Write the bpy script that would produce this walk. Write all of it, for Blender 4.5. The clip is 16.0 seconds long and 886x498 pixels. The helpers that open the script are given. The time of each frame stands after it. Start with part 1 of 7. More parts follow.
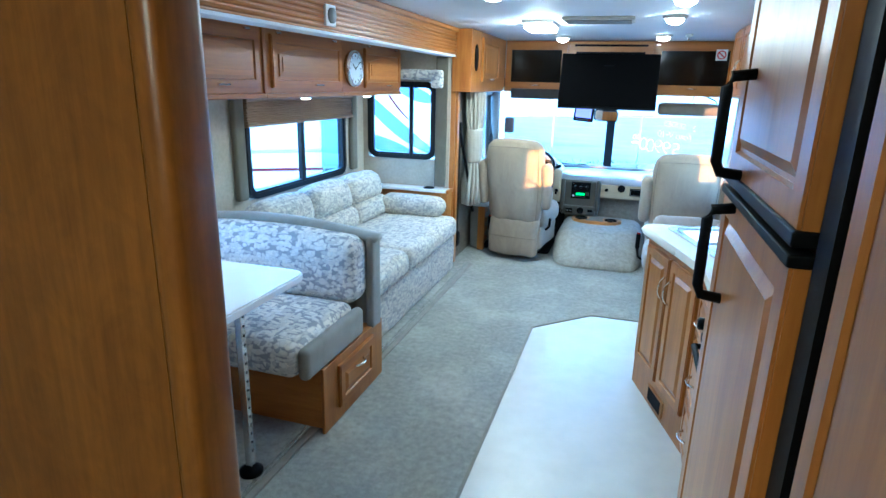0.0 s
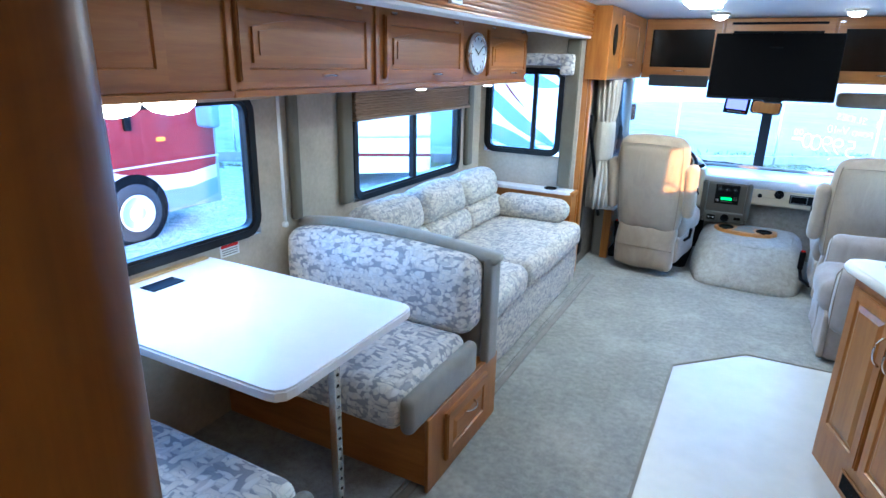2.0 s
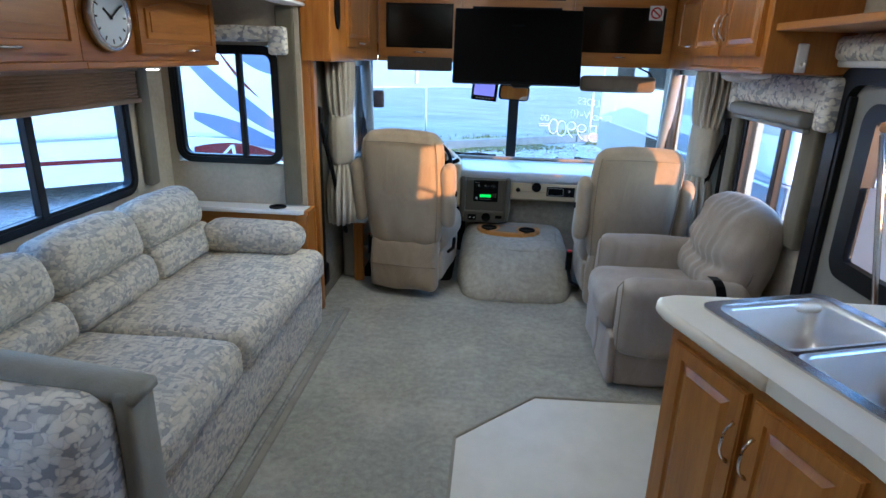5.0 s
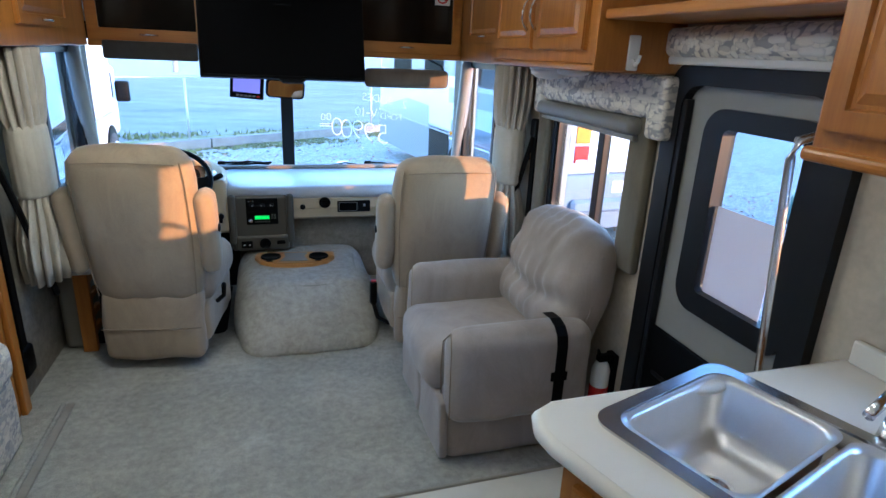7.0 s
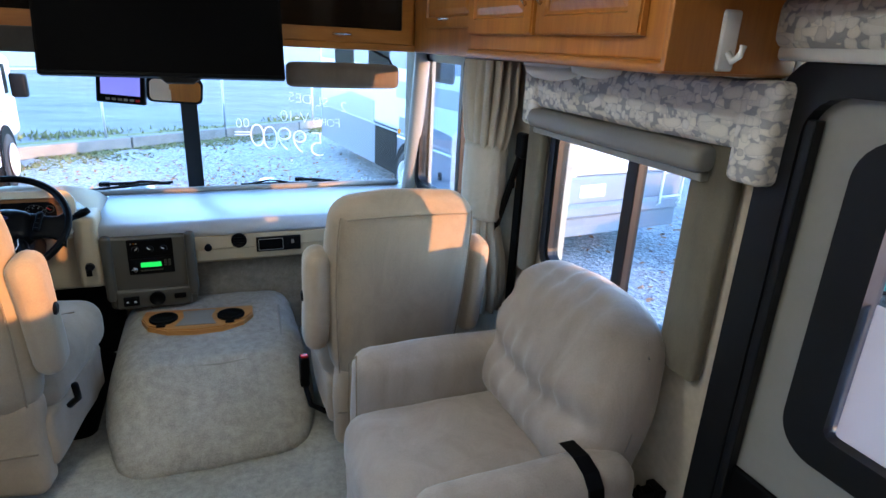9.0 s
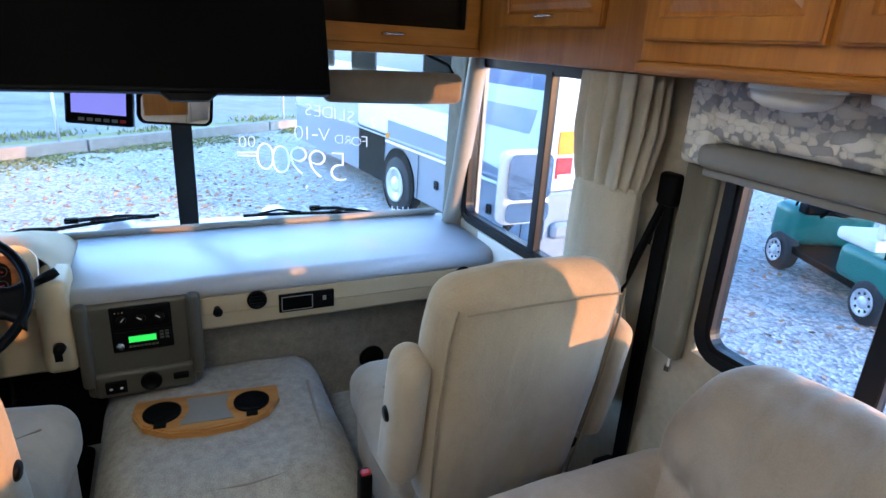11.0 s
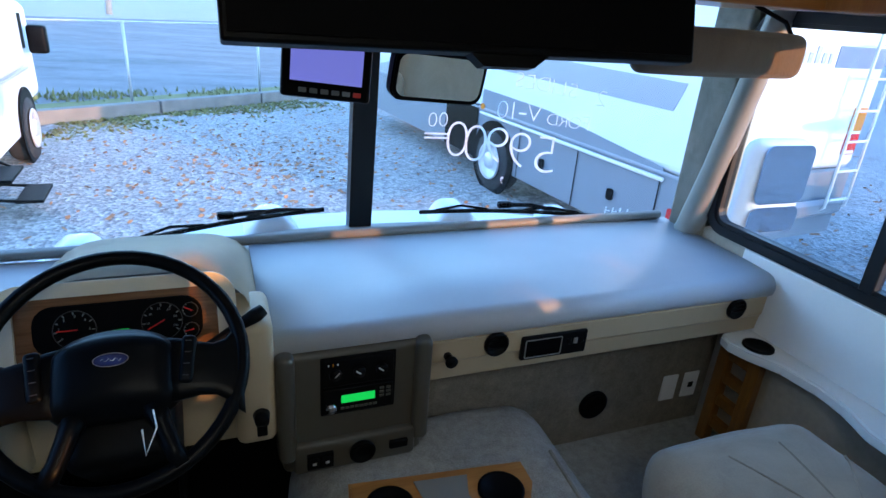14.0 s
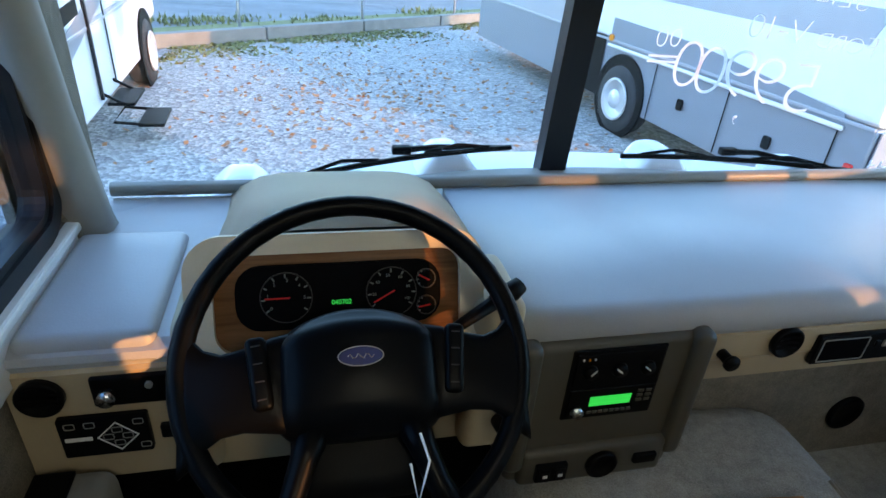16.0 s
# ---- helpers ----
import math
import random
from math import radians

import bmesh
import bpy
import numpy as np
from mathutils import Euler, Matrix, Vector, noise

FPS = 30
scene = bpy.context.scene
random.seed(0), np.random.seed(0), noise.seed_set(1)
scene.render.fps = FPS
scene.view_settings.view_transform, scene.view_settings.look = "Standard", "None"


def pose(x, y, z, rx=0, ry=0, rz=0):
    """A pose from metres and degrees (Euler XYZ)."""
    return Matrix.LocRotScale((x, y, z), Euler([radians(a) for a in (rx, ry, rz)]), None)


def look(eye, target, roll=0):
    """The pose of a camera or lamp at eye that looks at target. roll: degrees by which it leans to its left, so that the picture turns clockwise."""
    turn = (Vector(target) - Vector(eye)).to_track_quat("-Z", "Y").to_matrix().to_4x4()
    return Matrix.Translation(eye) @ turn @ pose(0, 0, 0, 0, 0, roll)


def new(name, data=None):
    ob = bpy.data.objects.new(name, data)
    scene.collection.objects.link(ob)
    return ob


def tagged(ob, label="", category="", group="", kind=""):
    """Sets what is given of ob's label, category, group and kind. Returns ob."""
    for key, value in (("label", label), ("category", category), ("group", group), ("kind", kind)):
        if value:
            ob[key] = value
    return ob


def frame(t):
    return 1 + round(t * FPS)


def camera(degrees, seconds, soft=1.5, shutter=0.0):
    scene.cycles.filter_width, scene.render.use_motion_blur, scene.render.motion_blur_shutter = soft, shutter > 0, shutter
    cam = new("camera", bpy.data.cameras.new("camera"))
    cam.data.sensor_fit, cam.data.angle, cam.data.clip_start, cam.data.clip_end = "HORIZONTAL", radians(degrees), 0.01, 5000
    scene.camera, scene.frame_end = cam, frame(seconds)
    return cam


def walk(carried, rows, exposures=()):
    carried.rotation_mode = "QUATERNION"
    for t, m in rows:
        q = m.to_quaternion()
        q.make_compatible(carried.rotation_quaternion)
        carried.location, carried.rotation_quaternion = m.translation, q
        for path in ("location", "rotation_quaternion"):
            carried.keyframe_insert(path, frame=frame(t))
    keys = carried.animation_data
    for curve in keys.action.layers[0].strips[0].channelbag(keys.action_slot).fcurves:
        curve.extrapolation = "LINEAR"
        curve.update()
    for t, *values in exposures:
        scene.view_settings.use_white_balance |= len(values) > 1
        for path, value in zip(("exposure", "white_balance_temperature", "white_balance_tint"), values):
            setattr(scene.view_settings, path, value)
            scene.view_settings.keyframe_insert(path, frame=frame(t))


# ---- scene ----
cam = camera(74.5, 16.0)
PATH = [
    (0, (0.594, 0.296, 1.635), (0.019, 2.132, 1.087), 1.4),
    (0.5, (0.479, 0.401, 1.642), (-0.154, 2.216, 1.088), 1.5),
    (1, (0.514, 0.586, 1.627), (-0.179, 2.369, 1.046), 1.7),
    (1.5, (0.422, 0.666, 1.621), (-0.294, 2.435, 1.022), 1.8),
    (2, (0.286, 0.76, 1.665), (-0.598, 2.447, 1.054), 1.3),
    (2.5, (0.227, 0.987, 1.628), (-0.796, 2.586, 0.999), 1.1),
    (3, (0.209, 1.159, 1.636), (-0.833, 2.742, 0.998), 1.1),
    (3.5, (0.215, 1.231, 1.62), (-0.752, 2.864, 0.99), 0.9),
    (4, (0.249, 1.552, 1.613), (-0.528, 3.286, 0.988), 1.3),
    (4.5, (0.278, 1.757, 1.613), (-0.154, 3.608, 0.99), 1.8),
    (5, (0.166, 1.893, 1.614), (0.021, 3.786, 0.984), 1.6),
    (5.2, (0.142, 1.944, 1.622), (0.074, 3.84, 0.99), 1.5),
    (7.3, (0.241, 2.826, 1.614), (0.837, 4.626, 0.976), 2.8),
    (7.5, (0.266, 2.913, 1.594), (0.876, 4.708, 0.958), 2.8),
    (8, (0.416, 3.206, 1.572), (1.072, 4.984, 0.934), 2.7),
    (8.2, (0.468, 3.277, 1.594), (1.138, 5.048, 0.949), 2.9),
    (10.3, (0.413, 4.188, 1.613), (1.211, 5.901, 0.957), 3.0),
    (10.5, (0.403, 4.259, 1.603), (1.217, 5.967, 0.954), 3.3),
    (11, (0.286, 4.405, 1.612), (1.113, 6.1, 0.947), 3.5),
    (11.5, (0.14, 4.552, 1.626), (0.927, 6.263, 0.952), 3.2),
    (12, (0.126, 4.804, 1.574), (0.855, 6.539, 0.897), 3.0),
    (12.5, (0.159, 5.024, 1.58), (0.896, 6.751, 0.891), 3.7),
    (13, (0.076, 5.09, 1.58), (0.834, 6.808, 0.892), 3.7),
    (13.5, (-0.057, 5.156, 1.579), (0.693, 6.863, 0.856), 4.2),
    (14, (-0.155, 5.317, 1.507), (0.54, 7.026, 0.735), 4.5),
    (14.5, (-0.181, 5.567, 1.439), (0.409, 7.263, 0.559), 5.4),
    (15, (-0.164, 5.675, 1.417), (0.376, 7.365, 0.494), 5.4),
    (15.5, (-0.297, 5.7, 1.423), (0.196, 7.388, 0.47), 5.2),
    (16, (-0.424, 5.786, 1.35), (0.004, 7.479, 0.375), 4.5),
]
walk(cam, [(t, look(eye, target, roll)) for t, eye, target, roll in PATH],
     exposures=[(0.0, 5.05, 4600, -8), (1.5, 5.0, 4700, 0), (3.5, 4.6, 5500, 4), (5.0, 3.8, 5700, 4), (8.0, 3.8, 5650, 4), (10.5, 3.9, 6500, 6), (11.5, 3.65, 5850, 4), (12.5, 3.5, 5550, 2), (14.0, 3.15, 5900, 3), (16.0, 3.25, 6900, 1)])

# ---- world and lights ----
SUN_EL, SUN_AZ = 5.2, 144.4          # low sun behind the coach; azimuth clockwise from +y
world = bpy.data.worlds.new("sky")
scene.world = world
world.use_nodes = True
wn = world.node_tree
sky = wn.nodes.new("ShaderNodeTexSky")
sky.sky_type, sky.sun_disc = "NISHITA", False
sky.sun_elevation, sky.sun_rotation = radians(20.0), radians(SUN_AZ)
sky.air_density, sky.dust_density, sky.ozone_density = 1.0, 0.4, 4.0
bg = wn.nodes["Background"]
wn.links.new(sky.outputs[0], bg.inputs[0])
bg.inputs[1].default_value = 0.15
sun_data = bpy.data.lights.new("sun", "SUN")
sun_data.energy, sun_data.angle, sun_data.color = 0.72, radians(0.6), (1.0, 0.44, 0.16)
sun = new("sun", sun_data)
sa = radians(SUN_AZ)
sun.matrix_world = look((0, 0, 30), (-math.sin(sa) * math.cos(radians(SUN_EL)), -math.cos(sa) * math.cos(radians(SUN_EL)), 30 - math.sin(radians(SUN_EL))))


# ---- materials ----
def nodes_of(name):
    m = bpy.data.materials.new(name)
    m.use_nodes = True
    nt = m.node_tree
    return m, nt, nt.nodes["Principled BSDF"]


def N(nt, kind, **kw):
    n = nt.nodes.new("ShaderNode" + kind)
    for k, v in kw.items():
        n.inputs[k].default_value = v
    return n


def coords(nt, scale=(1, 1, 1), rot=(0, 0, 0), kind="Object"):
    tc = N(nt, "TexCoord")
    mp = N(nt, "Mapping")
    mp.inputs["Scale"].default_value = scale
    mp.inputs["Rotation"].default_value = rot
    nt.links.new(tc.outputs[kind], mp.inputs["Vector"])
    return mp.outputs[0]


def noise_tex(nt, vec, scale, detail=4, rough=0.6, dist=0.0):
    n = N(nt, "TexNoise", Scale=scale, Detail=detail, Roughness=rough, Distortion=dist)
    nt.links.new(vec, n.inputs["Vector"])
    return n


def ramp(nt, fac, stops, constant=False):
    r = N(nt, "ValToRGB")
    if constant:
        r.color_ramp.interpolation = "CONSTANT"
    el = r.color_ramp.elements
    while len(el) < len(stops):
        el.new(0.5)
    for e, (p, c) in zip(el, stops):
        e.position, e.color = p, (*c, 1)
    nt.links.new(fac, r.inputs[0])
    return r.outputs[0]


def mix(nt, fac, a, b, blend="MIX"):
    n = nt.nodes.new("ShaderNodeMix")
    n.data_type, n.blend_type = "RGBA", blend
    for sock, v in ((0, fac), (6, a), (7, b)):
        if isinstance(v, bpy.types.NodeSocket):
            nt.links.new(v, n.inputs[sock])
        else:
            n.inputs[sock].default_value = v if sock == 0 else (*v, 1)
    return n.outputs[2]


def bump(nt, bsdf, height, strength, dist=0.01):
    b = N(nt, "Bump", Strength=strength, Distance=dist)
    nt.links.new(height, b.inputs["Height"])
    nt.links.new(b.outputs[0], bsdf.inputs["Normal"])


def scaled(c, k):
    return tuple(min(1.0, v * k) for v in c)


def plain(name, col, rough=0.5, metal=0.0, vary=0.12, grain=60, relief=0.05, spec=0.5):
    """A surface of one colour with slight stains and grain."""
    m, nt, b = nodes_of(name)
    v = coords(nt)
    big = noise_tex(nt, v, 5, 4)
    fine = noise_tex(nt, v, grain, 3)
    c = ramp(nt, big.outputs[0], [(0.3, scaled(col, 1 - vary)), (0.7, scaled(col, 1 + vary))])
    c = mix(nt, 0.25, c, ramp(nt, fine.outputs[0], [(0.35, scaled(col, 1 - vary)), (0.65, scaled(col, 1 + vary))]))
    nt.links.new(c, b.inputs["Base Color"])
    b.inputs["Roughness"].default_value = rough
    b.inputs["Metallic"].default_value = metal
    b.inputs["Specular IOR Level"].default_value = spec
    bump(nt, b, fine.outputs[0], relief, 0.004)
    return m


def wood(name, dark, light, axis=2, rough=0.33, scale=1.0):
    """Satin-varnished wood with its grain along one axis."""
    m, nt, b = nodes_of(name)
    s = [9 * scale] * 3
    s[axis] = 0.7 * scale
    v = coords(nt, s)
    info = N(nt, "ObjectInfo")
    add = N(nt, "VectorMath")
    add.operation = "ADD"
    mul = N(nt, "VectorMath")
    mul.operation = "SCALE"
    nt.links.new(info.outputs["Random"], mul.inputs[0])
    mul.inputs["Scale"].default_value = 13.0
    nt.links.new(v, add.inputs[0])
    nt.links.new(mul.outputs[0], add.inputs[1])
    a = noise_tex(nt, add.outputs[0], 1.4, 6, 0.62, 0.6)
    f = noise_tex(nt, add.outputs[0], 9.0, 4, 0.7)
    mid = tuple((p + q) / 2 for p, q in zip(dark, light))
    c = ramp(nt, a.outputs[0], [(0.28, dark), (0.5, mid), (0.72, light)])
    c = mix(nt, 0.2, c, ramp(nt, f.outputs[0], [(0.35, scaled(dark, 0.85)), (0.62, light)]))
    h = N(nt, "HueSaturation")
    r = N(nt, "MapRange")
    nt.links.new(info.outputs["Random"], r.inputs[0])
    r.inputs[3].default_value, r.inputs[4].default_value = 0.86, 1.1
    nt.links.new(r.outputs[0], h.inputs["Value"])
    nt.links.new(c, h.inputs["Color"])
    nt.links.new(h.outputs[0], b.inputs["Base Color"])
    b.inputs["Roughness"].default_value = rough
    bump(nt, b, f.outputs[0], 0.06, 0.003)
    return m


def figured_wood(name, dark, light):
    """Varnished veneer with a cloudy, curly figure over an upright grain."""
    m, nt, b = nodes_of(name)
    cloud = noise_tex(nt, coords(nt, (3.2, 3.2, 1.5)), 1.6, 5, 0.6, 1.6)
    curl = noise_tex(nt, coords(nt, (7, 7, 4.5), (0, 0.5, 0)), 2.2, 4, 0.65, 2.4)
    grain = noise_tex(nt, coords(nt, (60, 60, 2.2)), 1.6, 4, 0.7)
    mid = tuple((p + q) / 2 for p, q in zip(dark, light))
    c = ramp(nt, cloud.outputs[0], [(0.3, dark), (0.5, mid), (0.7, light)])
    c = mix(nt, 0.38, c, ramp(nt, curl.outputs[0], [(0.35, dark), (0.65, light)]))
    c = mix(nt, 0.3, c, ramp(nt, grain.outputs[0], [(0.35, scaled(dark, 0.9)), (0.65, scaled(light, 1.1))]))
    nt.links.new(c, b.inputs["Base Color"])
    b.inputs["Roughness"].default_value = 0.34
    bump(nt, b, grain.outputs[0], 0.05, 0.002)
    return m


def carpet(name, col, col2):
    m, nt, b = nodes_of(name)
    v = coords(nt)
    big = noise_tex(nt, v, 2.2, 5, 0.65)
    mid = noise_tex(nt, v, 28, 4, 0.7)
    fine = noise_tex(nt, v, 260, 2, 0.7)
    c = ramp(nt, big.outputs[0], [(0.38, scaled(col, 0.74)), (0.5, col), (0.62, col2)])
    c = mix(nt, 0.5, c, ramp(nt, mid.outputs[0], [(0.32, scaled(col, 0.6)), (0.68, scaled(col2, 1.2))]))
    c = mix(nt, 0.35, c, ramp(nt, fine.outputs[0], [(0.3, scaled(col, 0.5)), (0.7, scaled(col2, 1.3))]))
    nt.links.new(c, b.inputs["Base Color"])
    b.inputs["Roughness"].default_value = 1.0
    b.inputs["Specular IOR Level"].default_value = 0.1
    h = mix(nt, 0.6, mid.outputs[1], fine.outputs[1])
    bump(nt, b, h, 0.7, 0.012)
    return m


def leaf_fabric(name, size=1.0, pale=None, ground=(0.25, 0.26, 0.285)):
    """Woven upholstery covered with overlapping leaves in cream and pale grey over slate."""
    m, nt, b = nodes_of(name)
    wob = noise_tex(nt, coords(nt), 14, 2)
    prev = ground
    pale = pale or [(0.0, (0.84, 0.82, 0.76)), (0.3, (0.74, 0.71, 0.64)), (0.55, (0.86, 0.82, 0.72)), (0.84, (0.60, 0.58, 0.54)), (0.94, (0.34, 0.35, 0.38))]
    for i, (sc, rot) in enumerate((((8, 27, 22), (0.2, 0.6, 0.5)), ((8, 24, 27), (0.1, -0.7, 0.4)), ((22, 8, 27), (0.7, 0.3, -0.4)), ((9, 26, 24), (0.3, 1.2, 1.1)), ((24, 9, 22), (-0.6, 0.2, 0.6)))):
        v = coords(nt, tuple(x * size for x in sc), rot)
        add = N(nt, "VectorMath")
        add.operation = "MULTIPLY_ADD"
        add.inputs[1].default_value = (0.7, 0.7, 0.7)
        nt.links.new(wob.outputs[1], add.inputs[0])
        nt.links.new(v, add.inputs[2])
        vor = N(nt, "TexVoronoi", Scale=1.0, Randomness=1.0)
        vor.distance = "MINKOWSKI"
        vor.inputs["Exponent"].default_value = 1.3
        nt.links.new(add.outputs[0], vor.inputs["Vector"])
        sep = N(nt, "SeparateColor")
        nt.links.new(vor.outputs["Color"], sep.inputs[0])
        tone = ramp(nt, sep.outputs[0], pale, True)
        vein = ramp(nt, vor.outputs["Distance"], [(0.0, (0.82, 0.82, 0.82)), (0.08, (1, 1, 1)), (0.40, (0.93, 0.93, 0.93)), (0.50, (0.70, 0.71, 0.73))])
        tone = mix(nt, 1.0, tone, vein, "MULTIPLY")
        mask = ramp(nt, vor.outputs["Distance"], [(0.50, (1, 1, 1)), (0.525, (0, 0, 0))])
        prev = mix(nt, mask, prev, tone)
    weave = noise_tex(nt, coords(nt), 320, 2)
    fade = noise_tex(nt, coords(nt), 3, 3)
    prev = mix(nt, 0.15, prev, ramp(nt, weave.outputs[0], [(0.3, (0.42, 0.41, 0.38)), (0.7, (0.80, 0.78, 0.73))]))
    prev = mix(nt, 0.12, prev, ramp(nt, fade.outputs[0], [(0.35, (0.56, 0.53, 0.47)), (0.7, (0.80, 0.78, 0.74))]))
    nt.links.new(prev, b.inputs["Base Color"])
    b.inputs["Roughness"].default_value = 0.9
    b.inputs["Specular IOR Level"].default_value = 0.2
    bump(nt, b, weave.outputs[0], 0.3, 0.004)
    return m


def velour(name, col):
    """Brushed suede cloth: broad nap marks and a soft sheen."""
    m, nt, b = nodes_of(name)
    v = coords(nt)
    nap = noise_tex(nt, coords(nt, (5, 5, 2.5)), 1.4, 5, 0.65, 0.8)
    fine = noise_tex(nt, v, 240, 2)
    c = ramp(nt, nap.outputs[0], [(0.3, scaled(col, 0.78)), (0.55, col), (0.75, scaled(col, 1.14))])
    c = mix(nt, 0.2, c, ramp(nt, fine.outputs[0], [(0.3, scaled(col, 0.7)), (0.7, scaled(col, 1.2))]))
    nt.links.new(c, b.inputs["Base Color"])
    b.inputs["Roughness"].default_value = 0.95
    b.inputs["Specular IOR Level"].default_value = 0.15
    b.inputs["Sheen Weight"].default_value = 0.25
    h = mix(nt, 0.5, nap.outputs[1], fine.outputs[1])
    bump(nt, b, h, 0.25, 0.012)
    return m


def glass_mat(name, tint=(1, 1, 1), gloss=0.06, see=0.97):
    m = bpy.data.materials.new(name)
    m.use_nodes = True
    nt = m.node_tree
    nt.nodes.remove(nt.nodes["Principled BSDF"])
    out = nt.nodes["Material Output"]
    tr = N(nt, "BsdfTransparent")
    tr.inputs[0].default_value = (*[see * t for t in tint], 1)
    gl = N(nt, "BsdfGlossy")
    gl.inputs["Roughness"].default_value = 0.02
    lw = N(nt, "LayerWeight", Blend=0.5)
    pw = N(nt, "Math")
    pw.operation = "POWER"
    pw.inputs[1].default_value = 4.0
    ml = N(nt, "Math")
    ml.operation = "MULTIPLY_ADD"
    ml.inputs[1].default_value, ml.inputs[2].default_value = 0.5, gloss * 0.4
    nt.links.new(lw.outputs["Facing"], pw.inputs[0])
    nt.links.new(pw.outputs[0], ml.inputs[0])
    mx = N(nt, "MixShader")
    nt.links.new(ml.outputs[0], mx.inputs[0])
    nt.links.new(tr.outputs[0], mx.inputs[1])
    nt.links.new(gl.outputs[0], mx.inputs[2])
    nt.links.new(mx.outputs[0], out.inputs[0])
    return m


def glow(name, col, strength):
    m, nt, b = nodes_of(name)
    b.inputs["Base Color"].default_value = (*scaled(col, 0.8), 1)
    b.inputs["Emission Color"].default_value = (*col, 1)
    b.inputs["Emission Strength"].default_value = strength
    b.inputs["Roughness"].default_value = 0.4
    return m


def gravel(name):
    m, nt, b = nodes_of(name)
    v = coords(nt)
    vor = N(nt, "TexVoronoi", Scale=22.0)
    nt.links.new(v, vor.inputs["Vector"])
    sep = N(nt, "SeparateColor")
    nt.links.new(vor.outputs["Color"], sep.inputs[0])
    c = ramp(nt, sep.outputs[0], [(0.0, (0.11, 0.112, 0.115)), (0.5, (0.34, 0.342, 0.34)), (1.0, (0.66, 0.655, 0.64))])
    big = noise_tex(nt, v, 0.35, 5, 0.6)
    c = mix(nt, 0.3, c, ramp(nt, big.outputs[0], [(0.35, (0.22, 0.215, 0.2)), (0.7, (0.40, 0.40, 0.39))]))
    fine = noise_tex(nt, v, 90, 2)
    c = mix(nt, 0.3, c, ramp(nt, fine.outputs[0], [(0.35, (0.1, 0.1, 0.1)), (0.65, (0.5, 0.5, 0.5))]))
    nt.links.new(c, b.inputs["Base Color"])
    b.inputs["Roughness"].default_value = 0.9
    bump(nt, b, vor.outputs["Distance"], 0.8, 0.03)
    return m


def patched_asphalt(name):
    """Old asphalt with pale worn areas, darker repairs and fine aggregate."""
    m, nt, b = nodes_of(name)
    v = coords(nt)
    stretch = noise_tex(nt, coords(nt, (0.5, 1.6, 1)), 0.55, 6, 0.62, 0.5)
    spot = noise_tex(nt, v, 2.6, 5, 0.7)
    fine = noise_tex(nt, v, 45, 3)
    c = ramp(nt, stretch.outputs[0], [(0.32, (0.085, 0.09, 0.10)), (0.5, (0.17, 0.18, 0.20)), (0.66, (0.25, 0.26, 0.28))])
    c = mix(nt, 0.35, c, ramp(nt, spot.outputs[0], [(0.35, (0.07, 0.075, 0.08)), (0.65, (0.26, 0.265, 0.27))]))
    c = mix(nt, 0.25, c, ramp(nt, fine.outputs[0], [(0.35, (0.06, 0.06, 0.065)), (0.65, (0.30, 0.30, 0.31))]))
    nt.links.new(c, b.inputs["Base Color"])
    b.inputs["Roughness"].default_value = 0.85
    b.inputs["Specular IOR Level"].default_value = 0.25
    bump(nt, b, fine.outputs[0], 0.4, 0.01)
    return m


OAK_D, OAK_L = (0.27, 0.085, 0.010), (0.48, 0.195, 0.034)
oak = wood("honey_oak_upright", OAK_D, OAK_L, 2)
oak_x = wood("honey_oak_crosswise", OAK_D, OAK_L, 0)
oak_y = wood("honey_oak_lengthwise", OAK_D, OAK_L, 1)
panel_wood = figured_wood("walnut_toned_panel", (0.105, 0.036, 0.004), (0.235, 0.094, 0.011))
burl = wood("dark_dash_wood", (0.07, 0.03, 0.012), (0.24, 0.11, 0.045), 0, 0.2, 2.2)
tray_wood = wood("tray_oak", (0.32, 0.13, 0.03), (0.55, 0.27, 0.08), 0, 0.3, 1.6)
carpet_m = carpet("grey_green_carpet", (0.27, 0.275, 0.245), (0.46, 0.45, 0.40))
wall_m = plain("beige_wallpaper", (0.44, 0.385, 0.30), 0.85, vary=0.16, grain=40, relief=0.1)
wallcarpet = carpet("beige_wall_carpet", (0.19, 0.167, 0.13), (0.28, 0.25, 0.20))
ceil_m = plain("white_ceiling_vinyl", (0.74, 0.76, 0.78), 0.6, vary=0.03)
lino_m = plain("cream_vinyl_sheet", (0.62, 0.605, 0.55), 0.35, vary=0.07, grain=12, relief=0.02)
leaf = leaf_fabric("leaf_upholstery", 1.3)
leaf_small = leaf_fabric("leaf_sofa_cloth", 1.75, [(0.0, (0.62, 0.56, 0.44)), (0.3, (0.54, 0.49, 0.385)), (0.55, (0.67, 0.605, 0.475)), (0.78, (0.36, 0.335, 0.295)), (0.90, (0.24, 0.235, 0.235))], (0.33, 0.305, 0.265))
taupe = velour("taupe_velour_trim", (0.27, 0.255, 0.215))
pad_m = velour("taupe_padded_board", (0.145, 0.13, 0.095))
suede = velour("beige_suede", (0.31, 0.245, 0.175))
suede_grey = velour("grey_beige_suede", (0.33, 0.285, 0.25))
curtain_m = velour("beige_curtain_cloth", (0.46, 0.42, 0.345))
laminate = plain("white_laminate", (0.80, 0.79, 0.78), 0.28, vary=0.03, relief=0.01)
counter_m = plain("cream_counter_laminate", (0.70, 0.66, 0.58), 0.35, vary=0.05, grain=300, relief=0.01)
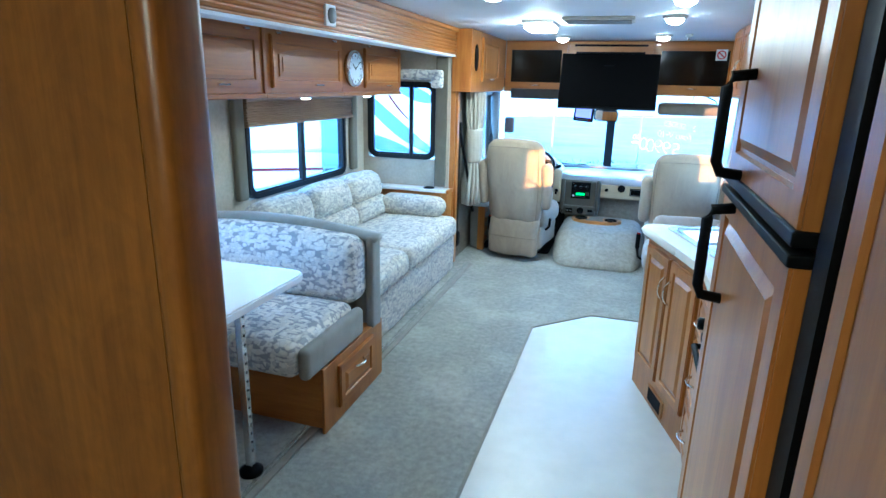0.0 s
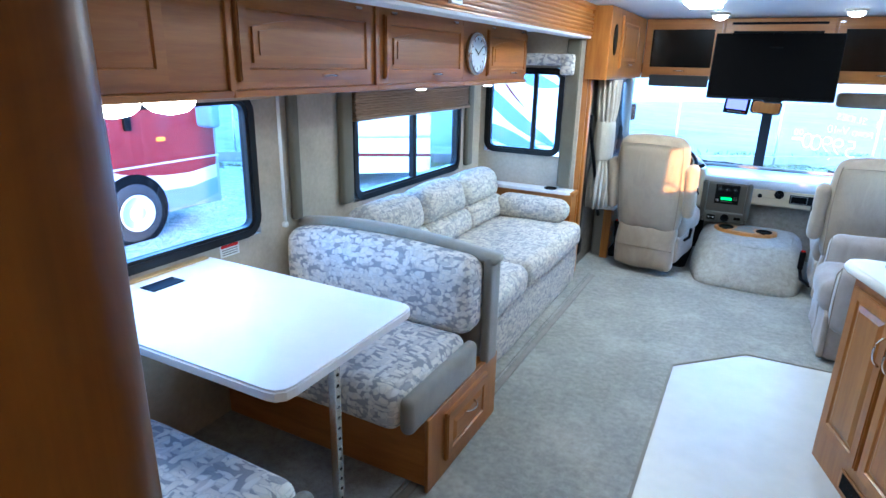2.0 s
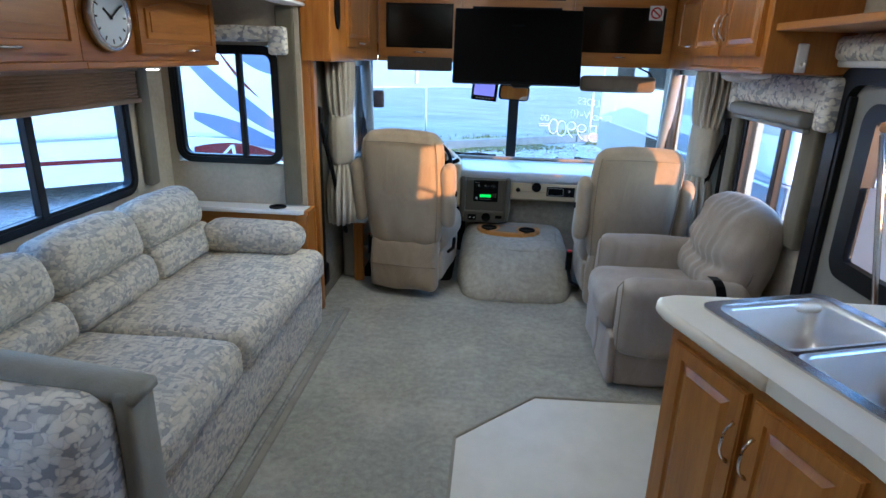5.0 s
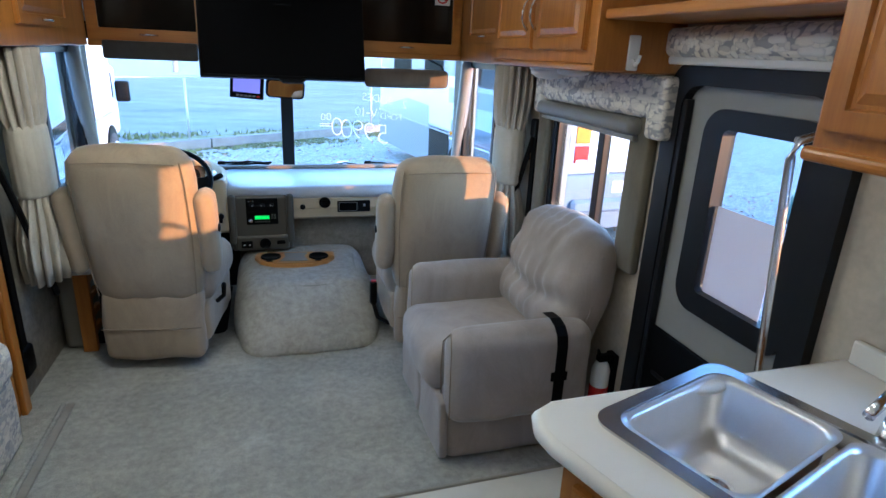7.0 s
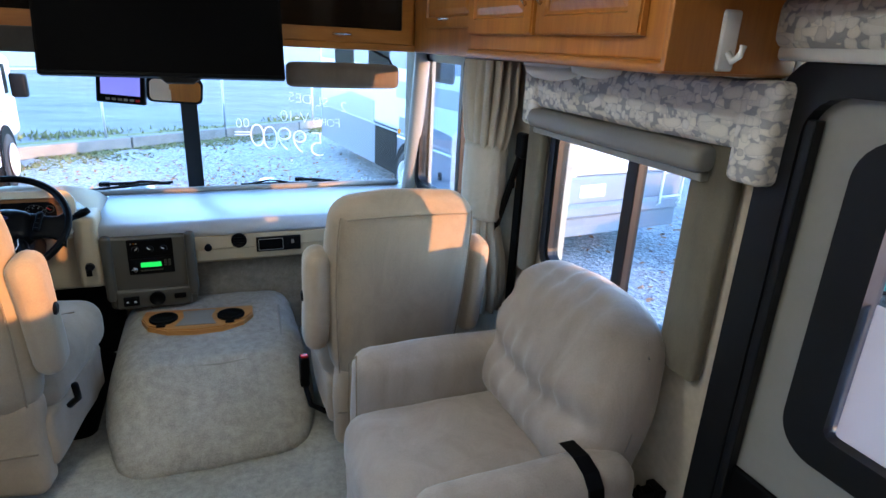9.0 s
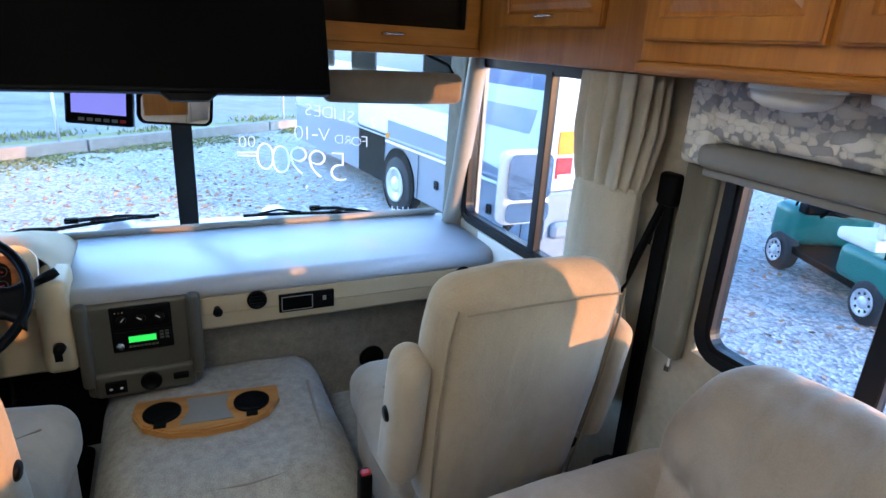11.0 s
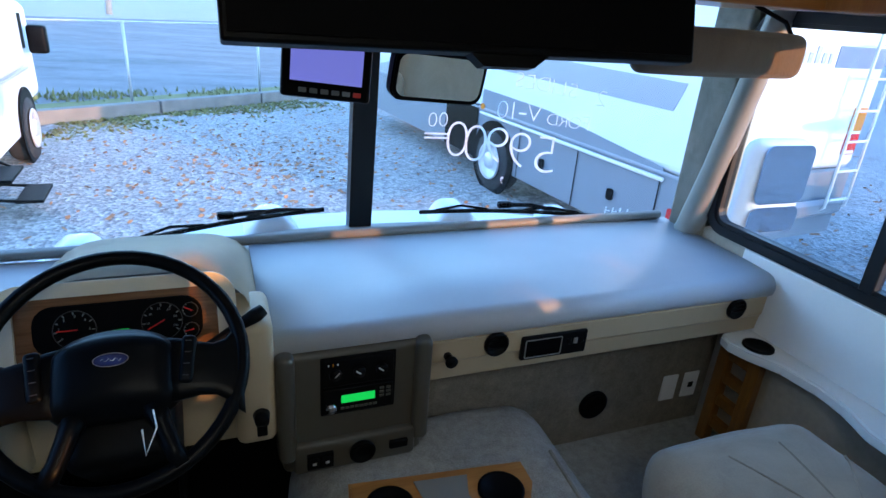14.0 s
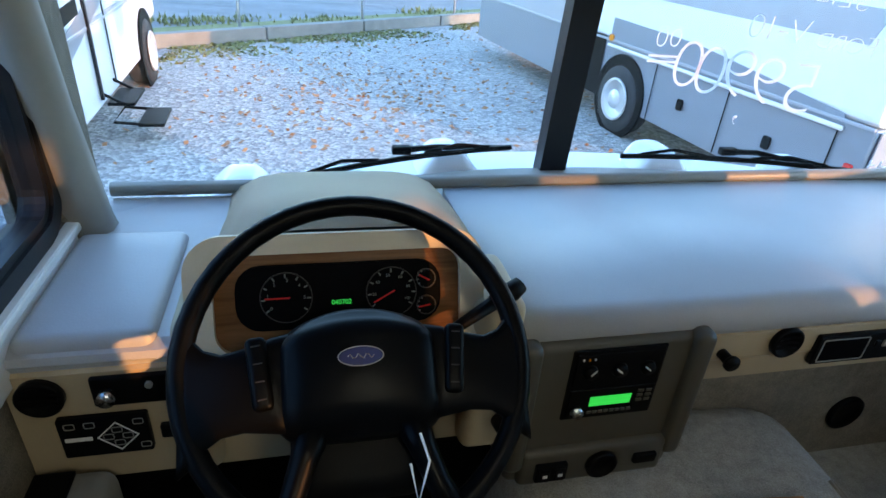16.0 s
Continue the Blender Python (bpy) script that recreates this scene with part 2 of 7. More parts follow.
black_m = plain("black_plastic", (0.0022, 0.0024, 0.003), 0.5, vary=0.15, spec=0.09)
black_alu = plain("black_window_frame", (0.006, 0.007, 0.009), 0.42, vary=0.1, spec=0.25)
screen_m = plain("switched_off_screen", (0.0015, 0.0015, 0.002), 0.6, vary=0.05, relief=0.0, spec=0.04)
smoked = plain("smoked_door_glass", (0.006, 0.0055, 0.005), 0.12, vary=0.05, relief=0.0, spec=0.3)
chrome = plain("chrome", (0.75, 0.75, 0.75), 0.18, 1.0, vary=0.04, relief=0.01)
steel = plain("brushed_stainless", (0.60, 0.60, 0.61), 0.27, 1.0, vary=0.05, grain=180, relief=0.05)
grey_m = plain("grey_plastic", (0.23, 0.225, 0.205), 0.45, vary=0.05)
pewter = plain("console_grey", (0.095, 0.09, 0.075), 0.4, vary=0.06)
dash_m = plain("blue_grey_dash_vinyl", (0.40, 0.41, 0.43), 0.42, vary=0.05, grain=220, relief=0.12)
beige_m = plain("beige_dash_plastic", (0.42, 0.335, 0.215), 0.5, vary=0.05, grain=220, relief=0.08)
cream_m = plain("cream_hood_plastic", (0.56, 0.475, 0.34), 0.5, vary=0.05, grain=220, relief=0.08)
white_m = plain("white_plastic", (0.78, 0.78, 0.76), 0.35, vary=0.03)
gelcoat = plain("white_gelcoat", (0.78, 0.80, 0.82), 0.22, vary=0.03, relief=0.01)
gelgrey = plain("grey_lower_body", (0.23, 0.25, 0.285), 0.3, vary=0.05)
gelblue = plain("slate_blue_stripe", (0.13, 0.175, 0.29), 0.3, vary=0.06)
gelstripe = plain("pale_grey_stripe", (0.36, 0.37, 0.40), 0.3, vary=0.05)
gelsilver = plain("silver_blue_paint", (0.22, 0.235, 0.265), 0.28, 0.2, vary=0.05)
gelcream = plain("off_white_band", (0.46, 0.46, 0.47), 0.28, vary=0.04)
gelred = plain("dark_red_paint", (0.14, 0.012, 0.015), 0.25, vary=0.1)
tyre_m = plain("tyre_rubber", (0.025, 0.025, 0.027), 0.8, vary=0.2)
amber_m = plain("amber_lens", (0.75, 0.26, 0.02), 0.25, vary=0.1)
redlens = plain("red_lens", (0.55, 0.02, 0.02), 0.25, vary=0.1)
paper_m, _nt, _b = nodes_of("translucent_paper")
_b.inputs["Base Color"].default_value = (0.78, 0.78, 0.80, 1)
_b.inputs["Roughness"].default_value = 0.8
_tl = _nt.nodes.new("ShaderNodeBsdfTranslucent")
_tl.inputs[0].default_value = (0.42, 0.42, 0.45, 1)
_mx = _nt.nodes.new("ShaderNodeMixShader")
_mx.inputs[0].default_value = 0.5
_out = next(n for n in _nt.nodes if n.type == "OUTPUT_MATERIAL")
_nt.links.new(_b.outputs[0], _mx.inputs[1])
_nt.links.new(_tl.outputs[0], _mx.inputs[2])
_nt.links.new(_mx.outputs[0], _out.inputs[0])
gravel_m = gravel("grey_gravel")
asphalt = patched_asphalt("worn_asphalt")
kerb_m = plain("weathered_timber_kerb", (0.20, 0.195, 0.185), 0.9, vary=0.25)
grass_m = plain("dry_grass", (0.17, 0.175, 0.065), 0.95, vary=0.35)
leaf_litter = plain("fallen_oak_leaves", (0.34, 0.18, 0.09), 0.9, vary=0.35)
alloy = plain("silver_wheel_paint", (0.66, 0.67, 0.69), 0.32, 0.25, vary=0.06)
bowl_m = plain("sink_bowl_steel", (0.72, 0.72, 0.73), 0.33, 0.75, vary=0.06, grain=180, relief=0.04)
console_m = plain("dark_taupe_plastic", (0.062, 0.056, 0.042), 0.42, vary=0.06)
wheel_m = plain("black_wheel_leather", (0.0018, 0.0022, 0.003), 0.36, vary=0.2, spec=0.08)
dial_print = plain("dim_dial_print", (0.11, 0.12, 0.115), 0.6)
mark_m = plain("dim_button_print", (0.03, 0.03, 0.034), 0.6)
green_cart = plain("green_cart_body", (0.02, 0.16, 0.13), 0.3, vary=0.08)
chalk, _nt, _b = nodes_of("white_window_chalk")
_b.inputs["Base Color"].default_value = (0.85, 0.87, 0.9, 1)
_b.inputs["Roughness"].default_value = 0.9
_tl = _nt.nodes.new("ShaderNodeBsdfTranslucent")
_tl.inputs[0].default_value = (0.85, 0.87, 0.9, 1)
_mx = _nt.nodes.new("ShaderNodeMixShader")
_mx.inputs[0].default_value = 0.65
_out = next(n for n in _nt.nodes if n.type == "OUTPUT_MATERIAL")
_nt.links.new(_b.outputs[0], _mx.inputs[1])
_nt.links.new(_tl.outputs[0], _mx.inputs[2])
_nt.links.new(_mx.outputs[0], _out.inputs[0])
glass_clear = glass_mat("clear_glass")
glass_tint = glass_mat("tinted_glass", (0.86, 0.93, 1.0), see=0.82)
side_glass = plain("tinted_mirror_glass", (0.34, 0.41, 0.48), 0.03, 1.0, vary=0.0, relief=0.0)
mirror_m = plain("mirror_glass", (0.9, 0.9, 0.9), 0.02, 1.0, vary=0.0, relief=0.0)
lamp_glow = glow("lit_lens", (1.0, 0.93, 0.8), 4.2)
spot_glow = glow("dim_spot_lens", (1.0, 0.93, 0.8), 1.3)
dome_glow = glow("lit_dome", (1.0, 0.9, 0.74), 1.4)
hall_glow = glow("dim_lens", (1.0, 0.85, 0.6), 2.4)
lcd_green = glow("green_lcd", (0.06, 0.9, 0.12), 0.06)
lcd_blue = glow("blue_monitor_screen", (0.24, 0.24, 0.8), 0.075)


# ---- mesh helpers ----
INV = {}


def thing(name, label, category, at=(0, 0, 0), rz=0.0, local=False, group="", kind=""):
    """An Empty at the base of a thing. Parts are given in world places, or in the thing's own where local."""
    ob = new(name)
    ob.empty_display_size = 0.1
    ob.matrix_basis = pose(*at, 0, 0, rz)
    INV[ob.name] = Matrix() if local else ob.matrix_basis.inverted()
    return tagged(ob, label, category, group, kind)


def mesh_of(name, bm, mat, smooth=False):
    me = bpy.data.meshes.new(name)
    bmesh.ops.recalc_face_normals(bm, faces=bm.faces)
    if smooth:
        for f in bm.faces:
            f.smooth = True
    bm.to_mesh(me)
    bm.free()
    if mat:
        me.materials.append(mat)
    return me


def part(name, bm, mat, parent, label="", smooth=False, shadow=True):
    ob = new(name, mesh_of(name, bm, mat, smooth))
    ob.parent = parent
    ob.matrix_parent_inverse = INV.get(parent.name, Matrix())
    ob.visible_shadow = shadow
    if label:
        tagged(ob, label)
    return ob


def solo(name, bm, mat, label, category="", kind="", smooth=False, group=""):
    return tagged(new(name, mesh_of(name, bm, mat, smooth)), label, category, group, kind)


def structure(name, bm, mat, label, smooth=False):
    return solo(name, bm, mat, label, kind="structure", smooth=smooth)


def add_box(bm, x0, x1, y0, y1, z0, z1, m=None):
    vs = [bm.verts.new((x, y, z)) for x in (x0, x1) for y in (y0, y1) for z in (z0, z1)]
    for f in ((0, 1, 3, 2), (4, 6, 7, 5), (0, 4, 5, 1), (2, 3, 7, 6), (0, 2, 6, 4), (1, 5, 7, 3)):
        bm.faces.new([vs[i] for i in f])
    if m is not None:
        bmesh.ops.transform(bm, matrix=m, verts=vs)
    return vs


def box(x0, x1, y0, y1, z0, z1, bevel=0.0, seg=2, m=None):
    bm = bmesh.new()
    add_box(bm, x0, x1, y0, y1, z0, z1)
    if bevel:
        bmesh.ops.bevel(bm, geom=bm.edges[:], offset=bevel, segments=seg, affect="EDGES", profile=0.5)
    if m is not None:
        bm.transform(m)
    return bm


def rbox(x0, x1, y0, y1, z0, z1, r, bulge=(0, 0, 0), wrinkle=0.0, n=7, m=None, seed=0.0):
    """A soft block: round edges of radius r, faces swollen by bulge, surface wrinkled."""
    c = Vector(((x0 + x1) / 2, (y0 + y1) / 2, (z0 + z1) / 2))
    h = Vector(((x1 - x0) / 2, (y1 - y0) / 2, (z1 - z0) / 2))
    bm = bmesh.new()
    seen = {}

    def line(half):
        inner = max(half - r, 1e-4)
        e = [-half, -half + (half - inner) * 0.25, -half + (half - inner) * 0.6]
        mid = [-inner + 2 * inner * i / n for i in range(n + 1)]
        return e + mid + [-v for v in reversed(e)]

    L = [line(h[i]) for i in range(3)]
    inn = [max(h[i] - r, 1e-4) for i in range(3)]

    def vert(p):
        key = tuple(round(v, 6) for v in p)
        if key not in seen:
            q = Vector([max(-inn[i], min(inn[i], p[i])) for i in range(3)])
            d = Vector(p) - q
            if d.length > 1e-9:
                d = d.normalized() * r
            o = q + d
            u = [p[i] / h[i] for i in range(3)]
            for i in range(3):
                j, k = (i + 1) % 3, (i + 2) % 3
                o[i] += bulge[i] * u[i] * (1 - u[j] ** 2) * (1 - u[k] ** 2)
            if wrinkle:
                o += noise.noise_vector((o + c) * 7 + Vector((seed, seed, 0))) * wrinkle
            seen[key] = bm.verts.new(o + c)
        return seen[key]

    for ax in range(3):
        j, k = (ax + 1) % 3, (ax + 2) % 3
        for s in (-1, 1):
            for a in range(len(L[j]) - 1):
                for b in range(len(L[k]) - 1):
                    quad = []
                    for da, db in ((0, 0), (1, 0), (1, 1), (0, 1)):
                        p = [0, 0, 0]
                        p[ax], p[j], p[k] = s * h[ax], L[j][a + da], L[k][b + db]
                        quad.append(vert(p))
                    if len(set(quad)) > 2:
                        try:
                            bm.faces.new(quad)
                        except ValueError:
                            pass
    if m is not None:
        bm.transform(m)
    return bm


def prism(points, z0, z1, bevel=0.0, m=None, seg=2):
    """A flat outline (x, y) raised from z0 to z1."""
    bm = bmesh.new()
    lo = [bm.verts.new((x, y, z0)) for x, y in points]
    hi = [bm.verts.new((x, y, z1)) for x, y in points]
    bm.faces.new(lo[::-1])
    bm.faces.new(hi)
    n = len(points)
    for i in range(n):
        bm.faces.new((lo[i], lo[(i + 1) % n], hi[(i + 1) % n], hi[i]))
    if bevel:
        bmesh.ops.recalc_face_normals(bm, faces=bm.faces)
        bmesh.ops.bevel(bm, geom=[e for e in bm.edges if abs(e.verts[0].co.z - e.verts[1].co.z) < 1e-6], offset=bevel, segments=seg, affect="EDGES")
    if m is not None:
        bm.transform(m)
    return bm


def rounded(w, h, r, n=5):
    """Outline of a rectangle with round corners, centred."""
    pts = []
    for cx, cy, a0 in ((w / 2 - r, h / 2 - r, 0), (-w / 2 + r, h / 2 - r, 90), (-w / 2 + r, -h / 2 + r, 180), (w / 2 - r, -h / 2 + r, 270)):
        for i in range(n + 1):
            a = radians(a0 + 90 * i / n)
            pts.append((cx + r * math.cos(a), cy + r * math.sin(a)))
    return pts


def ring(outer, inner, z0, z1, m=None):
    """A frame between two outlines of the same length."""
    bm = bmesh.new()
    n = len(outer)
    V = [[bm.verts.new((x, y, z)) for x, y in o] for o, z in ((outer, z0), (outer, z1), (inner, z1), (inner, z0))]
    for k in range(4):
        a, b = V[k], V[(k + 1) % 4]
        for i in range(n):
            bm.faces.new((a[i], a[(i + 1) % n], b[(i + 1) % n], b[i]))
    if m is not None:
        bm.transform(m)
    return bm


def cyl(r, depth, m=None, n=24, r2=None, bevel=0.0):
    bm = bmesh.new()
    bmesh.ops.create_cone(bm, cap_ends=True, segments=n, radius1=r, radius2=r if r2 is None else r2, depth=depth)
    if bevel:
        bmesh.ops.bevel(bm, geom=[e for e in bm.edges if abs(e.verts[0].co.z - e.verts[1].co.z) < 1e-6], offset=bevel, segments=2, affect="EDGES")
    if m is not None:
        bm.transform(m)
    return bm


def tube(points, r, n=8, closed=False):
    """A round bar along a line of points; r may be one number or a list."""
    bm = bmesh.new()
    P = [Vector(p) for p in points]
    rings = []
    cnt = len(P)
    for i, p in enumerate(P):
        a = P[(i - 1) % cnt] if closed else P[max(i - 1, 0)]
        b = P[(i + 1) % cnt] if closed else P[min(i + 1, cnt - 1)]
        d = (b - a).normalized()
        up = Vector((0, 0, 1)) if abs(d.z) < 0.95 else Vector((1, 0, 0))
        u = d.cross(up).normalized()
        w = d.cross(u)
        rr = r[i] if isinstance(r, (list, tuple)) else r
        rings.append([bm.verts.new(p + u * rr * math.cos(2 * math.pi * k / n) + w * rr * math.sin(2 * math.pi * k / n)) for k in range(n)])
    for i in range(cnt if closed else cnt - 1):
        A, B = rings[i], rings[(i + 1) % cnt]
        for k in range(n):
            bm.faces.new((A[k], A[(k + 1) % n], B[(k + 1) % n], B[k]))
    if not closed:
        bm.faces.new(rings[0][::-1])
        bm.faces.new(rings[-1])
    return bm


def lathe(profile, n=32, m=None):
    """Turned shape from (radius, height) pairs."""
    bm = bmesh.new()
    rows = [[bm.verts.new((r * math.cos(2 * math.pi * k / n), r * math.sin(2 * math.pi * k / n), z)) for k in range(n)] for r, z in profile]
    for A, B in zip(rows, rows[1:]):
        for k in range(n):
            bm.faces.new((A[k], A[(k + 1) % n], B[(k + 1) % n], B[k]))
    bm.faces.new(rows[0][::-1])
    bm.faces.new(rows[-1])
    if m is not None:
        bm.transform(m)
    return bm


def merge(*bms):
    out = bmesh.new()
    for b in bms:
        me = bpy.data.meshes.new("join")
        b.to_mesh(me)
        b.free()
        out.from_mesh(me)
        bpy.data.meshes.remove(me)
    return out


# local front (-y) turned to face +x, -x, -y, +y; local x runs along the face
FACE = {"+x": 90, "-x": -90, "-y": 0, "+y": 180}
UPRIGHT = Matrix.Rotation(radians(90), 4, "X")      # outline (x, y) -> upright (x, z), raised towards -y


def at_face(x, y, z, face):
    return pose(x, y, z, 0, 0, FACE[face])


def wall_with_holes(axis, p0, p1, a0, a1, z0, z1, holes):
    """A wall across an axis from p0 to p1, running a0..a1 and z0..z1, with rectangular holes (a, b, low, high)."""
    bm = bmesh.new()
    A = sorted({a0, a1, *[h[0] for h in holes], *[h[1] for h in holes]})
    Z = sorted({z0, z1, *[h[2] for h in holes], *[h[3] for h in holes]})
    for i in range(len(A) - 1):
        for k in range(len(Z) - 1):
            ca, cz = (A[i] + A[i + 1]) / 2, (Z[k] + Z[k + 1]) / 2
            if any(h[0] < ca < h[1] and h[2] < cz < h[3] for h in holes):
                continue
            if axis == "x":
                add_box(bm, p0, p1, A[i], A[i + 1], Z[k], Z[k + 1])
            else:
                add_box(bm, A[i], A[i + 1], p0, p1, Z[k], Z[k + 1])
    bmesh.ops.remove_doubles(bm, verts=bm.verts, dist=1e-5)
    return bm


def window(name, m, w, h, r, bars=(), label="", depth=0.05, width=0.035, glass=None):
    """A framed window: black frame with round corners, sliding bars and panes. m: centre, front towards the room."""
    win = thing(name, label, "window", kind="structure")
    part("window_frame", ring(rounded(w, h, r), rounded(w - 2 * width, h - 2 * width, max(r - width, 0.01)), -depth, 0.012, m @ UPRIGHT), black_alu, win)
    part("inner_frame", ring(rounded(w - 2 * width, h - 2 * width, max(r - width, 0.01)), rounded(w - 2 * width - 0.03, h - 2 * width - 0.03, max(r - width - 0.012, 0.006)), -0.035, 0.004, m @ UPRIGHT), black_alu, win)
    for b, bw in bars:
        part("window_bar", box(b - bw / 2, b + bw / 2, -0.008, 0.03, -h / 2 + 0.02, h / 2 - 0.02, 0.003, 1, m), black_alu, win)
    edges = [-w / 2 + width] + [b for b, _ in bars] + [w / 2 - width]
    for a, b in zip(edges, edges[1:]):
        part("pane", box(a, b, 0.014, 0.018, -h / 2 + width, h / 2 - width, m=m), glass or glass_tint, win, shadow=False)
    return win


def handle(parent, m, length=0.1, vertical=False, mat=None, stand=0.028):
    """A bow handle; m: middle of the handle on the face, front towards the room."""
    pts = []
    for i in range(9):
        a = -1 + i / 4
        s, o = a * length / 2, -stand * (1 - abs(a) ** 3)
        pts.append(m @ Vector((0, o, s) if vertical else (s, o, 0)))
    return part("handle", tube(pts, [0.006, 0.0045, 0.004, 0.0045, 0.005, 0.0045, 0.004, 0.0045, 0.006], 8), mat or chrome, parent, "chrome bow handle", True)


def panel_door(parent, m, w, h, mat=None, arch=0.0, t=0.02, rail=0.055, name="door"):
    """A raised-panel door; m: middle of its back on the carcass, front towards the room."""
    bm = box(-w / 2, w / 2, -t, -0.001, -h / 2, h / 2)
    f = min(bm.faces, key=lambda q: q.calc_center_median().y)
    bmesh.ops.bevel(bm, geom=list(f.edges), offset=0.005, segments=2, affect="EDGES")
    f = min((q for q in bm.faces if q.calc_area() > 0.3 * w * h), key=lambda q: q.calc_center_median().y)
    ra = min(rail, 0.3 * w, 0.3 * h)
    bmesh.ops.inset_region(bm, faces=[f], thickness=ra, depth=0)
    bmesh.ops.inset_region(bm, faces=[f], thickness=0.006, depth=-0.008)
    if not arch:
        bmesh.ops.inset_region(bm, faces=[f], thickness=0.012, depth=0)
        bmesh.ops.inset_region(bm, faces=[f], thickness=min(0.028, 0.15 * min(w, h)), depth=0.009)
    bm.transform(m)
    d = part(name, bm, mat or oak, parent)
    if arch:
        iw, ih = w / 2 - ra - 0.012, h / 2 - ra - 0.012
        top = [(iw - 2 * iw * i / 14, ih - arch * 4 * ((i / 14) - 0.5) ** 2) for i in range(15)]
        pts = [(-iw, -ih), (iw, -ih)] + top
        part("raised_panel", prism(pts, t - 0.012, t + 0.001, 0.0, m @ UPRIGHT), mat or oak, d)
        k = 0.025
        pts2 = [(x * (iw - k) / iw, z * (ih - k) / ih) for x, z in pts]
        part("panel_field", prism(pts2, t - 0.002, t + 0.006, 0.0, m @ UPRIGHT), mat or oak, d)
    return d


# ---- shell of the coach ----
XL, XR, CEIL = -0.92, 1.63, 2.08          # inner faces of the side walls, ceiling
SX, SY0, SY1, SZ = -1.75, 0.95, 5.25, 1.90   # slide-out: outer wall, rear and front walls, ceiling
SF = 0.03                                  # slide-out floor
structure("floor", box(XL - 0.1, XR + 0.1, -1.6, 7.05, -0.12, 0.0), carpet_m, "worn grey-green carpet over the coach floor")
structure("slide_floor", prism([(SX - 0.05, SY0), (-0.74, SY0), (-0.74, SY1 + 0.12), (SX - 0.05, SY1 + 0.12)], -0.10, SF, 0.012), carpet_m, "carpeted raised floor of the slide-out")
structure("trim_slide_floor", box(-0.74, -0.705, SY0, SY1 + 0.13, 0.0, 0.012, 0.004), taupe, "dark carpet binding along the slide-out floor")
lino = [(0.08, -1.6), (0.08, 4.08), (0.45, 4.447), (1.62, 4.475), (1.62, -1.6)]
structure("floor_vinyl", prism(lino, 0.0005, 0.006), lino_m, "cream vinyl kitchen floor inlaid in the carpet")
structure("trim_vinyl", merge(box(0.066, 0.08, -1.6, 4.085, 0.0, 0.012), tube([(0.073, 4.083, 0.006), (0.447, 4.457, 0.006), (1.62, 4.484, 0.006)], 0.008, 6)), taupe, "carpet edge binding round the vinyl floor")
structure("ceiling", box(XL - 0.1, XR + 0.1, -1.6, 7.25, CEIL, CEIL + 0.1), ceil_m, "white vinyl ceiling of the coach")
structure("ceiling_slide", box(SX - 0.05, XL - 0.01, SY0, SY1 + 0.05, SZ, SZ + 0.06), ceil_m, "white ceiling of the slide-out")
structure("wall_rear", box(XL - 0.1, XR + 0.1, -1.7, -1.6, 0, CEIL), wall_m, "plain beige rear wall")
structure("wall_left_rear", box(XL - 0.1, XL, -1.6, SY0, 0, CEIL), wall_m, "beige side wall behind the slide-out")
WIN_Y0, WIN_Y1, WIN_Z0, WIN_Z1 = 5.85, 6.97, 0.77, 1.57
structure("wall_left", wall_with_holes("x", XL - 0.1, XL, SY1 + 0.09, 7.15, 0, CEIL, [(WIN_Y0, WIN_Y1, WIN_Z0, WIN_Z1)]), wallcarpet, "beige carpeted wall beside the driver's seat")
structure("wall_left_upper", box(XL - 0.1, XL, SY0, SY1 + 0.09, SZ + 0.06, CEIL), wall_m, "strip of wall above the slide-out opening")
RW = (4.62, 5.455, 0.80, 1.42)
KW = (2.72, 3.46, 0.98, 1.42)
DOOR = (3.82, 4.54, -0.45, 1.62)
structure("wall_right", wall_with_holes("x", XR, XR + 0.1, -1.6, 7.15, -0.5, CEIL, [RW, KW, DOOR, (WIN_Y0, WIN_Y1, WIN_Z0, WIN_Z1)]), wall_m, "beige papered wall on the entry side")
W1 = (1.25, 2.745, 0.86, 1.52)
W2 = (3.50, 4.88, 0.86, 1.50)
structure("wall_slide", wall_with_holes("x", SX - 0.06, SX, SY0, SY1, 0, SZ + 0.06, [W1, W2]), wall_m, "beige papered outer wall of the slide-out")
W3 = (-1.70, -1.05, 0.97, 1.64)
structure("wall_slide_front", wall_with_holes("y", SY1, SY1 + 0.06, SX - 0.06, XL - 0.004, 0, SZ + 0.06, [W3]), wall_m, "beige end wall of the slide-out")
structure("wall_slide_rear", box(SX - 0.06, XL, SY0 - 0.06, SY0, 0, SZ + 0.06), wall_m, "beige rear end wall of the slide-out")

# bedroom partition with a bullnose post
part_wall = thing("partition_wall", "tall walnut-toned panel with rounded edge post beside the corridor", "partition", (-0.3, 0.82, 0), kind="structure")
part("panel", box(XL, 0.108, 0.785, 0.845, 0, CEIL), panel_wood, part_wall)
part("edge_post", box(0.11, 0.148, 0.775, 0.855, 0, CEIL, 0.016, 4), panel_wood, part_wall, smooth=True)

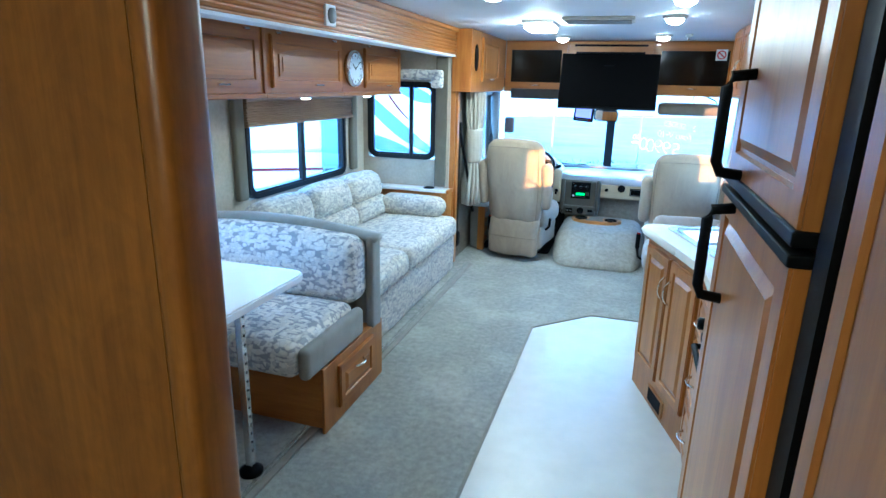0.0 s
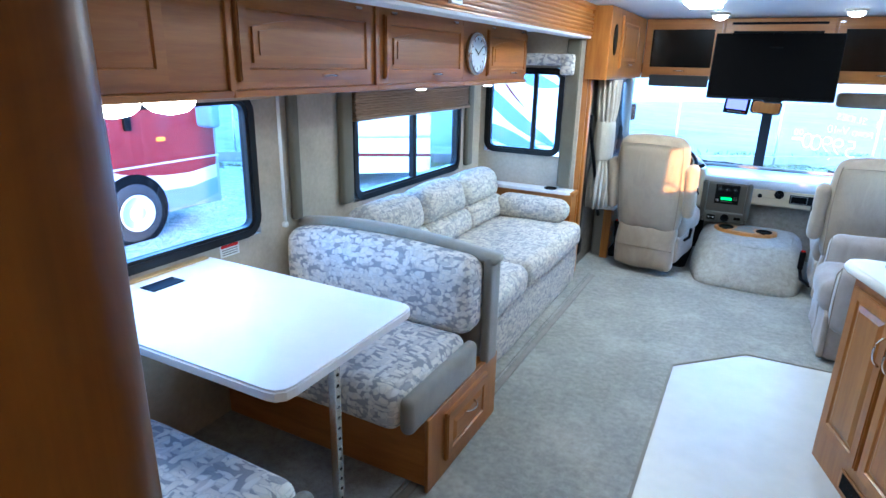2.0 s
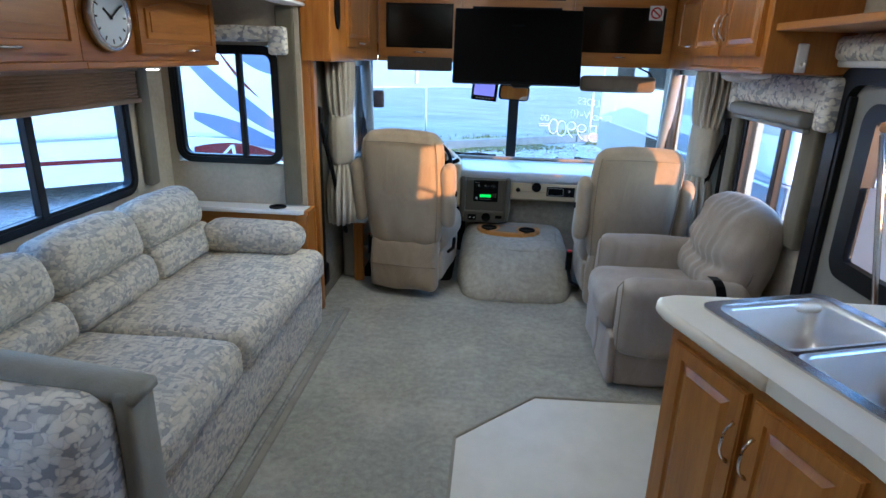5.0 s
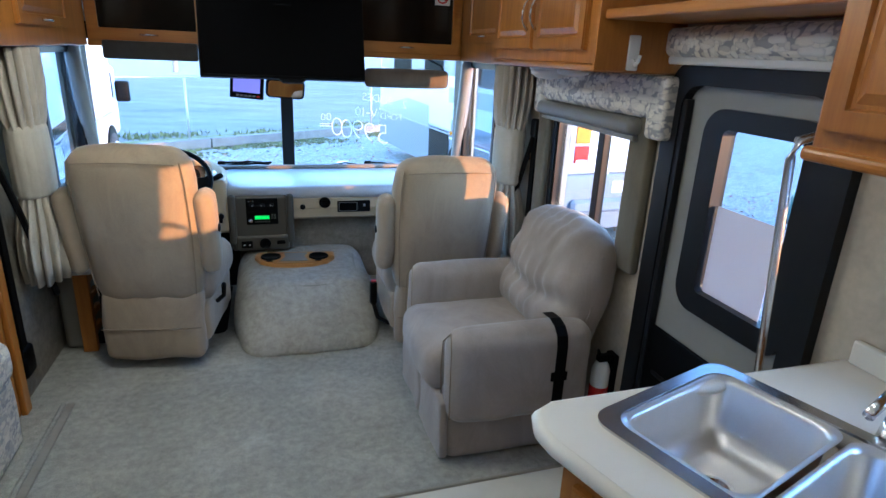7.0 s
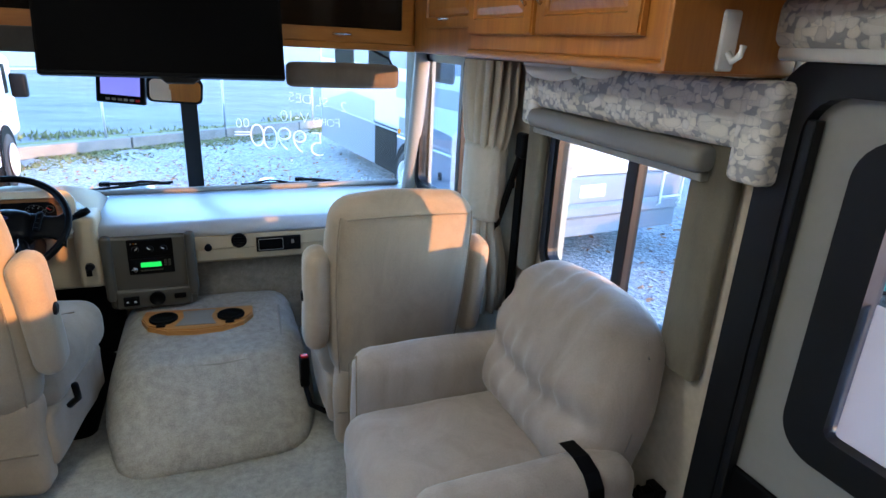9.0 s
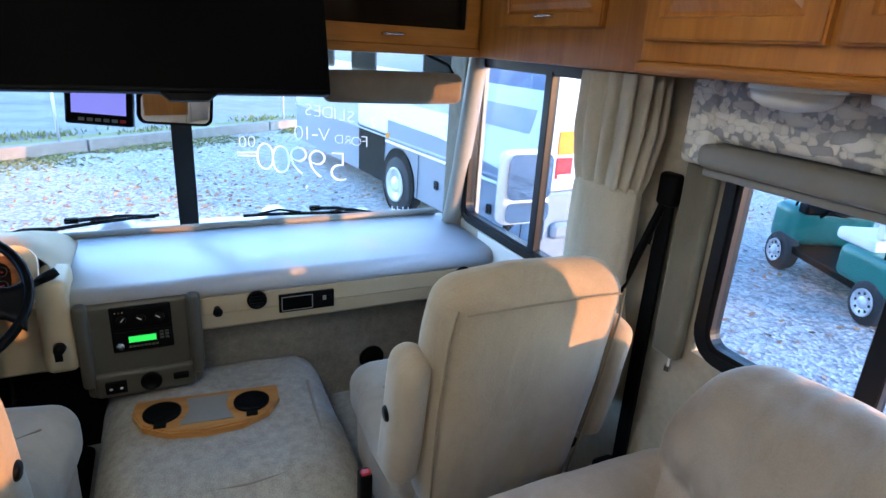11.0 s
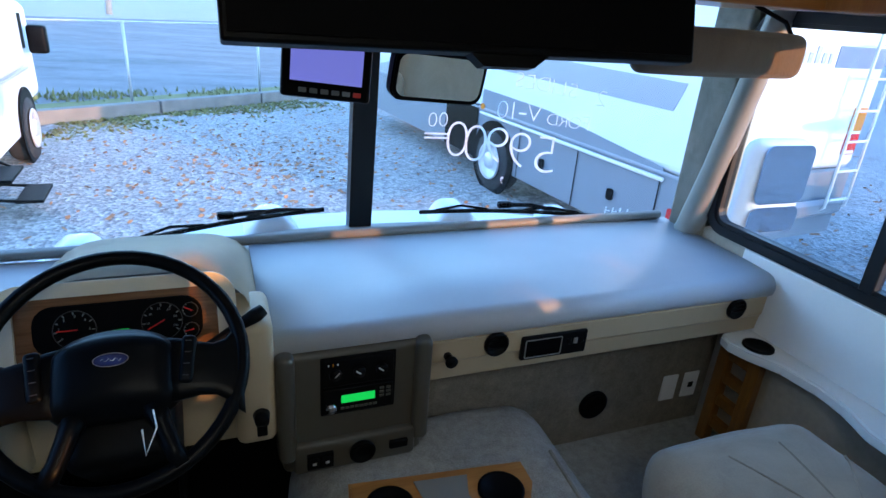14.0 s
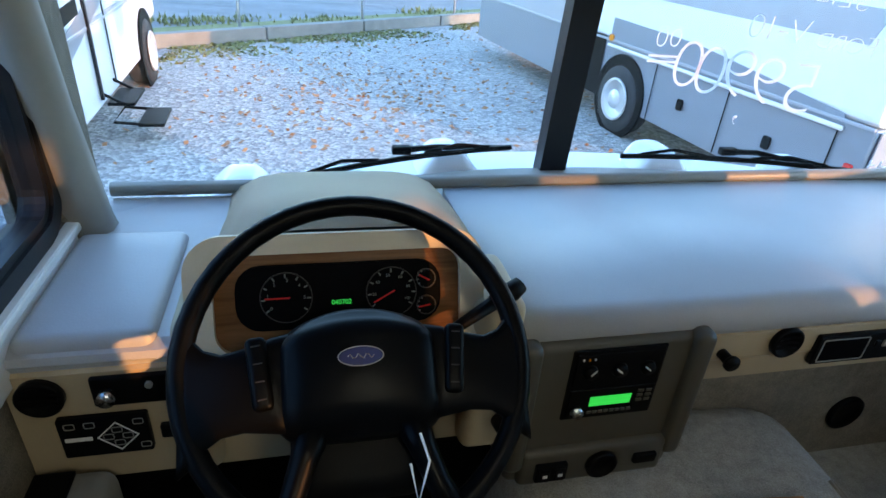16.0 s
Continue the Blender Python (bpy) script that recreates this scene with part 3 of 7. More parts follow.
# slide-out opening trim: fluted header board and post
header = thing("trim_slide_header", "fluted oak header board over the slide-out opening", "trim", (-0.9, 3, 1.87), kind="structure")
part("board", box(-0.925, -0.89, SY0, SY1 + 0.06, 1.865, 2.075, 0.004), oak_y, header)
for i in range(6):
    part("flute", tube([(-0.888, SY0, 1.885 + 0.025 * i), (-0.888, SY1 + 0.06, 1.885 + 0.025 * i)], 0.009, 8), oak_y, header, smooth=True)
part("crown_lip", box(-0.93, -0.862, SY0, SY1 + 0.1, 2.045, 2.078, 0.008), oak_y, header)
part("underside", box(-0.99, -0.885, SY0, SY1 + 0.05, 1.85, 1.866, 0.004), ceil_m, header)
fan = thing("header_vent", "small round speaker vent set in the header board", "vent", (-0.87, 3.04, 1.94))
part("plate", box(-0.885, -0.868, 2.99, 3.09, 1.89, 1.99, 0.004), white_m, fan)
part("dial", cyl(0.036, 0.012, pose(-0.864, 3.04, 1.94, 0, 90, 0)), grey_m, fan, "grey round grille", True)
post = thing("trim_slide_post", "upright oak post with carpeted inner face ending the slide-out", "trim", (-0.91, 5.31, 0), kind="structure")
part("post", box(-0.945, -0.885, 5.27, 5.335, SF, 1.866, 0.006), oak, post)
part("post_edge", box(-0.885, -0.862, 5.285, 5.345, 0.0, 1.99, 0.005), oak, post)
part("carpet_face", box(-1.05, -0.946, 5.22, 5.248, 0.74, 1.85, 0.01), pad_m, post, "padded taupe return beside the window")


# ---- windows ----
def side_window(name, x, ys, zs, bars, face, label, **kw):
    m = at_face(x, (ys[0] + ys[1]) / 2, (zs[0] + zs[1]) / 2, face)
    return window(name, m, ys[1] - ys[0], zs[1] - zs[0], 0.09, bars, label, **kw)


side_window("window_1", SX, W1[:2], W1[2:], [(0.03, 0.045)], "+x", "black-framed sliding window over the dinette")
side_window("window_2", SX, W2[:2], W2[2:], [(0.0, 0.045)], "+x", "black-framed sliding window behind the sofa")
window("window_3", at_face((W3[0] + W3[1]) / 2, SY1, (W3[2] + W3[3]) / 2, "-y"), W3[1] - W3[0], W3[3] - W3[2], 0.09, [(0.09, 0.03)], "black-framed window in the slide-out's end wall")
side_window("window_4", XR, RW[:2], RW[2:], [(0.045, 0.05)], "-x", "black-framed sliding window beside the recliner")
side_window("window_5", XR, KW[:2], KW[2:], [], "-x", "black-framed kitchen window over the counter")
side_window("window_6", XR, (WIN_Y0, WIN_Y1), (WIN_Z0, WIN_Z1), [(0.09, 0.045)], "-x", "tall black-framed sliding window beside the passenger")
side_window("window_7", XL, (WIN_Y0, WIN_Y1), (WIN_Z0, WIN_Z1), [(-0.09, 0.045)], "+x", "tall black-framed sliding window beside the driver")

# curved windscreen
XC = (XL + XR) / 2


def ws_y(x, z):
    u = abs((x - XC) / 1.27) ** 2.2
    return 7.50 - 0.44 * u - (0.10 + 0.10 * u) * (z - 0.7)


def ws_strip(x0, x1, z0, z1, out0, out1, n=14):
    bm = bmesh.new()
    rows = []
    for i in range(n + 1):
        x = x0 + (x1 - x0) * i / n
        rows.append([bm.verts.new((x, ws_y(x, z) + o, z)) for z, o in ((z0, out0), (z1, out0), (z1, out1), (z0, out1))])
    for a, b in zip(rows, rows[1:]):
        for k in range(4):
            bm.faces.new((a[k], a[(k + 1) % 4], b[(k + 1) % 4], b[k]))
    bm.faces.new(rows[0][::-1])
    bm.faces.new(rows[-1])
    return bm


ws = thing("window_8", "wide curved two-piece windscreen with a black centre post", "windscreen", (XC, 7.4, 0.6), kind="structure")
part("pane", ws_strip(XL + 0.03, XC - 0.02, 0.60, 1.66, 0.0, 0.006), glass_clear, ws, shadow=False)
part("pane", ws_strip(XC + 0.02, XR - 0.03, 0.60, 1.66, 0.0, 0.006), glass_clear, ws, shadow=False)
part("centre_post", ws_strip(XC - 0.045, XC + 0.045, 0.55, 1.68, -0.03, 0.03, 2), black_alu, ws)
part("top_gasket", ws_strip(XL, XR, 1.60, 1.70, -0.02, 0.03), black_alu, ws)
for s in (-1, 1):
    e = XC + s * 1.275
    pts = [(e - s * 0.02, ws_y(e, z) - 0.02, z) for z in (0.62, 0.75, 1.0, 1.3, 1.6, 1.9)]
    part("corner_pillar", tube(pts, [0.075, 0.055, 0.045, 0.045, 0.045, 0.05], 10), grey_m, ws, "grey moulded corner pillar", True)
    ex = e + s * 0.03
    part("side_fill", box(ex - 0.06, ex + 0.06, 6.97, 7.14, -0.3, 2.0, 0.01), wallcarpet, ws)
structure("wall_front_upper", ws_strip(XL - 0.05, XR + 0.05, 1.66, CEIL + 0.02, 0.03, 0.12), gelcoat, "front cap above the windscreen")
structure("wall_front_lower", ws_strip(XL - 0.05, XR + 0.05, -0.55, 0.60, 0.0, 0.1), gelcoat, "front cap below the windscreen")
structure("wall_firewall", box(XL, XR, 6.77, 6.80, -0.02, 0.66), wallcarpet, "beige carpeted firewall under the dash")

# ---- front overhead cabinets ----
FY = 6.62
front = thing("front_overhead_cabinet", "oak overhead cabinet spanning the windscreen with smoked glass doors", "cabinet", (XC, FY, 1.57))
part("body", box(-0.745, 1.475, FY, 6.95, 1.565, 2.075, 0.004), oak_x, front)
part("bottom_rail", box(-0.745, 1.475, FY - 0.012, FY - 0.001, 1.565, 1.60, 0.004), oak_x, front)
for x0, x1 in ((-0.735, -0.11), (0.735, 1.455)):
    xm, w, zm, h = (x0 + x1) / 2, x1 - x0, 1.825, 0.45
    d = part("door_frame", ring(rounded(w, h, 0.004, 1), rounded(w - 0.11, h - 0.13, 0.004, 1), 0.0, 0.02, at_face(xm, FY, zm, "-y") @ UPRIGHT), oak_x, front)
    part("smoked_pane", box(x0 + 0.05, x1 - 0.05, FY - 0.009, FY - 0.003, zm - h / 2 + 0.06, zm + h / 2 - 0.06), smoked, d, "smoked glass pane")
    handle(d, at_face(xm, FY - 0.02, 1.635, "-y"), 0.09)
part("centre_panel", box(-0.09, 0.715, FY - 0.03, FY - 0.001, 1.60, 2.07, 0.006), oak_x, front)
# no recesses cut: black plates carry the shade of slot and opening
part("slot", box(-0.04, 0.66, FY - 0.034, FY - 0.03, 2.02, 2.04), black_m, front, "black strip painted as the shade of a slot")
part("opening", box(-0.02, 0.64, FY - 0.034, FY - 0.03, 1.66, 1.97), black_m, front, "black plate painted as the shaded opening behind the television")
part("hinge", box(0.735, 0.775, FY - 0.03, FY - 0.02, 2.03, 2.045, 0.003), chrome, front)
sign = thing("no_smoking_sign", "small white sticker with a red crossed circle on the cabinet glass", "sign", (1.33, FY - 0.02, 1.94))
part("sheet", box(1.275, 1.375, FY - 0.0215, FY - 0.0205, 1.90, 2.0), white_m, sign)
part("circle", ring(rounded(0.08, 0.08, 0.04, 8), rounded(0.06, 0.06, 0.03, 8), 0, 0.002, at_face(1.325, FY - 0.0215, 1.95, "-y") @ UPRIGHT), redlens, sign)
part("bar", box(-0.033, 0.033, -0.002, 0, -0.005, 0.005, m=at_face(1.325, FY - 0.0215, 1.95, "-y") @ pose(0, 0, 0, 0, 40, 0)), redlens, sign)

leftcab = thing("left_overhead_cabinet", "oak corner cabinet above the driver with an oval speaker", "cabinet", (-0.83, 5.9, 1.565))
part("body", box(XL + 0.003, -0.748, 5.25, FY - 0.002, 1.565, 2.075, 0.005), oak, leftcab)
panel_door(leftcab, at_face(-0.747, 5.92, 1.84, "+x"), 0.66, 0.38)
handle(leftcab, at_face(-0.727, 5.9, 1.675, "+x"), 0.09)
part("speaker_grille", prism([(0.055 * math.cos(a * math.pi / 12), 0.11 * math.sin(a * math.pi / 12)) for a in range(24)], 0, 0.008, 0.002, at_face(-0.747, 5.40, 1.85, "+x") @ UPRIGHT), black_m, leftcab, "oval black speaker grille")
rightcab = thing("right_corner_cabinet", "small oak overhead cabinet above the passenger window", "cabinet", (1.55, 6.0, 1.565))
part("body", box(1.472, XR - 0.003, 5.50, FY - 0.002, 1.565, 2.075, 0.005), oak, rightcab)
panel_door(rightcab, at_face(1.471, 6.14, 1.86, "-x"), 0.58, 0.36)
handle(rightcab, at_face(1.451, 6.14, 1.715, "-x"), 0.1)
bigcab = thing("right_overhead_cabinet", "oak two-door overhead cabinet beside the entry with a white hook", "cabinet", (1.45, 5.0, 1.57))
part("body", box(1.292, XR - 0.003, 4.555, 5.495, 1.60, 2.075, 0.004), oak, bigcab)
part("bottom_rail", box(1.278, XR - 0.003, 4.545, 5.50, 1.575, 1.60, 0.01, 3), oak_y, bigcab)
for yc in (4.83, 5.27):
    d = panel_door(bigcab, at_face(1.291, yc, 1.85, "-x"), 0.42, 0.41)
handle(bigcab, at_face(1.27, 5.015, 1.78, "-x"), 0.12, True)
handle(bigcab, at_face(1.27, 5.095, 1.78, "-x"), 0.12, True)
part("end_panel", box(1.28, XR - 0.003, 4.54, 4.554, 1.58, 2.075, 0.003), oak, bigcab)
hook = thing("wall_hook", "white plastic adhesive hook on the cabinet end", "hook", (1.42, 4.53, 1.62))
part("plate", box(1.40, 1.445, 4.53, 4.54, 1.585, 1.70, 0.006), white_m, hook, smooth=True)
part("prong", tube([(1.422, 4.53, 1.62), (1.422, 4.515, 1.605), (1.422, 4.50, 1.615), (1.422, 4.495, 1.635)], 0.007), white_m, hook, smooth=True)
shelf = thing("entry_shelf", "oak shelf over the entry door", "shelf", (1.5, 4.1, 1.76))
part("board", box(1.30, XR - 0.003, 3.55, 4.54, 1.745, 1.775, 0.006), oak_y, shelf)

# ---- television, monitor and mirror ----
tv = thing("television", "large black flat television tilted down under the front cabinet", "television", (0.322, 6.41, 1.42))
mtv = pose(0.322, 6.408, 1.685, -14.5, 0, 0)
part("screen", box(-0.452, 0.452, -0.024, -0.018, -0.252, 0.262, m=mtv), screen_m, tv)
part("bezel", box(-0.463, 0.463, -0.0185, 0.03, -0.266, 0.266, 0.006, m=mtv), black_m, tv)
part("back_box", box(-0.25, 0.25, 0.03, 0.07, -0.18, 0.16, 0.01, m=mtv), black_m, tv)
part("mount", box(0.27, 0.37, 6.42, FY - 0.032, 1.72, 1.84, 0.005), black_m, tv)
part("sensor_lip", prism([(-0.07, 0), (0.09, 0), (0.06, -0.022), (-0.045, -0.022)], -0.02, 0.012, m=mtv @ pose(0.03, 0, -0.266) @ UPRIGHT), black_m, tv)
mon = thing("backup_monitor", "small black reversing monitor with a blue screen and buttons", "monitor", (0.1, 6.73, 1.28))
mm = pose(0.095, 6.735, 1.365, -6, 4, -8)
part("case", box(-0.103, 0.103, -0.02, 0.02, -0.085, 0.085, 0.008, m=mm), black_m, mon)
part("screen", box(-0.082, 0.082, -0.0225, -0.0205, -0.048, 0.07, m=mm), lcd_blue, mon, "glowing blue screen")
for i in range(6):
    part("button", box(-0.062 + i * 0.025, -0.044 + i * 0.025, -0.024, -0.0205, -0.073, -0.062, 0.001, 1, m=mm), redlens if i == 5 else grey_m, mon)
part("arm", tube([(0.1, 6.75, 1.42), (0.12, 6.85, 1.50), (0.13, 6.9, 1.57)], 0.012), black_m, mon)
rear = thing("rear_view_mirror", "black-rimmed rear view mirror on the windscreen", "mirror", (0.33, 6.6, 1.3))
mr = pose(0.325, 6.605, 1.355, 8, 4, 6)
part("housing", prism(rounded(0.235, 0.115, 0.028), -0.02, 0.012, 0.004, mr @ UPRIGHT), black_m, rear)
part("glass", prism(rounded(0.212, 0.094, 0.022), 0.0125, 0.0145, 0, mr @ UPRIGHT), mirror_m, rear, "mirror glass")
part("stalk", tube([(0.33, 6.62, 1.38), (0.34, 6.85, 1.47), (0.345, 7.2, 1.50)], 0.009), black_m, rear)
visor = thing("sun_visor", "padded brown sun visor hanging on a wire bracket", "visor", (1.1, 6.56, 1.40))
part("pad", rbox(0.815, 1.375, 6.545, 6.585, 1.385, 1.50, 0.03, (0, 0.006, 0.004), n=4, m=None), velour("brown_visor_cloth", (0.13, 0.10, 0.075)), visor, smooth=True)
part("bracket", tube([(1.36, 6.57, 1.47), (1.33, 6.6, 1.53), (1.25, 6.64, 1.567)], 0.006), black_m, visor)
visor2 = thing("sun_visor", "padded brown sun visor folded above the driver", "visor", (-0.4, 6.6, 1.5))
part("pad", rbox(-0.66, -0.16, 6.53, 6.56, 1.50, 1.60, 0.014, n=3), velour("dark_visor_cloth", (0.05, 0.045, 0.04)), visor2, smooth=True)
part("bracket", tube([(-0.65, 6.56, 1.55), (-0.66, 6.6, 1.56), (-0.66, 6.62, 1.57)], 0.006), black_m, visor2)

# ---- ceiling lamps ----
lamp = thing("ceiling_light", "lit square white ceiling lamp", "lamp", (-0.12, 4.85, 2.07))
part("housing", box(-0.23, -0.01, 4.65, 5.05, 2.052, 2.079, 0.006), white_m, lamp)
part("lens", rbox(-0.215, -0.025, 4.67, 5.03, 2.02, 2.053, 0.012, n=3), lamp_glow, lamp, "glowing white lens", True)
hall = thing("ceiling_light", "lit square white lamp over the corridor", "lamp", (0.45, -0.3, 2.07))
part("housing", box(0.34, 0.56, -0.5, -0.1, 2.052, 2.079, 0.006), white_m, hall)
part("lens", rbox(0.355, 0.545, -0.48, -0.12, 2.02, 2.053, 0.012, n=3), hall_glow, hall, "glowing white lens", True)
for x, y in ((-0.11, 6.13), (0.77, 5.96), (0.78, 4.5), (0.78, 3.6), (-0.12, 3.3), (0.2, 2.2)):
    s = thing("spot_light", "small lit round ceiling spot in a white rim", "lamp", (x, y, 2.07), group="ceiling spots")
    part("rim", lathe([(0.075, 0), (0.07, -0.018), (0.058, -0.022), (0.05, 0)], 24, pose(x, y, 2.079)), white_m, s, smooth=True)
    part("lens", lathe([(0.055, 0), (0.05, -0.02), (0.03, -0.033), (0.008, -0.038)], 20, pose(x, y, 2.062)), spot_glow if y > 5.5 else lamp_glow, s, "glowing lens", True)
vent = thing("ceiling_vent", "long beige slotted air vent on the ceiling", "vent", (0.3, 4.6, 2.07))
part("frame", box(0.07, 0.54, 4.48, 4.74, 2.058, 2.079, 0.008), plain("beige_vent", (0.5, 0.48, 0.42), 0.5), vent)
for i in range(6):
    part("slat", box(0.09, 0.52, 4.505 + i * 0.038, 4.525 + i * 0.038, 2.05, 2.058, 0.002, 1), grey_m, vent)
sprk = thing("ceiling_sensor", "small white ceiling sensor", "sensor", (0.97, 5.9, 2.06))
part("base", cyl(0.03, 0.02, pose(0.97, 5.9, 2.069)), white_m, sprk, smooth=True)
part("stem", cyl(0.008, 0.03, pose(0.97, 5.9, 2.045)), chrome, sprk, smooth=True)

# ---- slide-out overhead cabinets ----
CX = -1.275


def slide_cabinet(y0, y1, doors, label, top=1.895):
    cab = thing("overhead_cabinet", label, "cabinet", (-1.5, (y0 + y1) / 2, 1.54), group="slide-out overhead cabinets")
    part("body", box(SX + 0.002, CX - 0.001, y0 + 0.001, y1 - 0.001, 1.56, top, 0.003), oak_y, cab)
    part("bottom_rail", box(SX + 0.002, CX + 0.014, y0 + 0.001, y1 - 0.001, 1.535, 1.56, 0.005), oak_y, cab)
    for a, b in doors:
        d = panel_door(cab, at_face(CX, (a + b) / 2, 1.724, "+x"), b - a, 0.275, oak_y, arch=0.035, rail=0.05)
        handle(d, at_face(CX + 0.02, (a + b) / 2 + 0.1 * (b - a), 1.605, "+x"), 0.085)
        for hy in (a + 0.08, b - 0.08):
            part("hinge", box(CX + 0.002, CX + 0.016, hy - 0.02, hy + 0.02, 1.866, 1.878, 0.002, 1), chrome, d)
    return cab


slide_cabinet(SY0, 2.20, [(1.15, 1.955)], "oak overhead cabinet with a raised-panel door and open bay")
slide_cabinet(2.20, 3.045, [(2.23, 2.99)], "oak overhead cabinet with an arched raised-panel door over the dinette")
slide_cabinet(3.045, 3.93, [(3.105, 3.90)], "oak overhead cabinet with an arched raised-panel door above the sofa")
slide_cabinet(3.93, 4.96, [(4.26, 4.93)], "oak overhead cabinet with one door beside the wall clock")
for yy in (2.20, 3.045):
    solo("trim_stile", box(CX - 0.001, CX + 0.012, yy - 0.012, yy + 0.012, 1.545, 1.89, 0.003), oak, "upright oak stile between overhead cabinets", kind="structure")
clk = thing("wall_clock", "round white wall clock with a silver rim", "clock", (CX, 4.075, 1.71))
mc = pose(CX + 0.001, 4.075, 1.715, 0, 90, 0)
part("case", lathe([(0.118, 0), (0.122, 0.02), (0.116, 0.035), (0.103, 0.036), (0.10, 0.022), (0.02, 0.022)], 40, mc), steel, clk, "silver rim", True)
part("face", cyl(0.101, 0.004, mc @ pose(0, 0, 0.0245), 40), plain("clock_face", (0.62, 0.70, 0.76), 0.5, vary=0.03), clk)
for i in range(12):
    a = radians(30 * i)
    part("hour_mark", box(-0.003, 0.003, 0.076, 0.092, 0.0268, 0.0282, m=mc @ pose(0, 0, 0, 0, 0, 30 * i)), black_m, clk)
part("hour_hand", box(-0.004, 0.004, -0.01, 0.05, 0.0285, 0.0305, m=mc @ pose(0, 0, 0, 0, 0, 145)), black_m, clk)
part("minute_hand", box(-0.003, 0.003, -0.012, 0.075, 0.031, 0.0325, m=mc @ pose(0, 0, 0, 0, 0, 35)), black_m, clk)
for y, lab in ((1.92, ""), (2.13, "")):
    dl = thing("dinette_light", "lit dome lamp under the overhead cabinet", "lamp", (-1.5, y, 1.50), group="dinette lamps")
    part("base", cyl(0.09, 0.012, pose(-1.5, y, 1.529)), white_m, dl, smooth=True)
    part("dome", lathe([(0.085, 0), (0.08, -0.02), (0.055, -0.04), (0.01, -0.05)], 24, pose(-1.5, y, 1.523)), dome_glow, dl, "glowing glass dome", True)
dl = thing("recliner_light", "unlit white dome lamp under the overhead cabinet by the recliner", "lamp", (1.42, 5.2, 1.55))
part("base", cyl(0.09, 0.012, pose(1.44, 5.2, 1.569)), white_m, dl, smooth=True)
part("dome", lathe([(0.085, 0), (0.08, -0.02), (0.055, -0.035), (0.01, -0.042)], 24, pose(1.44, 5.2, 1.563)), white_m, dl, "white glass dome", True)
spk = thing("ceiling_speaker", "round white lamp beside the dome light", "lamp", (1.44, 4.98, 1.56))
part("base", lathe([(0.07, 0), (0.065, -0.02), (0.03, -0.03), (0.01, -0.032)], 20, pose(1.44, 4.98, 1.5749)), white_m, spk, smooth=True)
for y in (3.6, 4.5):
    puck = thing("puck_light", "small lit puck lamp under the overhead cabinet", "lamp", (-1.4, y, 1.53), group="puck lamps")
    part("rim", cyl(0.035, 0.012, pose(-1.36, y, 1.529)), white_m, puck, smooth=True)
    part("lens", cyl(0.024, 0.006, pose(-1.36, y, 1.521)), lamp_glow, puck, smooth=True)


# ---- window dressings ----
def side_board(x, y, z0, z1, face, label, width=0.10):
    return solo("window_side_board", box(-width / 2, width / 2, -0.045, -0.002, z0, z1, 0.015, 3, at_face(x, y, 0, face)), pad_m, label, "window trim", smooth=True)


for y in (2.98, 3.40, 4.99):
    side_board(SX, y, 0.88, 1.53, "+x", "padded taupe board beside the slide-out window", 0.10 if y > 3 else 0.06)
side_board(XR, 5.52, 0.76, 1.41, "-x", "padded taupe board beside the recliner's window", 0.10)
side_board(XR, 4.665, 0.79, 1.44, "-x", "padded taupe board between window and entry door", 0.14)
rod = thing("blind_rod", "thin white blind control rod with a round end", "rod", (SX + 0.04, 2.875, 0.86))
part("rod", tube([(SX + 0.035, 2.875, 1.5), (SX + 0.035, 2.878, 0.89)], 0.008), white_m, rod, smooth=True)
part("knob", rbox(SX + 0.02, SX + 0.05, 2.862, 2.892, 0.862, 0.892, 0.012, n=2), white_m, rod, smooth=True)
blind = thing("pleated_blind", "brown pleated blind gathered at the top of the window", "blind", (SX, 4.2, 1.34))
part("head_rail", box(SX + 0.003, SX + 0.06, 3.46, 4.93, 1.495, 1.534, 0.005), plain("bronze_blind", (0.26, 0.17, 0.10), 0.6), blind)
for i in range(9):
    part("pleat", box(SX + 0.014, SX + 0.052 - 0.004 * (i % 2), 3.47, 4.92, 1.36 + i * 0.015, 1.3735 + i * 0.015, 0.004, 1), plain("brown_pleat", (0.34, 0.22, 0.13), 0.8) if i == 0 else bpy.data.materials["brown_pleat"], blind)
part("bottom_rail", box(SX + 0.01, SX + 0.06, 3.46, 4.93, 1.335, 1.359, 0.006), bpy.data.materials["bronze_blind"], blind)
blind1 = thing("pleated_blind", "tan pleated blind folded above the dinette window", "blind", (SX, 2.0, 1.5))
part("folds", box(SX + 0.003, SX + 0.05, 1.22, 2.83, 1.488, 1.533, 0.012), bpy.data.materials["brown_pleat"], blind1)


def valance(name_m, w, h, face, label):
    v = thing("valance", label, "valance", name_m.translation)
    part("cloth", rbox(-w / 2, w / 2, -0.075, -0.003, -h / 2, h / 2, 0.02, (0, 0.01, 0.006), 0.004, n=8, m=name_m), leaf, v, smooth=True)
    for s in (-1, 1):
        part("side_drop", rbox(s * w / 2 - 0.05, s * w / 2 + 0.05, -0.085, -0.003, -h / 2 - 0.07, h / 2 + 0.004, 0.02, n=4, m=name_m), leaf, v, smooth=True)
    return v


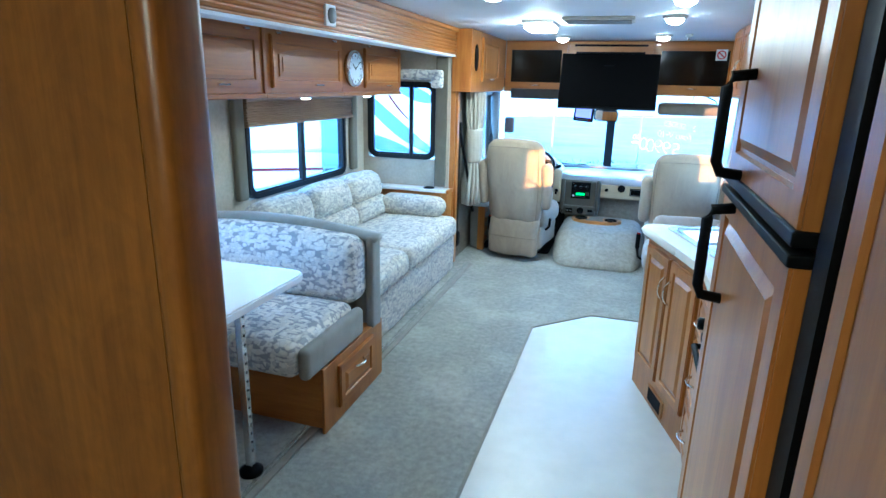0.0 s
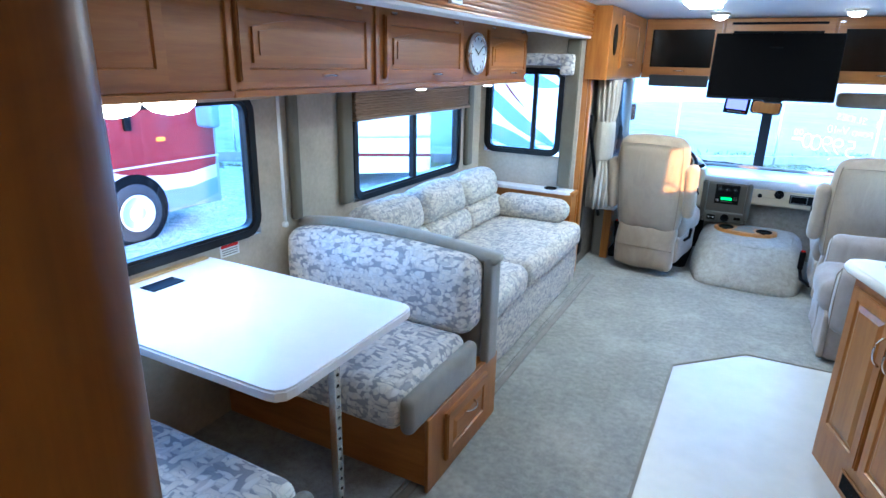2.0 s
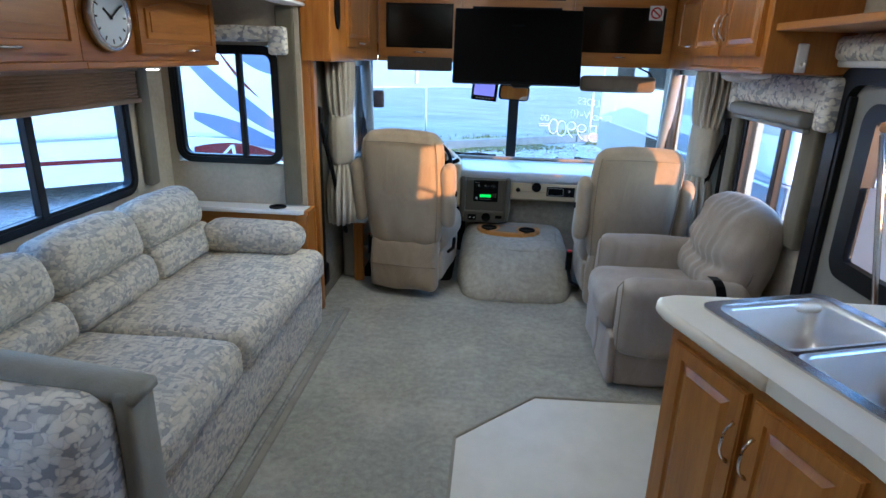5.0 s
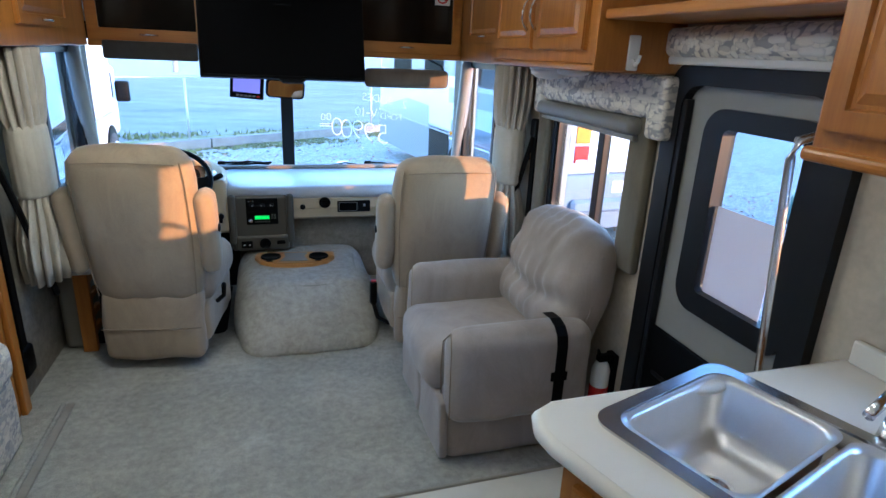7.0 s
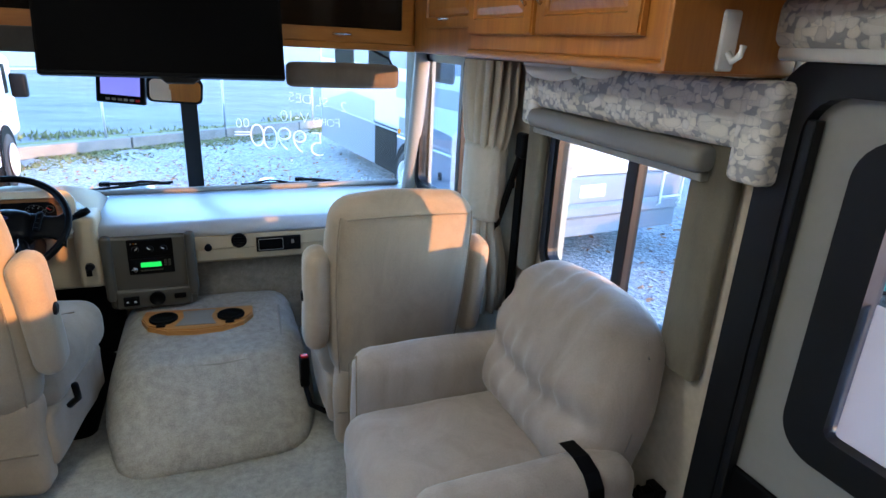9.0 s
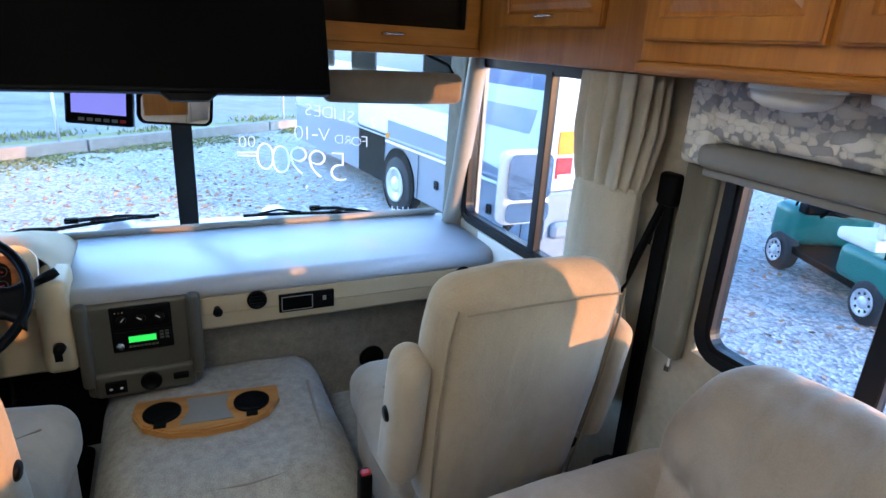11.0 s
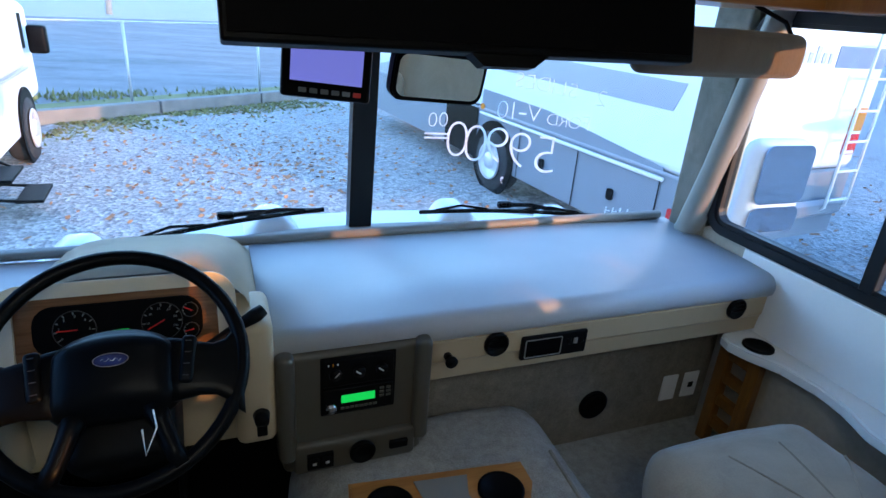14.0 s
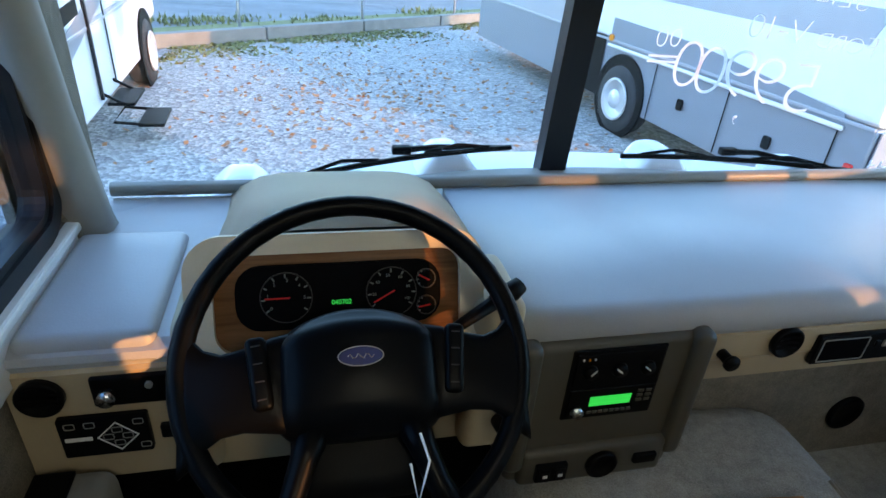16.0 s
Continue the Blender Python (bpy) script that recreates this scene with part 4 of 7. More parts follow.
valance(at_face(XR, 5.03, 1.492, "-x"), 0.97, 0.15, "-x", "leaf-patterned fabric valance over the recliner's window")
valance(at_face(XR, 4.14, 1.685, "-x"), 0.98, 0.09, "-x", "leaf-patterned fabric valance over the entry door")
valance(at_face(-1.34, SY1, 1.70, "-y"), 0.62, 0.075, "-y", "leaf-patterned fabric valance over the end window")
valance(at_face(XR, 3.09, 1.425, "-x"), 0.76, 0.035, "-x", "leaf-patterned fabric valance over the kitchen window")
roll = thing("roller_shade", "rolled grey shade in its case over the window", "shade", (XR - 0.07, 5.05, 1.37))
part("case", rbox(XR - 0.10, XR - 0.004, 4.66, 5.50, 1.345, 1.41, 0.025, n=3), grey_m, roll, smooth=True)
part("bottom_bar", box(XR - 0.07, XR - 0.015, 4.67, 5.49, 1.322, 1.344, 0.006), grey_m, roll)
part("cord", tube([(XR - 0.03, 5.50, 1.36), (XR - 0.03, 5.50, 0.73)], 0.0035), white_m, roll)
part("cord_knob", cyl(0.010, 0.016, pose(XR - 0.03, 5.50, 0.725)), chrome, roll)
solo("door_header_shade", rbox(XR - 0.06, XR - 0.004, 3.70, 4.60, 1.612, 1.642, 0.012, n=2), white_m, "rolled white shade over the entry door", "shade", smooth=True)


def curtain(x, y, s, label):
    """A gathered curtain with a cloth tie; s: side the folds stand out to."""
    c = thing("curtain", label, "curtain", (x, y, 0.5))

    def cloth(profile, n=144):
        bm = bmesh.new()
        rows = []
        for z, w, d, amp in profile:
            row = []
            for k in range(n):
                a = 2 * math.pi * k / n
                f = 1 + amp * (2 * abs(math.sin(a * 7 + 0.5 * math.sin(z * 5))) ** 0.8 - 1) + 0.3 * amp * math.sin(a * 5 + z * 4)
                row.append(bm.verts.new((x + s * d * f * math.cos(a), y + w * f * math.sin(a), z)))
            rows.append(row)
        for A, B in zip(rows, rows[1:]):
            for k in range(n):
                bm.faces.new((A[k], A[(k + 1) % n], B[(k + 1) % n], B[k]))
        bm.faces.new(rows[0][::-1])
        bm.faces.new(rows[-1])
        return bm

    part("cloth", cloth([(0.52, 0.14, 0.075, 0.24), (0.62, 0.15, 0.08, 0.26), (0.75, 0.145, 0.08, 0.26), (0.87, 0.12, 0.065, 0.2), (0.95, 0.105, 0.055, 0.06), (1.08, 0.115, 0.06, 0.05), (1.2, 0.12, 0.06, 0.06), (1.27, 0.125, 0.065, 0.2), (1.4, 0.135, 0.07, 0.28), (1.56, 0.135, 0.07, 0.28)]), curtain_m, c, smooth=True)
    part("tie", cloth([(0.92, 0.125, 0.068, 0.0), (0.94, 0.135, 0.078, 0.01), (1.08, 0.135, 0.08, 0.015), (1.21, 0.135, 0.076, 0.01), (1.235, 0.127, 0.07, 0.0)]), curtain_m, c, "plain cloth curtain tie", True)
    return c


curtain(XR - 0.10, 5.81, -1, "gathered beige curtain with a wide tie beside the passenger window")
curtain(XL + 0.10, 5.72, 1, "gathered beige curtain with a wide tie beside the driver window")


def seat_belt(x, y, s, label):
    b = thing("seat_belt", label, "seat belt", (x, y, 0.2))
    part("anchor", rbox(x - 0.02, x + 0.02, y - 0.035, y + 0.035, 1.20, 1.30, 0.015, n=2), black_m, b, smooth=True)
    part("strap", box(x - 0.006, x + 0.006, y - 0.025, y + 0.025, 0.28, 1.24), black_m, b)
    part("cross_strap", tube([(x, y, 1.24), (x + s * 0.05, y + 0.08, 0.9), (x + s * 0.1, y + 0.2, 0.45)], 0.014, 6), black_m, b)
    part("latch", box(x - 0.012, x + 0.012, y + 0.02, y + 0.05, 1.07, 1.14, 0.004), chrome, b, "metal belt tongue")
    part("reel_box", rbox(x - 0.07, x + 0.02, y - 0.06, y + 0.06, 0.14, 0.28, 0.02, n=2), black_m, b, smooth=True)
    return b


seat_belt(XR - 0.03, 5.62, -1, "black shoulder belt hanging on the wall by the passenger seat")
seat_belt(XL + 0.03, 5.45, 1, "black shoulder belt hanging on the wall by the driver seat")

# ---- dinette ----
table = thing("dinette_table", "white laminate dinette table on one slotted leg", "table", (-1.2, 2.08, SF))
pts = [(-1.742, 1.735), (-0.75, 1.735), (-0.72, 1.742), (-0.697, 1.765), (-0.69, 1.80), (-0.69, 2.36), (-0.697, 2.395), (-0.72, 2.42), (-0.75, 2.427), (-1.742, 2.427)]
part("top", prism(pts, 0.795, 0.832, 0.007), laminate, table)
part("hinge_rail", box(-1.747, -1.715, 1.76, 2.40, 0.833, 0.842, 0.003), plain("brass_rail", (0.5, 0.36, 0.16), 0.4, 0.6), table, "brass wall rail")
part("leg", box(-0.805, -0.775, 2.06, 2.09, SF + 0.03, 0.794, 0.003), steel, table, "slotted steel leg")
for i in range(16):
    part("slot", cyl(0.006, 0.032, pose(-0.79, 2.075, 0.14 + i * 0.04, 0, 90, 0), 8), black_m, table)
part("foot", lathe([(0.05, 0), (0.05, 0.015), (0.03, 0.03), (0.018, 0.04)], 20, pose(-0.79, 2.075, SF)), black_m, table, "black foot", True)
part("bracket", box(-0.83, -0.75, 2.0, 2.15, 0.785, 0.795), grey_m, table)
part("socket_plate", box(-1.66, -1.58, 2.03, 2.17, 0.832, 0.836, 0.002, 1), black_m, table, "black flush plate")
sticker = thing("warning_label", "small white and red warning label on the wall", "label", (SX, 2.55, 0.8))
part("sheet", box(SX + 0.001, SX + 0.003, 2.49, 2.60, 0.845, 0.862), white_m, sticker)
part("sheet", box(SX + 0.001, SX + 0.003, 2.49, 2.60, 0.80, 0.845), white_m, sticker)
part("red_bar", box(SX + 0.003, SX + 0.004, 2.495, 2.595, 0.842, 0.856), redlens, sticker)
for i in range(3):
    part("text_bar", box(SX + 0.003, SX + 0.004, 2.5, 2.59, 0.808 + i * 0.011, 0.813 + i * 0.011), grey_m, sticker)


def booth(y0, y1, back_y, face, label, front=True):
    """A dinette bench: oak box, leaf cushions, velour side panel and cap."""
    b = thing("dinette_bench", label, "bench", (-1.2, (y0 + y1) / 2, SF), group="dinette benches")
    s = 1 if face == "-y" else -1                      # side on which the back stands
    ym = (y0 + y1) / 2
    part("box", box(SX + 0.003, -0.665, min(y0, y1) + 0.05, max(y0, y1), SF, 0.345, 0.004), oak_x, b)
    part("end_panel", box(-0.664, -0.648, min(y0, y1) + 0.045, max(y0, y1), 0.005, 0.345, 0.004), oak, b)
    lo, hi = (min(y0, y1) - 0.11, back_y) if s > 0 else (back_y, max(y0, y1) + 0.11)
    part("seat_cushion", rbox(SX + 0.01, -0.70, lo, hi, 0.35, 0.525, 0.055, (0.0, 0.01, 0.02), 0.004, n=9), leaf, b, smooth=True)
    part("seat_side", rbox(-0.705, -0.645, lo + 0.02, hi + 0.0, 0.345, 0.50, 0.03, n=4), taupe, b, "taupe velour side", True)
    if s > 0:
        part("back_cushion", rbox(SX + 0.01, -0.685, back_y - 0.03, back_y + 0.16, 0.50, 0.85, 0.07, (0, 0.025, 0.03), 0.005, n=9), leaf, b, smooth=True)
        part("back_panel", box(SX + 0.01, -0.655, back_y + 0.12, back_y + 0.205, 0.34, 0.84, 0.02, 3), taupe, b)
        part("end_post", rbox(-0.685, -0.64, back_y + 0.095, back_y + 0.205, 0.33, 0.852, 0.015, n=4), taupe, b, "taupe velour end post", True)
        crown = []
        for i in range(15):
            u = i / 14
            crown.append((SX + 0.01 + u * (-0.63 - SX - 0.01), back_y + 0.150, 0.868 + 0.034 * math.sin(u ** 0.85 * math.pi) - 0.022 * u ** 3))
        cap = bmesh.new()
        loops = []
        for px, py, pz in crown:
            loops.append([cap.verts.new((px, py + dy, pz + dz)) for dy, dz in ((-0.052, -0.028), (-0.052, -0.008), (-0.042, 0.004), (0.0, 0.007), (0.042, 0.004), (0.052, -0.008), (0.052, -0.028))])
        for A, B in zip(loops, loops[1:]):
            for k in range(7):
                cap.faces.new((A[k], A[(k + 1) % 7], B[(k + 1) % 7], B[k]))
        cap.faces.new(loops[0][::-1])
        cap.faces.new(loops[-1])
        part("cap", cap, taupe, b, "taupe velour top cap", True)
    return b


bench = booth(2.41, 3.13, 2.90, "-y", "dinette bench in leaf-patterned cloth with an oak base and drawer")
dr = panel_door(bench, at_face(-0.648, 2.79, 0.19, "+x"), 0.40, 0.225, oak_y, name="drawer")
handle(dr, at_face(-0.628, 2.79, 0.235, "+x"), 0.10)
booth(0.99, 1.70, 1.1, "+y", "rear dinette bench with a leaf-patterned seat cushion")
strap = thing("webbing_strap", "black webbing strap lying on the rear bench", "strap", (-1.6, 1.6, 0.55))
part("strap", tube([(-1.70, 1.40, 0.56), (-1.62, 1.50, 0.565), (-1.55, 1.56, 0.56), (-1.47, 1.64, 0.556)], 0.022, 6), black_m, strap)
part("buckle", rbox(-1.52, -1.42, 1.60, 1.66, 0.545, 0.575, 0.01, n=2), black_m, strap, smooth=True)

# ---- sofa ----
sofa = thing("sofa", "three-seat sofa bed in leaf-patterned cloth", "sofa", (-1.25, 4.1, SF))
sy0, sy1 = 3.16, 5.05
part("base", rbox(SX + 0.08, -0.80, sy0, sy1 + 0.04, SF, 0.36, 0.03, wrinkle=0.006, n=10), leaf_small, sofa, smooth=True)
for i, (a, b) in enumerate(((sy0, 3.92), (3.925, sy1 + 0.03))):
    part("seat_cushion", rbox(-1.50, -0.775, a, b, 0.34, 0.525, 0.06, (0.02, 0.0, 0.022), 0.006, n=9, seed=i), leaf_small, sofa, smooth=True)
for i in range(3):
    a = sy0 + i * (sy1 - sy0 - 0.15) / 3 + 0.1
    b = a + (sy1 - sy0 - 0.15) / 3
    tilt = Matrix.Translation((-1.47, 0, 0.52)) @ Matrix.Rotation(radians(-14), 4, "Y") @ Matrix.Translation((1.47, 0, -0.52))
    part("lumbar_cushion", rbox(-1.58, -1.37, a, b, 0.50, 0.68, 0.06, (0.02, 0, 0), 0.006, n=7, m=tilt, seed=i + 3), leaf_small, sofa, smooth=True)
    part("back_cushion", rbox(-1.60, -1.385, a, b, 0.65, 0.90 + 0.006 * (i == 1), 0.085, (0.03, 0.0, 0.015), 0.008, n=8, m=tilt, seed=i + 7), leaf_small, sofa, smooth=True)
part("back_frame", box(SX + 0.02, -1.60, sy0, sy1, SF, 0.80, 0.03, 3), leaf_small, sofa)
part("arm_bolster", rbox(-1.44, -0.87, 4.85, 5.09, 0.515, 0.70, 0.088, (0.01, 0, 0), 0.006, n=7), leaf_small, sofa, smooth=True)
endt = thing("end_table", "narrow white-topped shelf with a cup holder beside the sofa", "shelf", (-1.3, 5.17, SF))
part("top", prism([(SX + 0.005, 5.10), (-0.93, 5.10), (-0.90, 5.12), (-0.895, 5.247), (SX + 0.005, 5.247)], 0.705, 0.73, 0.006), laminate, endt)
part("front_edge", box(-0.90, -0.872, 5.10, 5.25, 0.70, 0.733, 0.006), oak_y, endt)
part("side", box(-0.945, -0.885, 5.10, 5.247, SF, 0.704, 0.004), oak, endt)
part("back_panel", box(SX + 0.005, -0.946, 5.12, 5.245, SF, 0.704), oak_x, endt)
part("cup_holder", lathe([(0.05, 0), (0.05, 0.007), (0.04, 0.007), (0.036, 0.001), (0.01, 0.0008)], 24, pose(-1.08, 5.175, 0.7305)), black_m, endt, "black cup holder", True)

# ---- cab seats ----
stitch_m = plain("seat_piping", (0.21, 0.165, 0.115), 0.85)


def cab_seat(x, y, rz, label, tall=1.0):
    """A captain's chair, local: faces +y, back plane about y = 0."""
    c = thing("captains_chair", label, "chair", (x, y, 0), rz, True, "cab seats")
    lean = Matrix.Translation((0, 0, 0.45)) @ Matrix.Rotation(radians(9), 4, "X") @ Matrix.Translation((0, 0, -0.45))
    part("pedestal", box(-0.16, 0.16, 0.12, 0.5, 0.0, 0.26, 0.02), black_m, c)
    cushion = rbox(-0.275, 0.275, 0.03, 0.62, 0.30, 0.505, 0.075, (0.01, 0.03, 0.03), 0.004, n=18)
    for v in cushion.verts:
        if v.co.z > 0.42:                              # pleats radiating from the back of the cushion
            dx, dy = v.co.x, v.co.y - 0.16
            far = math.hypot(dx, dy)
            v.co.z -= 0.012 * max(0.0, math.cos(math.atan2(dx, dy) * 6)) ** 3 * min(1.0, far / 0.12) * max(0.0, 1 - far / 0.5)
    part("seat_cushion", cushion, suede, c, smooth=True)
    for deg in (-78, -48, -18, 14, 44, 74):
        pts = []
        for i in range(9):
            far = 0.02 + 0.30 * i / 8
            px, py = far * math.sin(radians(deg)), 0.20 + far * math.cos(radians(deg))
            if abs(px) < 0.225 and py < 0.53:
                pts.append((px, py, 0.5045 + 0.03 * (1 - (px / 0.275) ** 2) * (1 - ((py - 0.325) / 0.295) ** 2)))
        part("cushion_pleat", tube(pts, 0.0032, 5), stitch_m, c)
    part("seat_skirt", rbox(-0.26, 0.26, 0.0, 0.55, 0.12, 0.33, 0.03, wrinkle=0.010, n=8), suede, c, smooth=True)
    back = rbox(-0.265, 0.265, -0.085, 0.085, 0.36, 1.125, 0.075, (0.014, 0.024, 0.016), 0.006, n=16)
    for v in back.verts:
        low = max(0.0, (0.80 - v.co.z) / 0.44)
        up = max(0.0, (v.co.z - 0.95) / 0.18)
        v.co.x *= 1 - 0.10 * low ** 1.5 - 0.05 * up * up
        if v.co.y < 0:                                 # cloth gathered towards the foot of the back
            v.co.y -= 0.010 * low * math.sin(v.co.x * 38 + 4 * noise.noise(Vector((v.co.x * 3, v.co.z * 4, x * 9)))) * 0.5
    back.transform(lean)
    part("backrest", back, suede, c, smooth=True)
    part("back_skirt", rbox(-0.235, 0.235, -0.075, 0.06, 0.05, 0.42, 0.04, (0.005, 0.02, 0.0), 0.012, n=9), suede, c, smooth=True)
    seam = [lean @ Vector((0.215 * u / 6, -0.089 - 0.006 * (1 - (u / 6) ** 2), 1.078 + 0.008 * (1 - (u / 6) ** 2))) for u in range(-6, 7)]
    part("seam", tube(seam, 0.0028, 6), stitch_m, c)
    for s in (-1, 1):
        edge = [lean @ Vector((s * (0.245 * (1 - 0.10 * max(0.0, (0.80 - z) / 0.44) ** 1.5) - 0.02 * max(0.0, (z - 0.95) / 0.18) ** 2), -0.078, z)) for z in (0.42, 0.5, 0.6, 0.7, 0.8, 0.9, 1.0, 1.06, 1.085)]
        part("piping", tube(edge, 0.003, 6), stitch_m, c)
    low = [(0.235 * u / 5, -0.085 - 0.014 * (1 - (u / 5) ** 2), 0.235) for u in range(-5, 6)]
    part("seam", tube(low, 0.003, 6), stitch_m, c)
    for s in (-1, 1):
        ma = Matrix.Translation((s * 0.305, -0.055, 0.76)) @ Matrix.Rotation(radians(10), 4, "X")
        arm = part("armrest", rbox(-0.045, 0.045, -0.065, 0.065, -0.25, 0.17, 0.044, (0.004, 0.006, 0), 0.005, n=6, m=ma), suede, c, "folded-up suede armrest", True)
        part("pivot_cap", cyl(0.021, 0.012, ma @ pose(s * 0.047, 0, -0.02, 0, 90, 0), 20, bevel=0.003), black_m, arm, smooth=True)
        part("end_seam", tube([ma @ Vector((0.043 * math.cos(a * math.pi / 8), 0.060 * math.sin(a * math.pi / 8), 0.132)) for a in range(16)], 0.0026, 5, True), stitch_m, arm)
    part("belt_buckle", rbox(-0.345, -0.305, 0.18, 0.23, 0.20, 0.345, 0.012, n=2), black_m, c, smooth=True)
    part("buckle_button", box(-0.34, -0.31, 0.185, 0.21, 0.343, 0.353, 0.003, 1), redlens, c, "red release button")
    part("buckle_strap", tube([(-0.325, 0.20, 0.21), (-0.31, 0.14, 0.14), (-0.24, 0.12, 0.10)], 0.012, 6), black_m, c)
    c.scale = (1, 1, tall)
    part("lever", tube([(0.28, 0.1, 0.3), (0.32, 0.08, 0.34), (0.335, 0.03, 0.42)], 0.012), black_m, c, smooth=True)
    return c


cab_seat(-0.385, 5.70, -8.0, "beige suede captain's chair with folded armrests at the wheel", 1.03)
cab_seat(1.075, 5.61, -1.0, "beige suede passenger chair with folded armrests", 0.99)

# ---- recliner ----
rec = thing("recliner", "grey-beige suede recliner with a tufted back and skirted base", "armchair", (1.2, 4.95, 0))
part("base", rbox(0.845, 1.46, 4.60, 5.30, 0.01, 0.34, 0.04, wrinkle=0.008, n=8), suede_grey, rec, "skirted base", True)
part("seat_cushion", rbox(0.785, 1.42, 4.70, 5.205, 0.27, 0.475, 0.065, (0.015, 0.0, 0.025), 0.006, n=10), suede_grey, rec, smooth=True)
for ya, yb in ((4.60, 4.94), (4.955, 5.30)):
    part("skirt_flap", rbox(0.815, 0.85, ya, yb, 0.02, 0.29, 0.016, wrinkle=0.010, n=8), suede_grey, rec, smooth=True)
part("cushion_seam", tube([(0.783, 4.76 + 0.04 * i, 0.325 + 0.004 * math.sin(i)) for i in range(11)], 0.003, 5), stitch_m, rec)
for ya, yb, top in ((4.545, 4.70, 0.60), (5.20, 5.35, 0.635)):
    part("armrest", rbox(0.84, 1.45, ya, yb, 0.20, top, 0.065, (0.008, 0.008, 0.010), 0.006, n=9), suede_grey, rec, smooth=True)
    part("arm_seam", tube([(0.842, ya + 0.02, 0.24), (0.836, ya + 0.012, 0.40), (0.838, ya + 0.022, top - 0.07), (0.85, (ya + yb) / 2, top - 0.012), (0.838, yb - 0.022, top - 0.07), (0.836, yb - 0.012, 0.40), (0.842, yb - 0.02, 0.24)], 0.0028, 5), stitch_m, rec)
lean = Matrix.Translation((1.36, 0, 0.45)) @ Matrix.Rotation(radians(17), 4, "Y") @ Matrix.Translation((-1.36, 0, -0.45))
back = rbox(1.27, 1.50, 4.62, 5.31, 0.42, 0.965, 0.10, (0.04, 0.0, 0.025), 0.0, n=34)
for v in back.verts:
    u, w = (v.co.y - 4.965) / 0.345, (v.co.z - 0.42) / 0.545
    if w > 0.35:
        v.co.y = 4.965 + (v.co.y - 4.965) * (1 - 0.30 * ((w - 0.35) / 0.65) ** 2.2)
    if v.co.x < 1.38:
        line = 0.34 + 0.10 * u * u                     # tufted seam across the back
        v.co.x += 0.045 * math.exp(-((w - line) / 0.07) ** 2) * max(0.0, 1 - abs(u) ** 3)
        gather = max(0.0, 1 - abs(w - line) / 0.34) * (1 if w > line else 0.7)
        v.co.x += 0.012 * gather * math.sin(u * 26 + 3 * noise.noise(Vector((u * 3, w * 2, 1)))) * max(0.0, 1 - u * u)
        rim = max(0.0, (math.hypot(u * 0.95, max(0.0, w - 0.3) * 1.25) - 0.55) / 0.45)
        v.co.x += 0.010 * min(1.0, rim) * math.sin(math.atan2(w - 0.3, u + 1e-6) * 17)
    v.co += noise.noise_vector(v.co * 8) * 0.006
back.transform(lean)
part("backrest", back, suede_grey, rec, "tufted back cushion", True)
strap_line = [(4.533, 0.08), (4.531, 0.30), (4.532, 0.53), (4.543, 0.575), (4.572, 0.604), (4.62, 0.618), (4.69, 0.612)]
strap_bm = bmesh.new()
strap_rows = [[strap_bm.verts.new((px, py - o, pz + o * 0.6)) for px, o in ((1.265, 0), (1.31, 0), (1.31, 0.005), (1.265, 0.005))] for py, pz in strap_line]
for A, B in zip(strap_rows, strap_rows[1:]):
    for k in range(4):
        strap_bm.faces.new((A[k], A[(k + 1) % 4], B[(k + 1) % 4], B[k]))
part("strap", strap_bm, black_m, rec, "black webbing strap")
part("strap_buckle", box(1.252, 1.323, 4.528, 4.537, 0.38, 0.42, 0.003), black_m, rec)

# ---- entry door ----
door = thing("door_1", "grey entry door in a black frame with a tall window", "door", (XR, 4.2, -0.4), kind="structure")
dm = at_face(XR, 4.165, 0.0, "-x")
part("door_frame", ring([(u, v + 0.595) for u, v in rounded(0.762, 2.07, 0.12, 7)], [(u, v + 0.585) for u, v in rounded(0.60, 1.93, 0.08, 7)], -0.06, 0.035, dm @ UPRIGHT), black_alu, door)
part("leaf", ring([(u, v + 0.585) for u, v in rounded(0.60, 1.93, 0.08, 7)], [(u + 0.055, v + 1.135) for u, v in rounded(0.41, 0.63, 0.03, 7)], -0.03, 0.0, dm @ UPRIGHT), grey_m, door)
m2 = at_face(XR, 4.11, 1.135, "-x")
part("window_frame", ring(rounded(0.485, 0.70, 0.085, 7), [(u + 0.007, v + 0.008) for u, v in rounded(0.315, 0.558, 0.022, 7)], -0.034, 0.018, m2 @ UPRIGHT), black_alu, door)
part("pane", box(-0.19, 0.19, 0.02, 0.026, -0.30, 0.30, m=m2), glass_tint, door, shadow=False)
part("lower_panel", box(-0.296, 0.296, -0.014, 0.0, -0.34, 0.648, 0.008, m=dm), black_m, door, "black lower panel")
for i in range(4):
    part("panel_ridge", box(-0.23, 0.23, -0.022, -0.014, 0.05 + i * 0.135, 0.068 + i * 0.135, 0.004, m=dm), black_alu, door)
solo("paper_sign", box(-0.128, 0.128, 0.014, 0.0155, -0.275, 0.035, m=m2 @ pose(-0.015, 0, 0)), paper_m, "blank sheet of pale paper taped to the entry door window", "paper")
part("latch", box(0.06, 0.20, -0.035, -0.012, 0.47, 0.56, 0.01, m=dm), black_m, door)
part("screen_edge", box(-0.30, -0.275, -0.03, 0.0, -0.3, 1.5, 0.004, m=dm), black_alu, door)
solo("trim_door_jamb", box(XR - 0.012, XR - 0.002, 4.556, 4.585, 0.0, 1.62), wall_m, "pale strip beside the entry door", kind="structure")
grab = thing("grab_bar", "slanting pale metal grab bar beside the entry", "grab bar", (1.5, 3.8, 0.75))
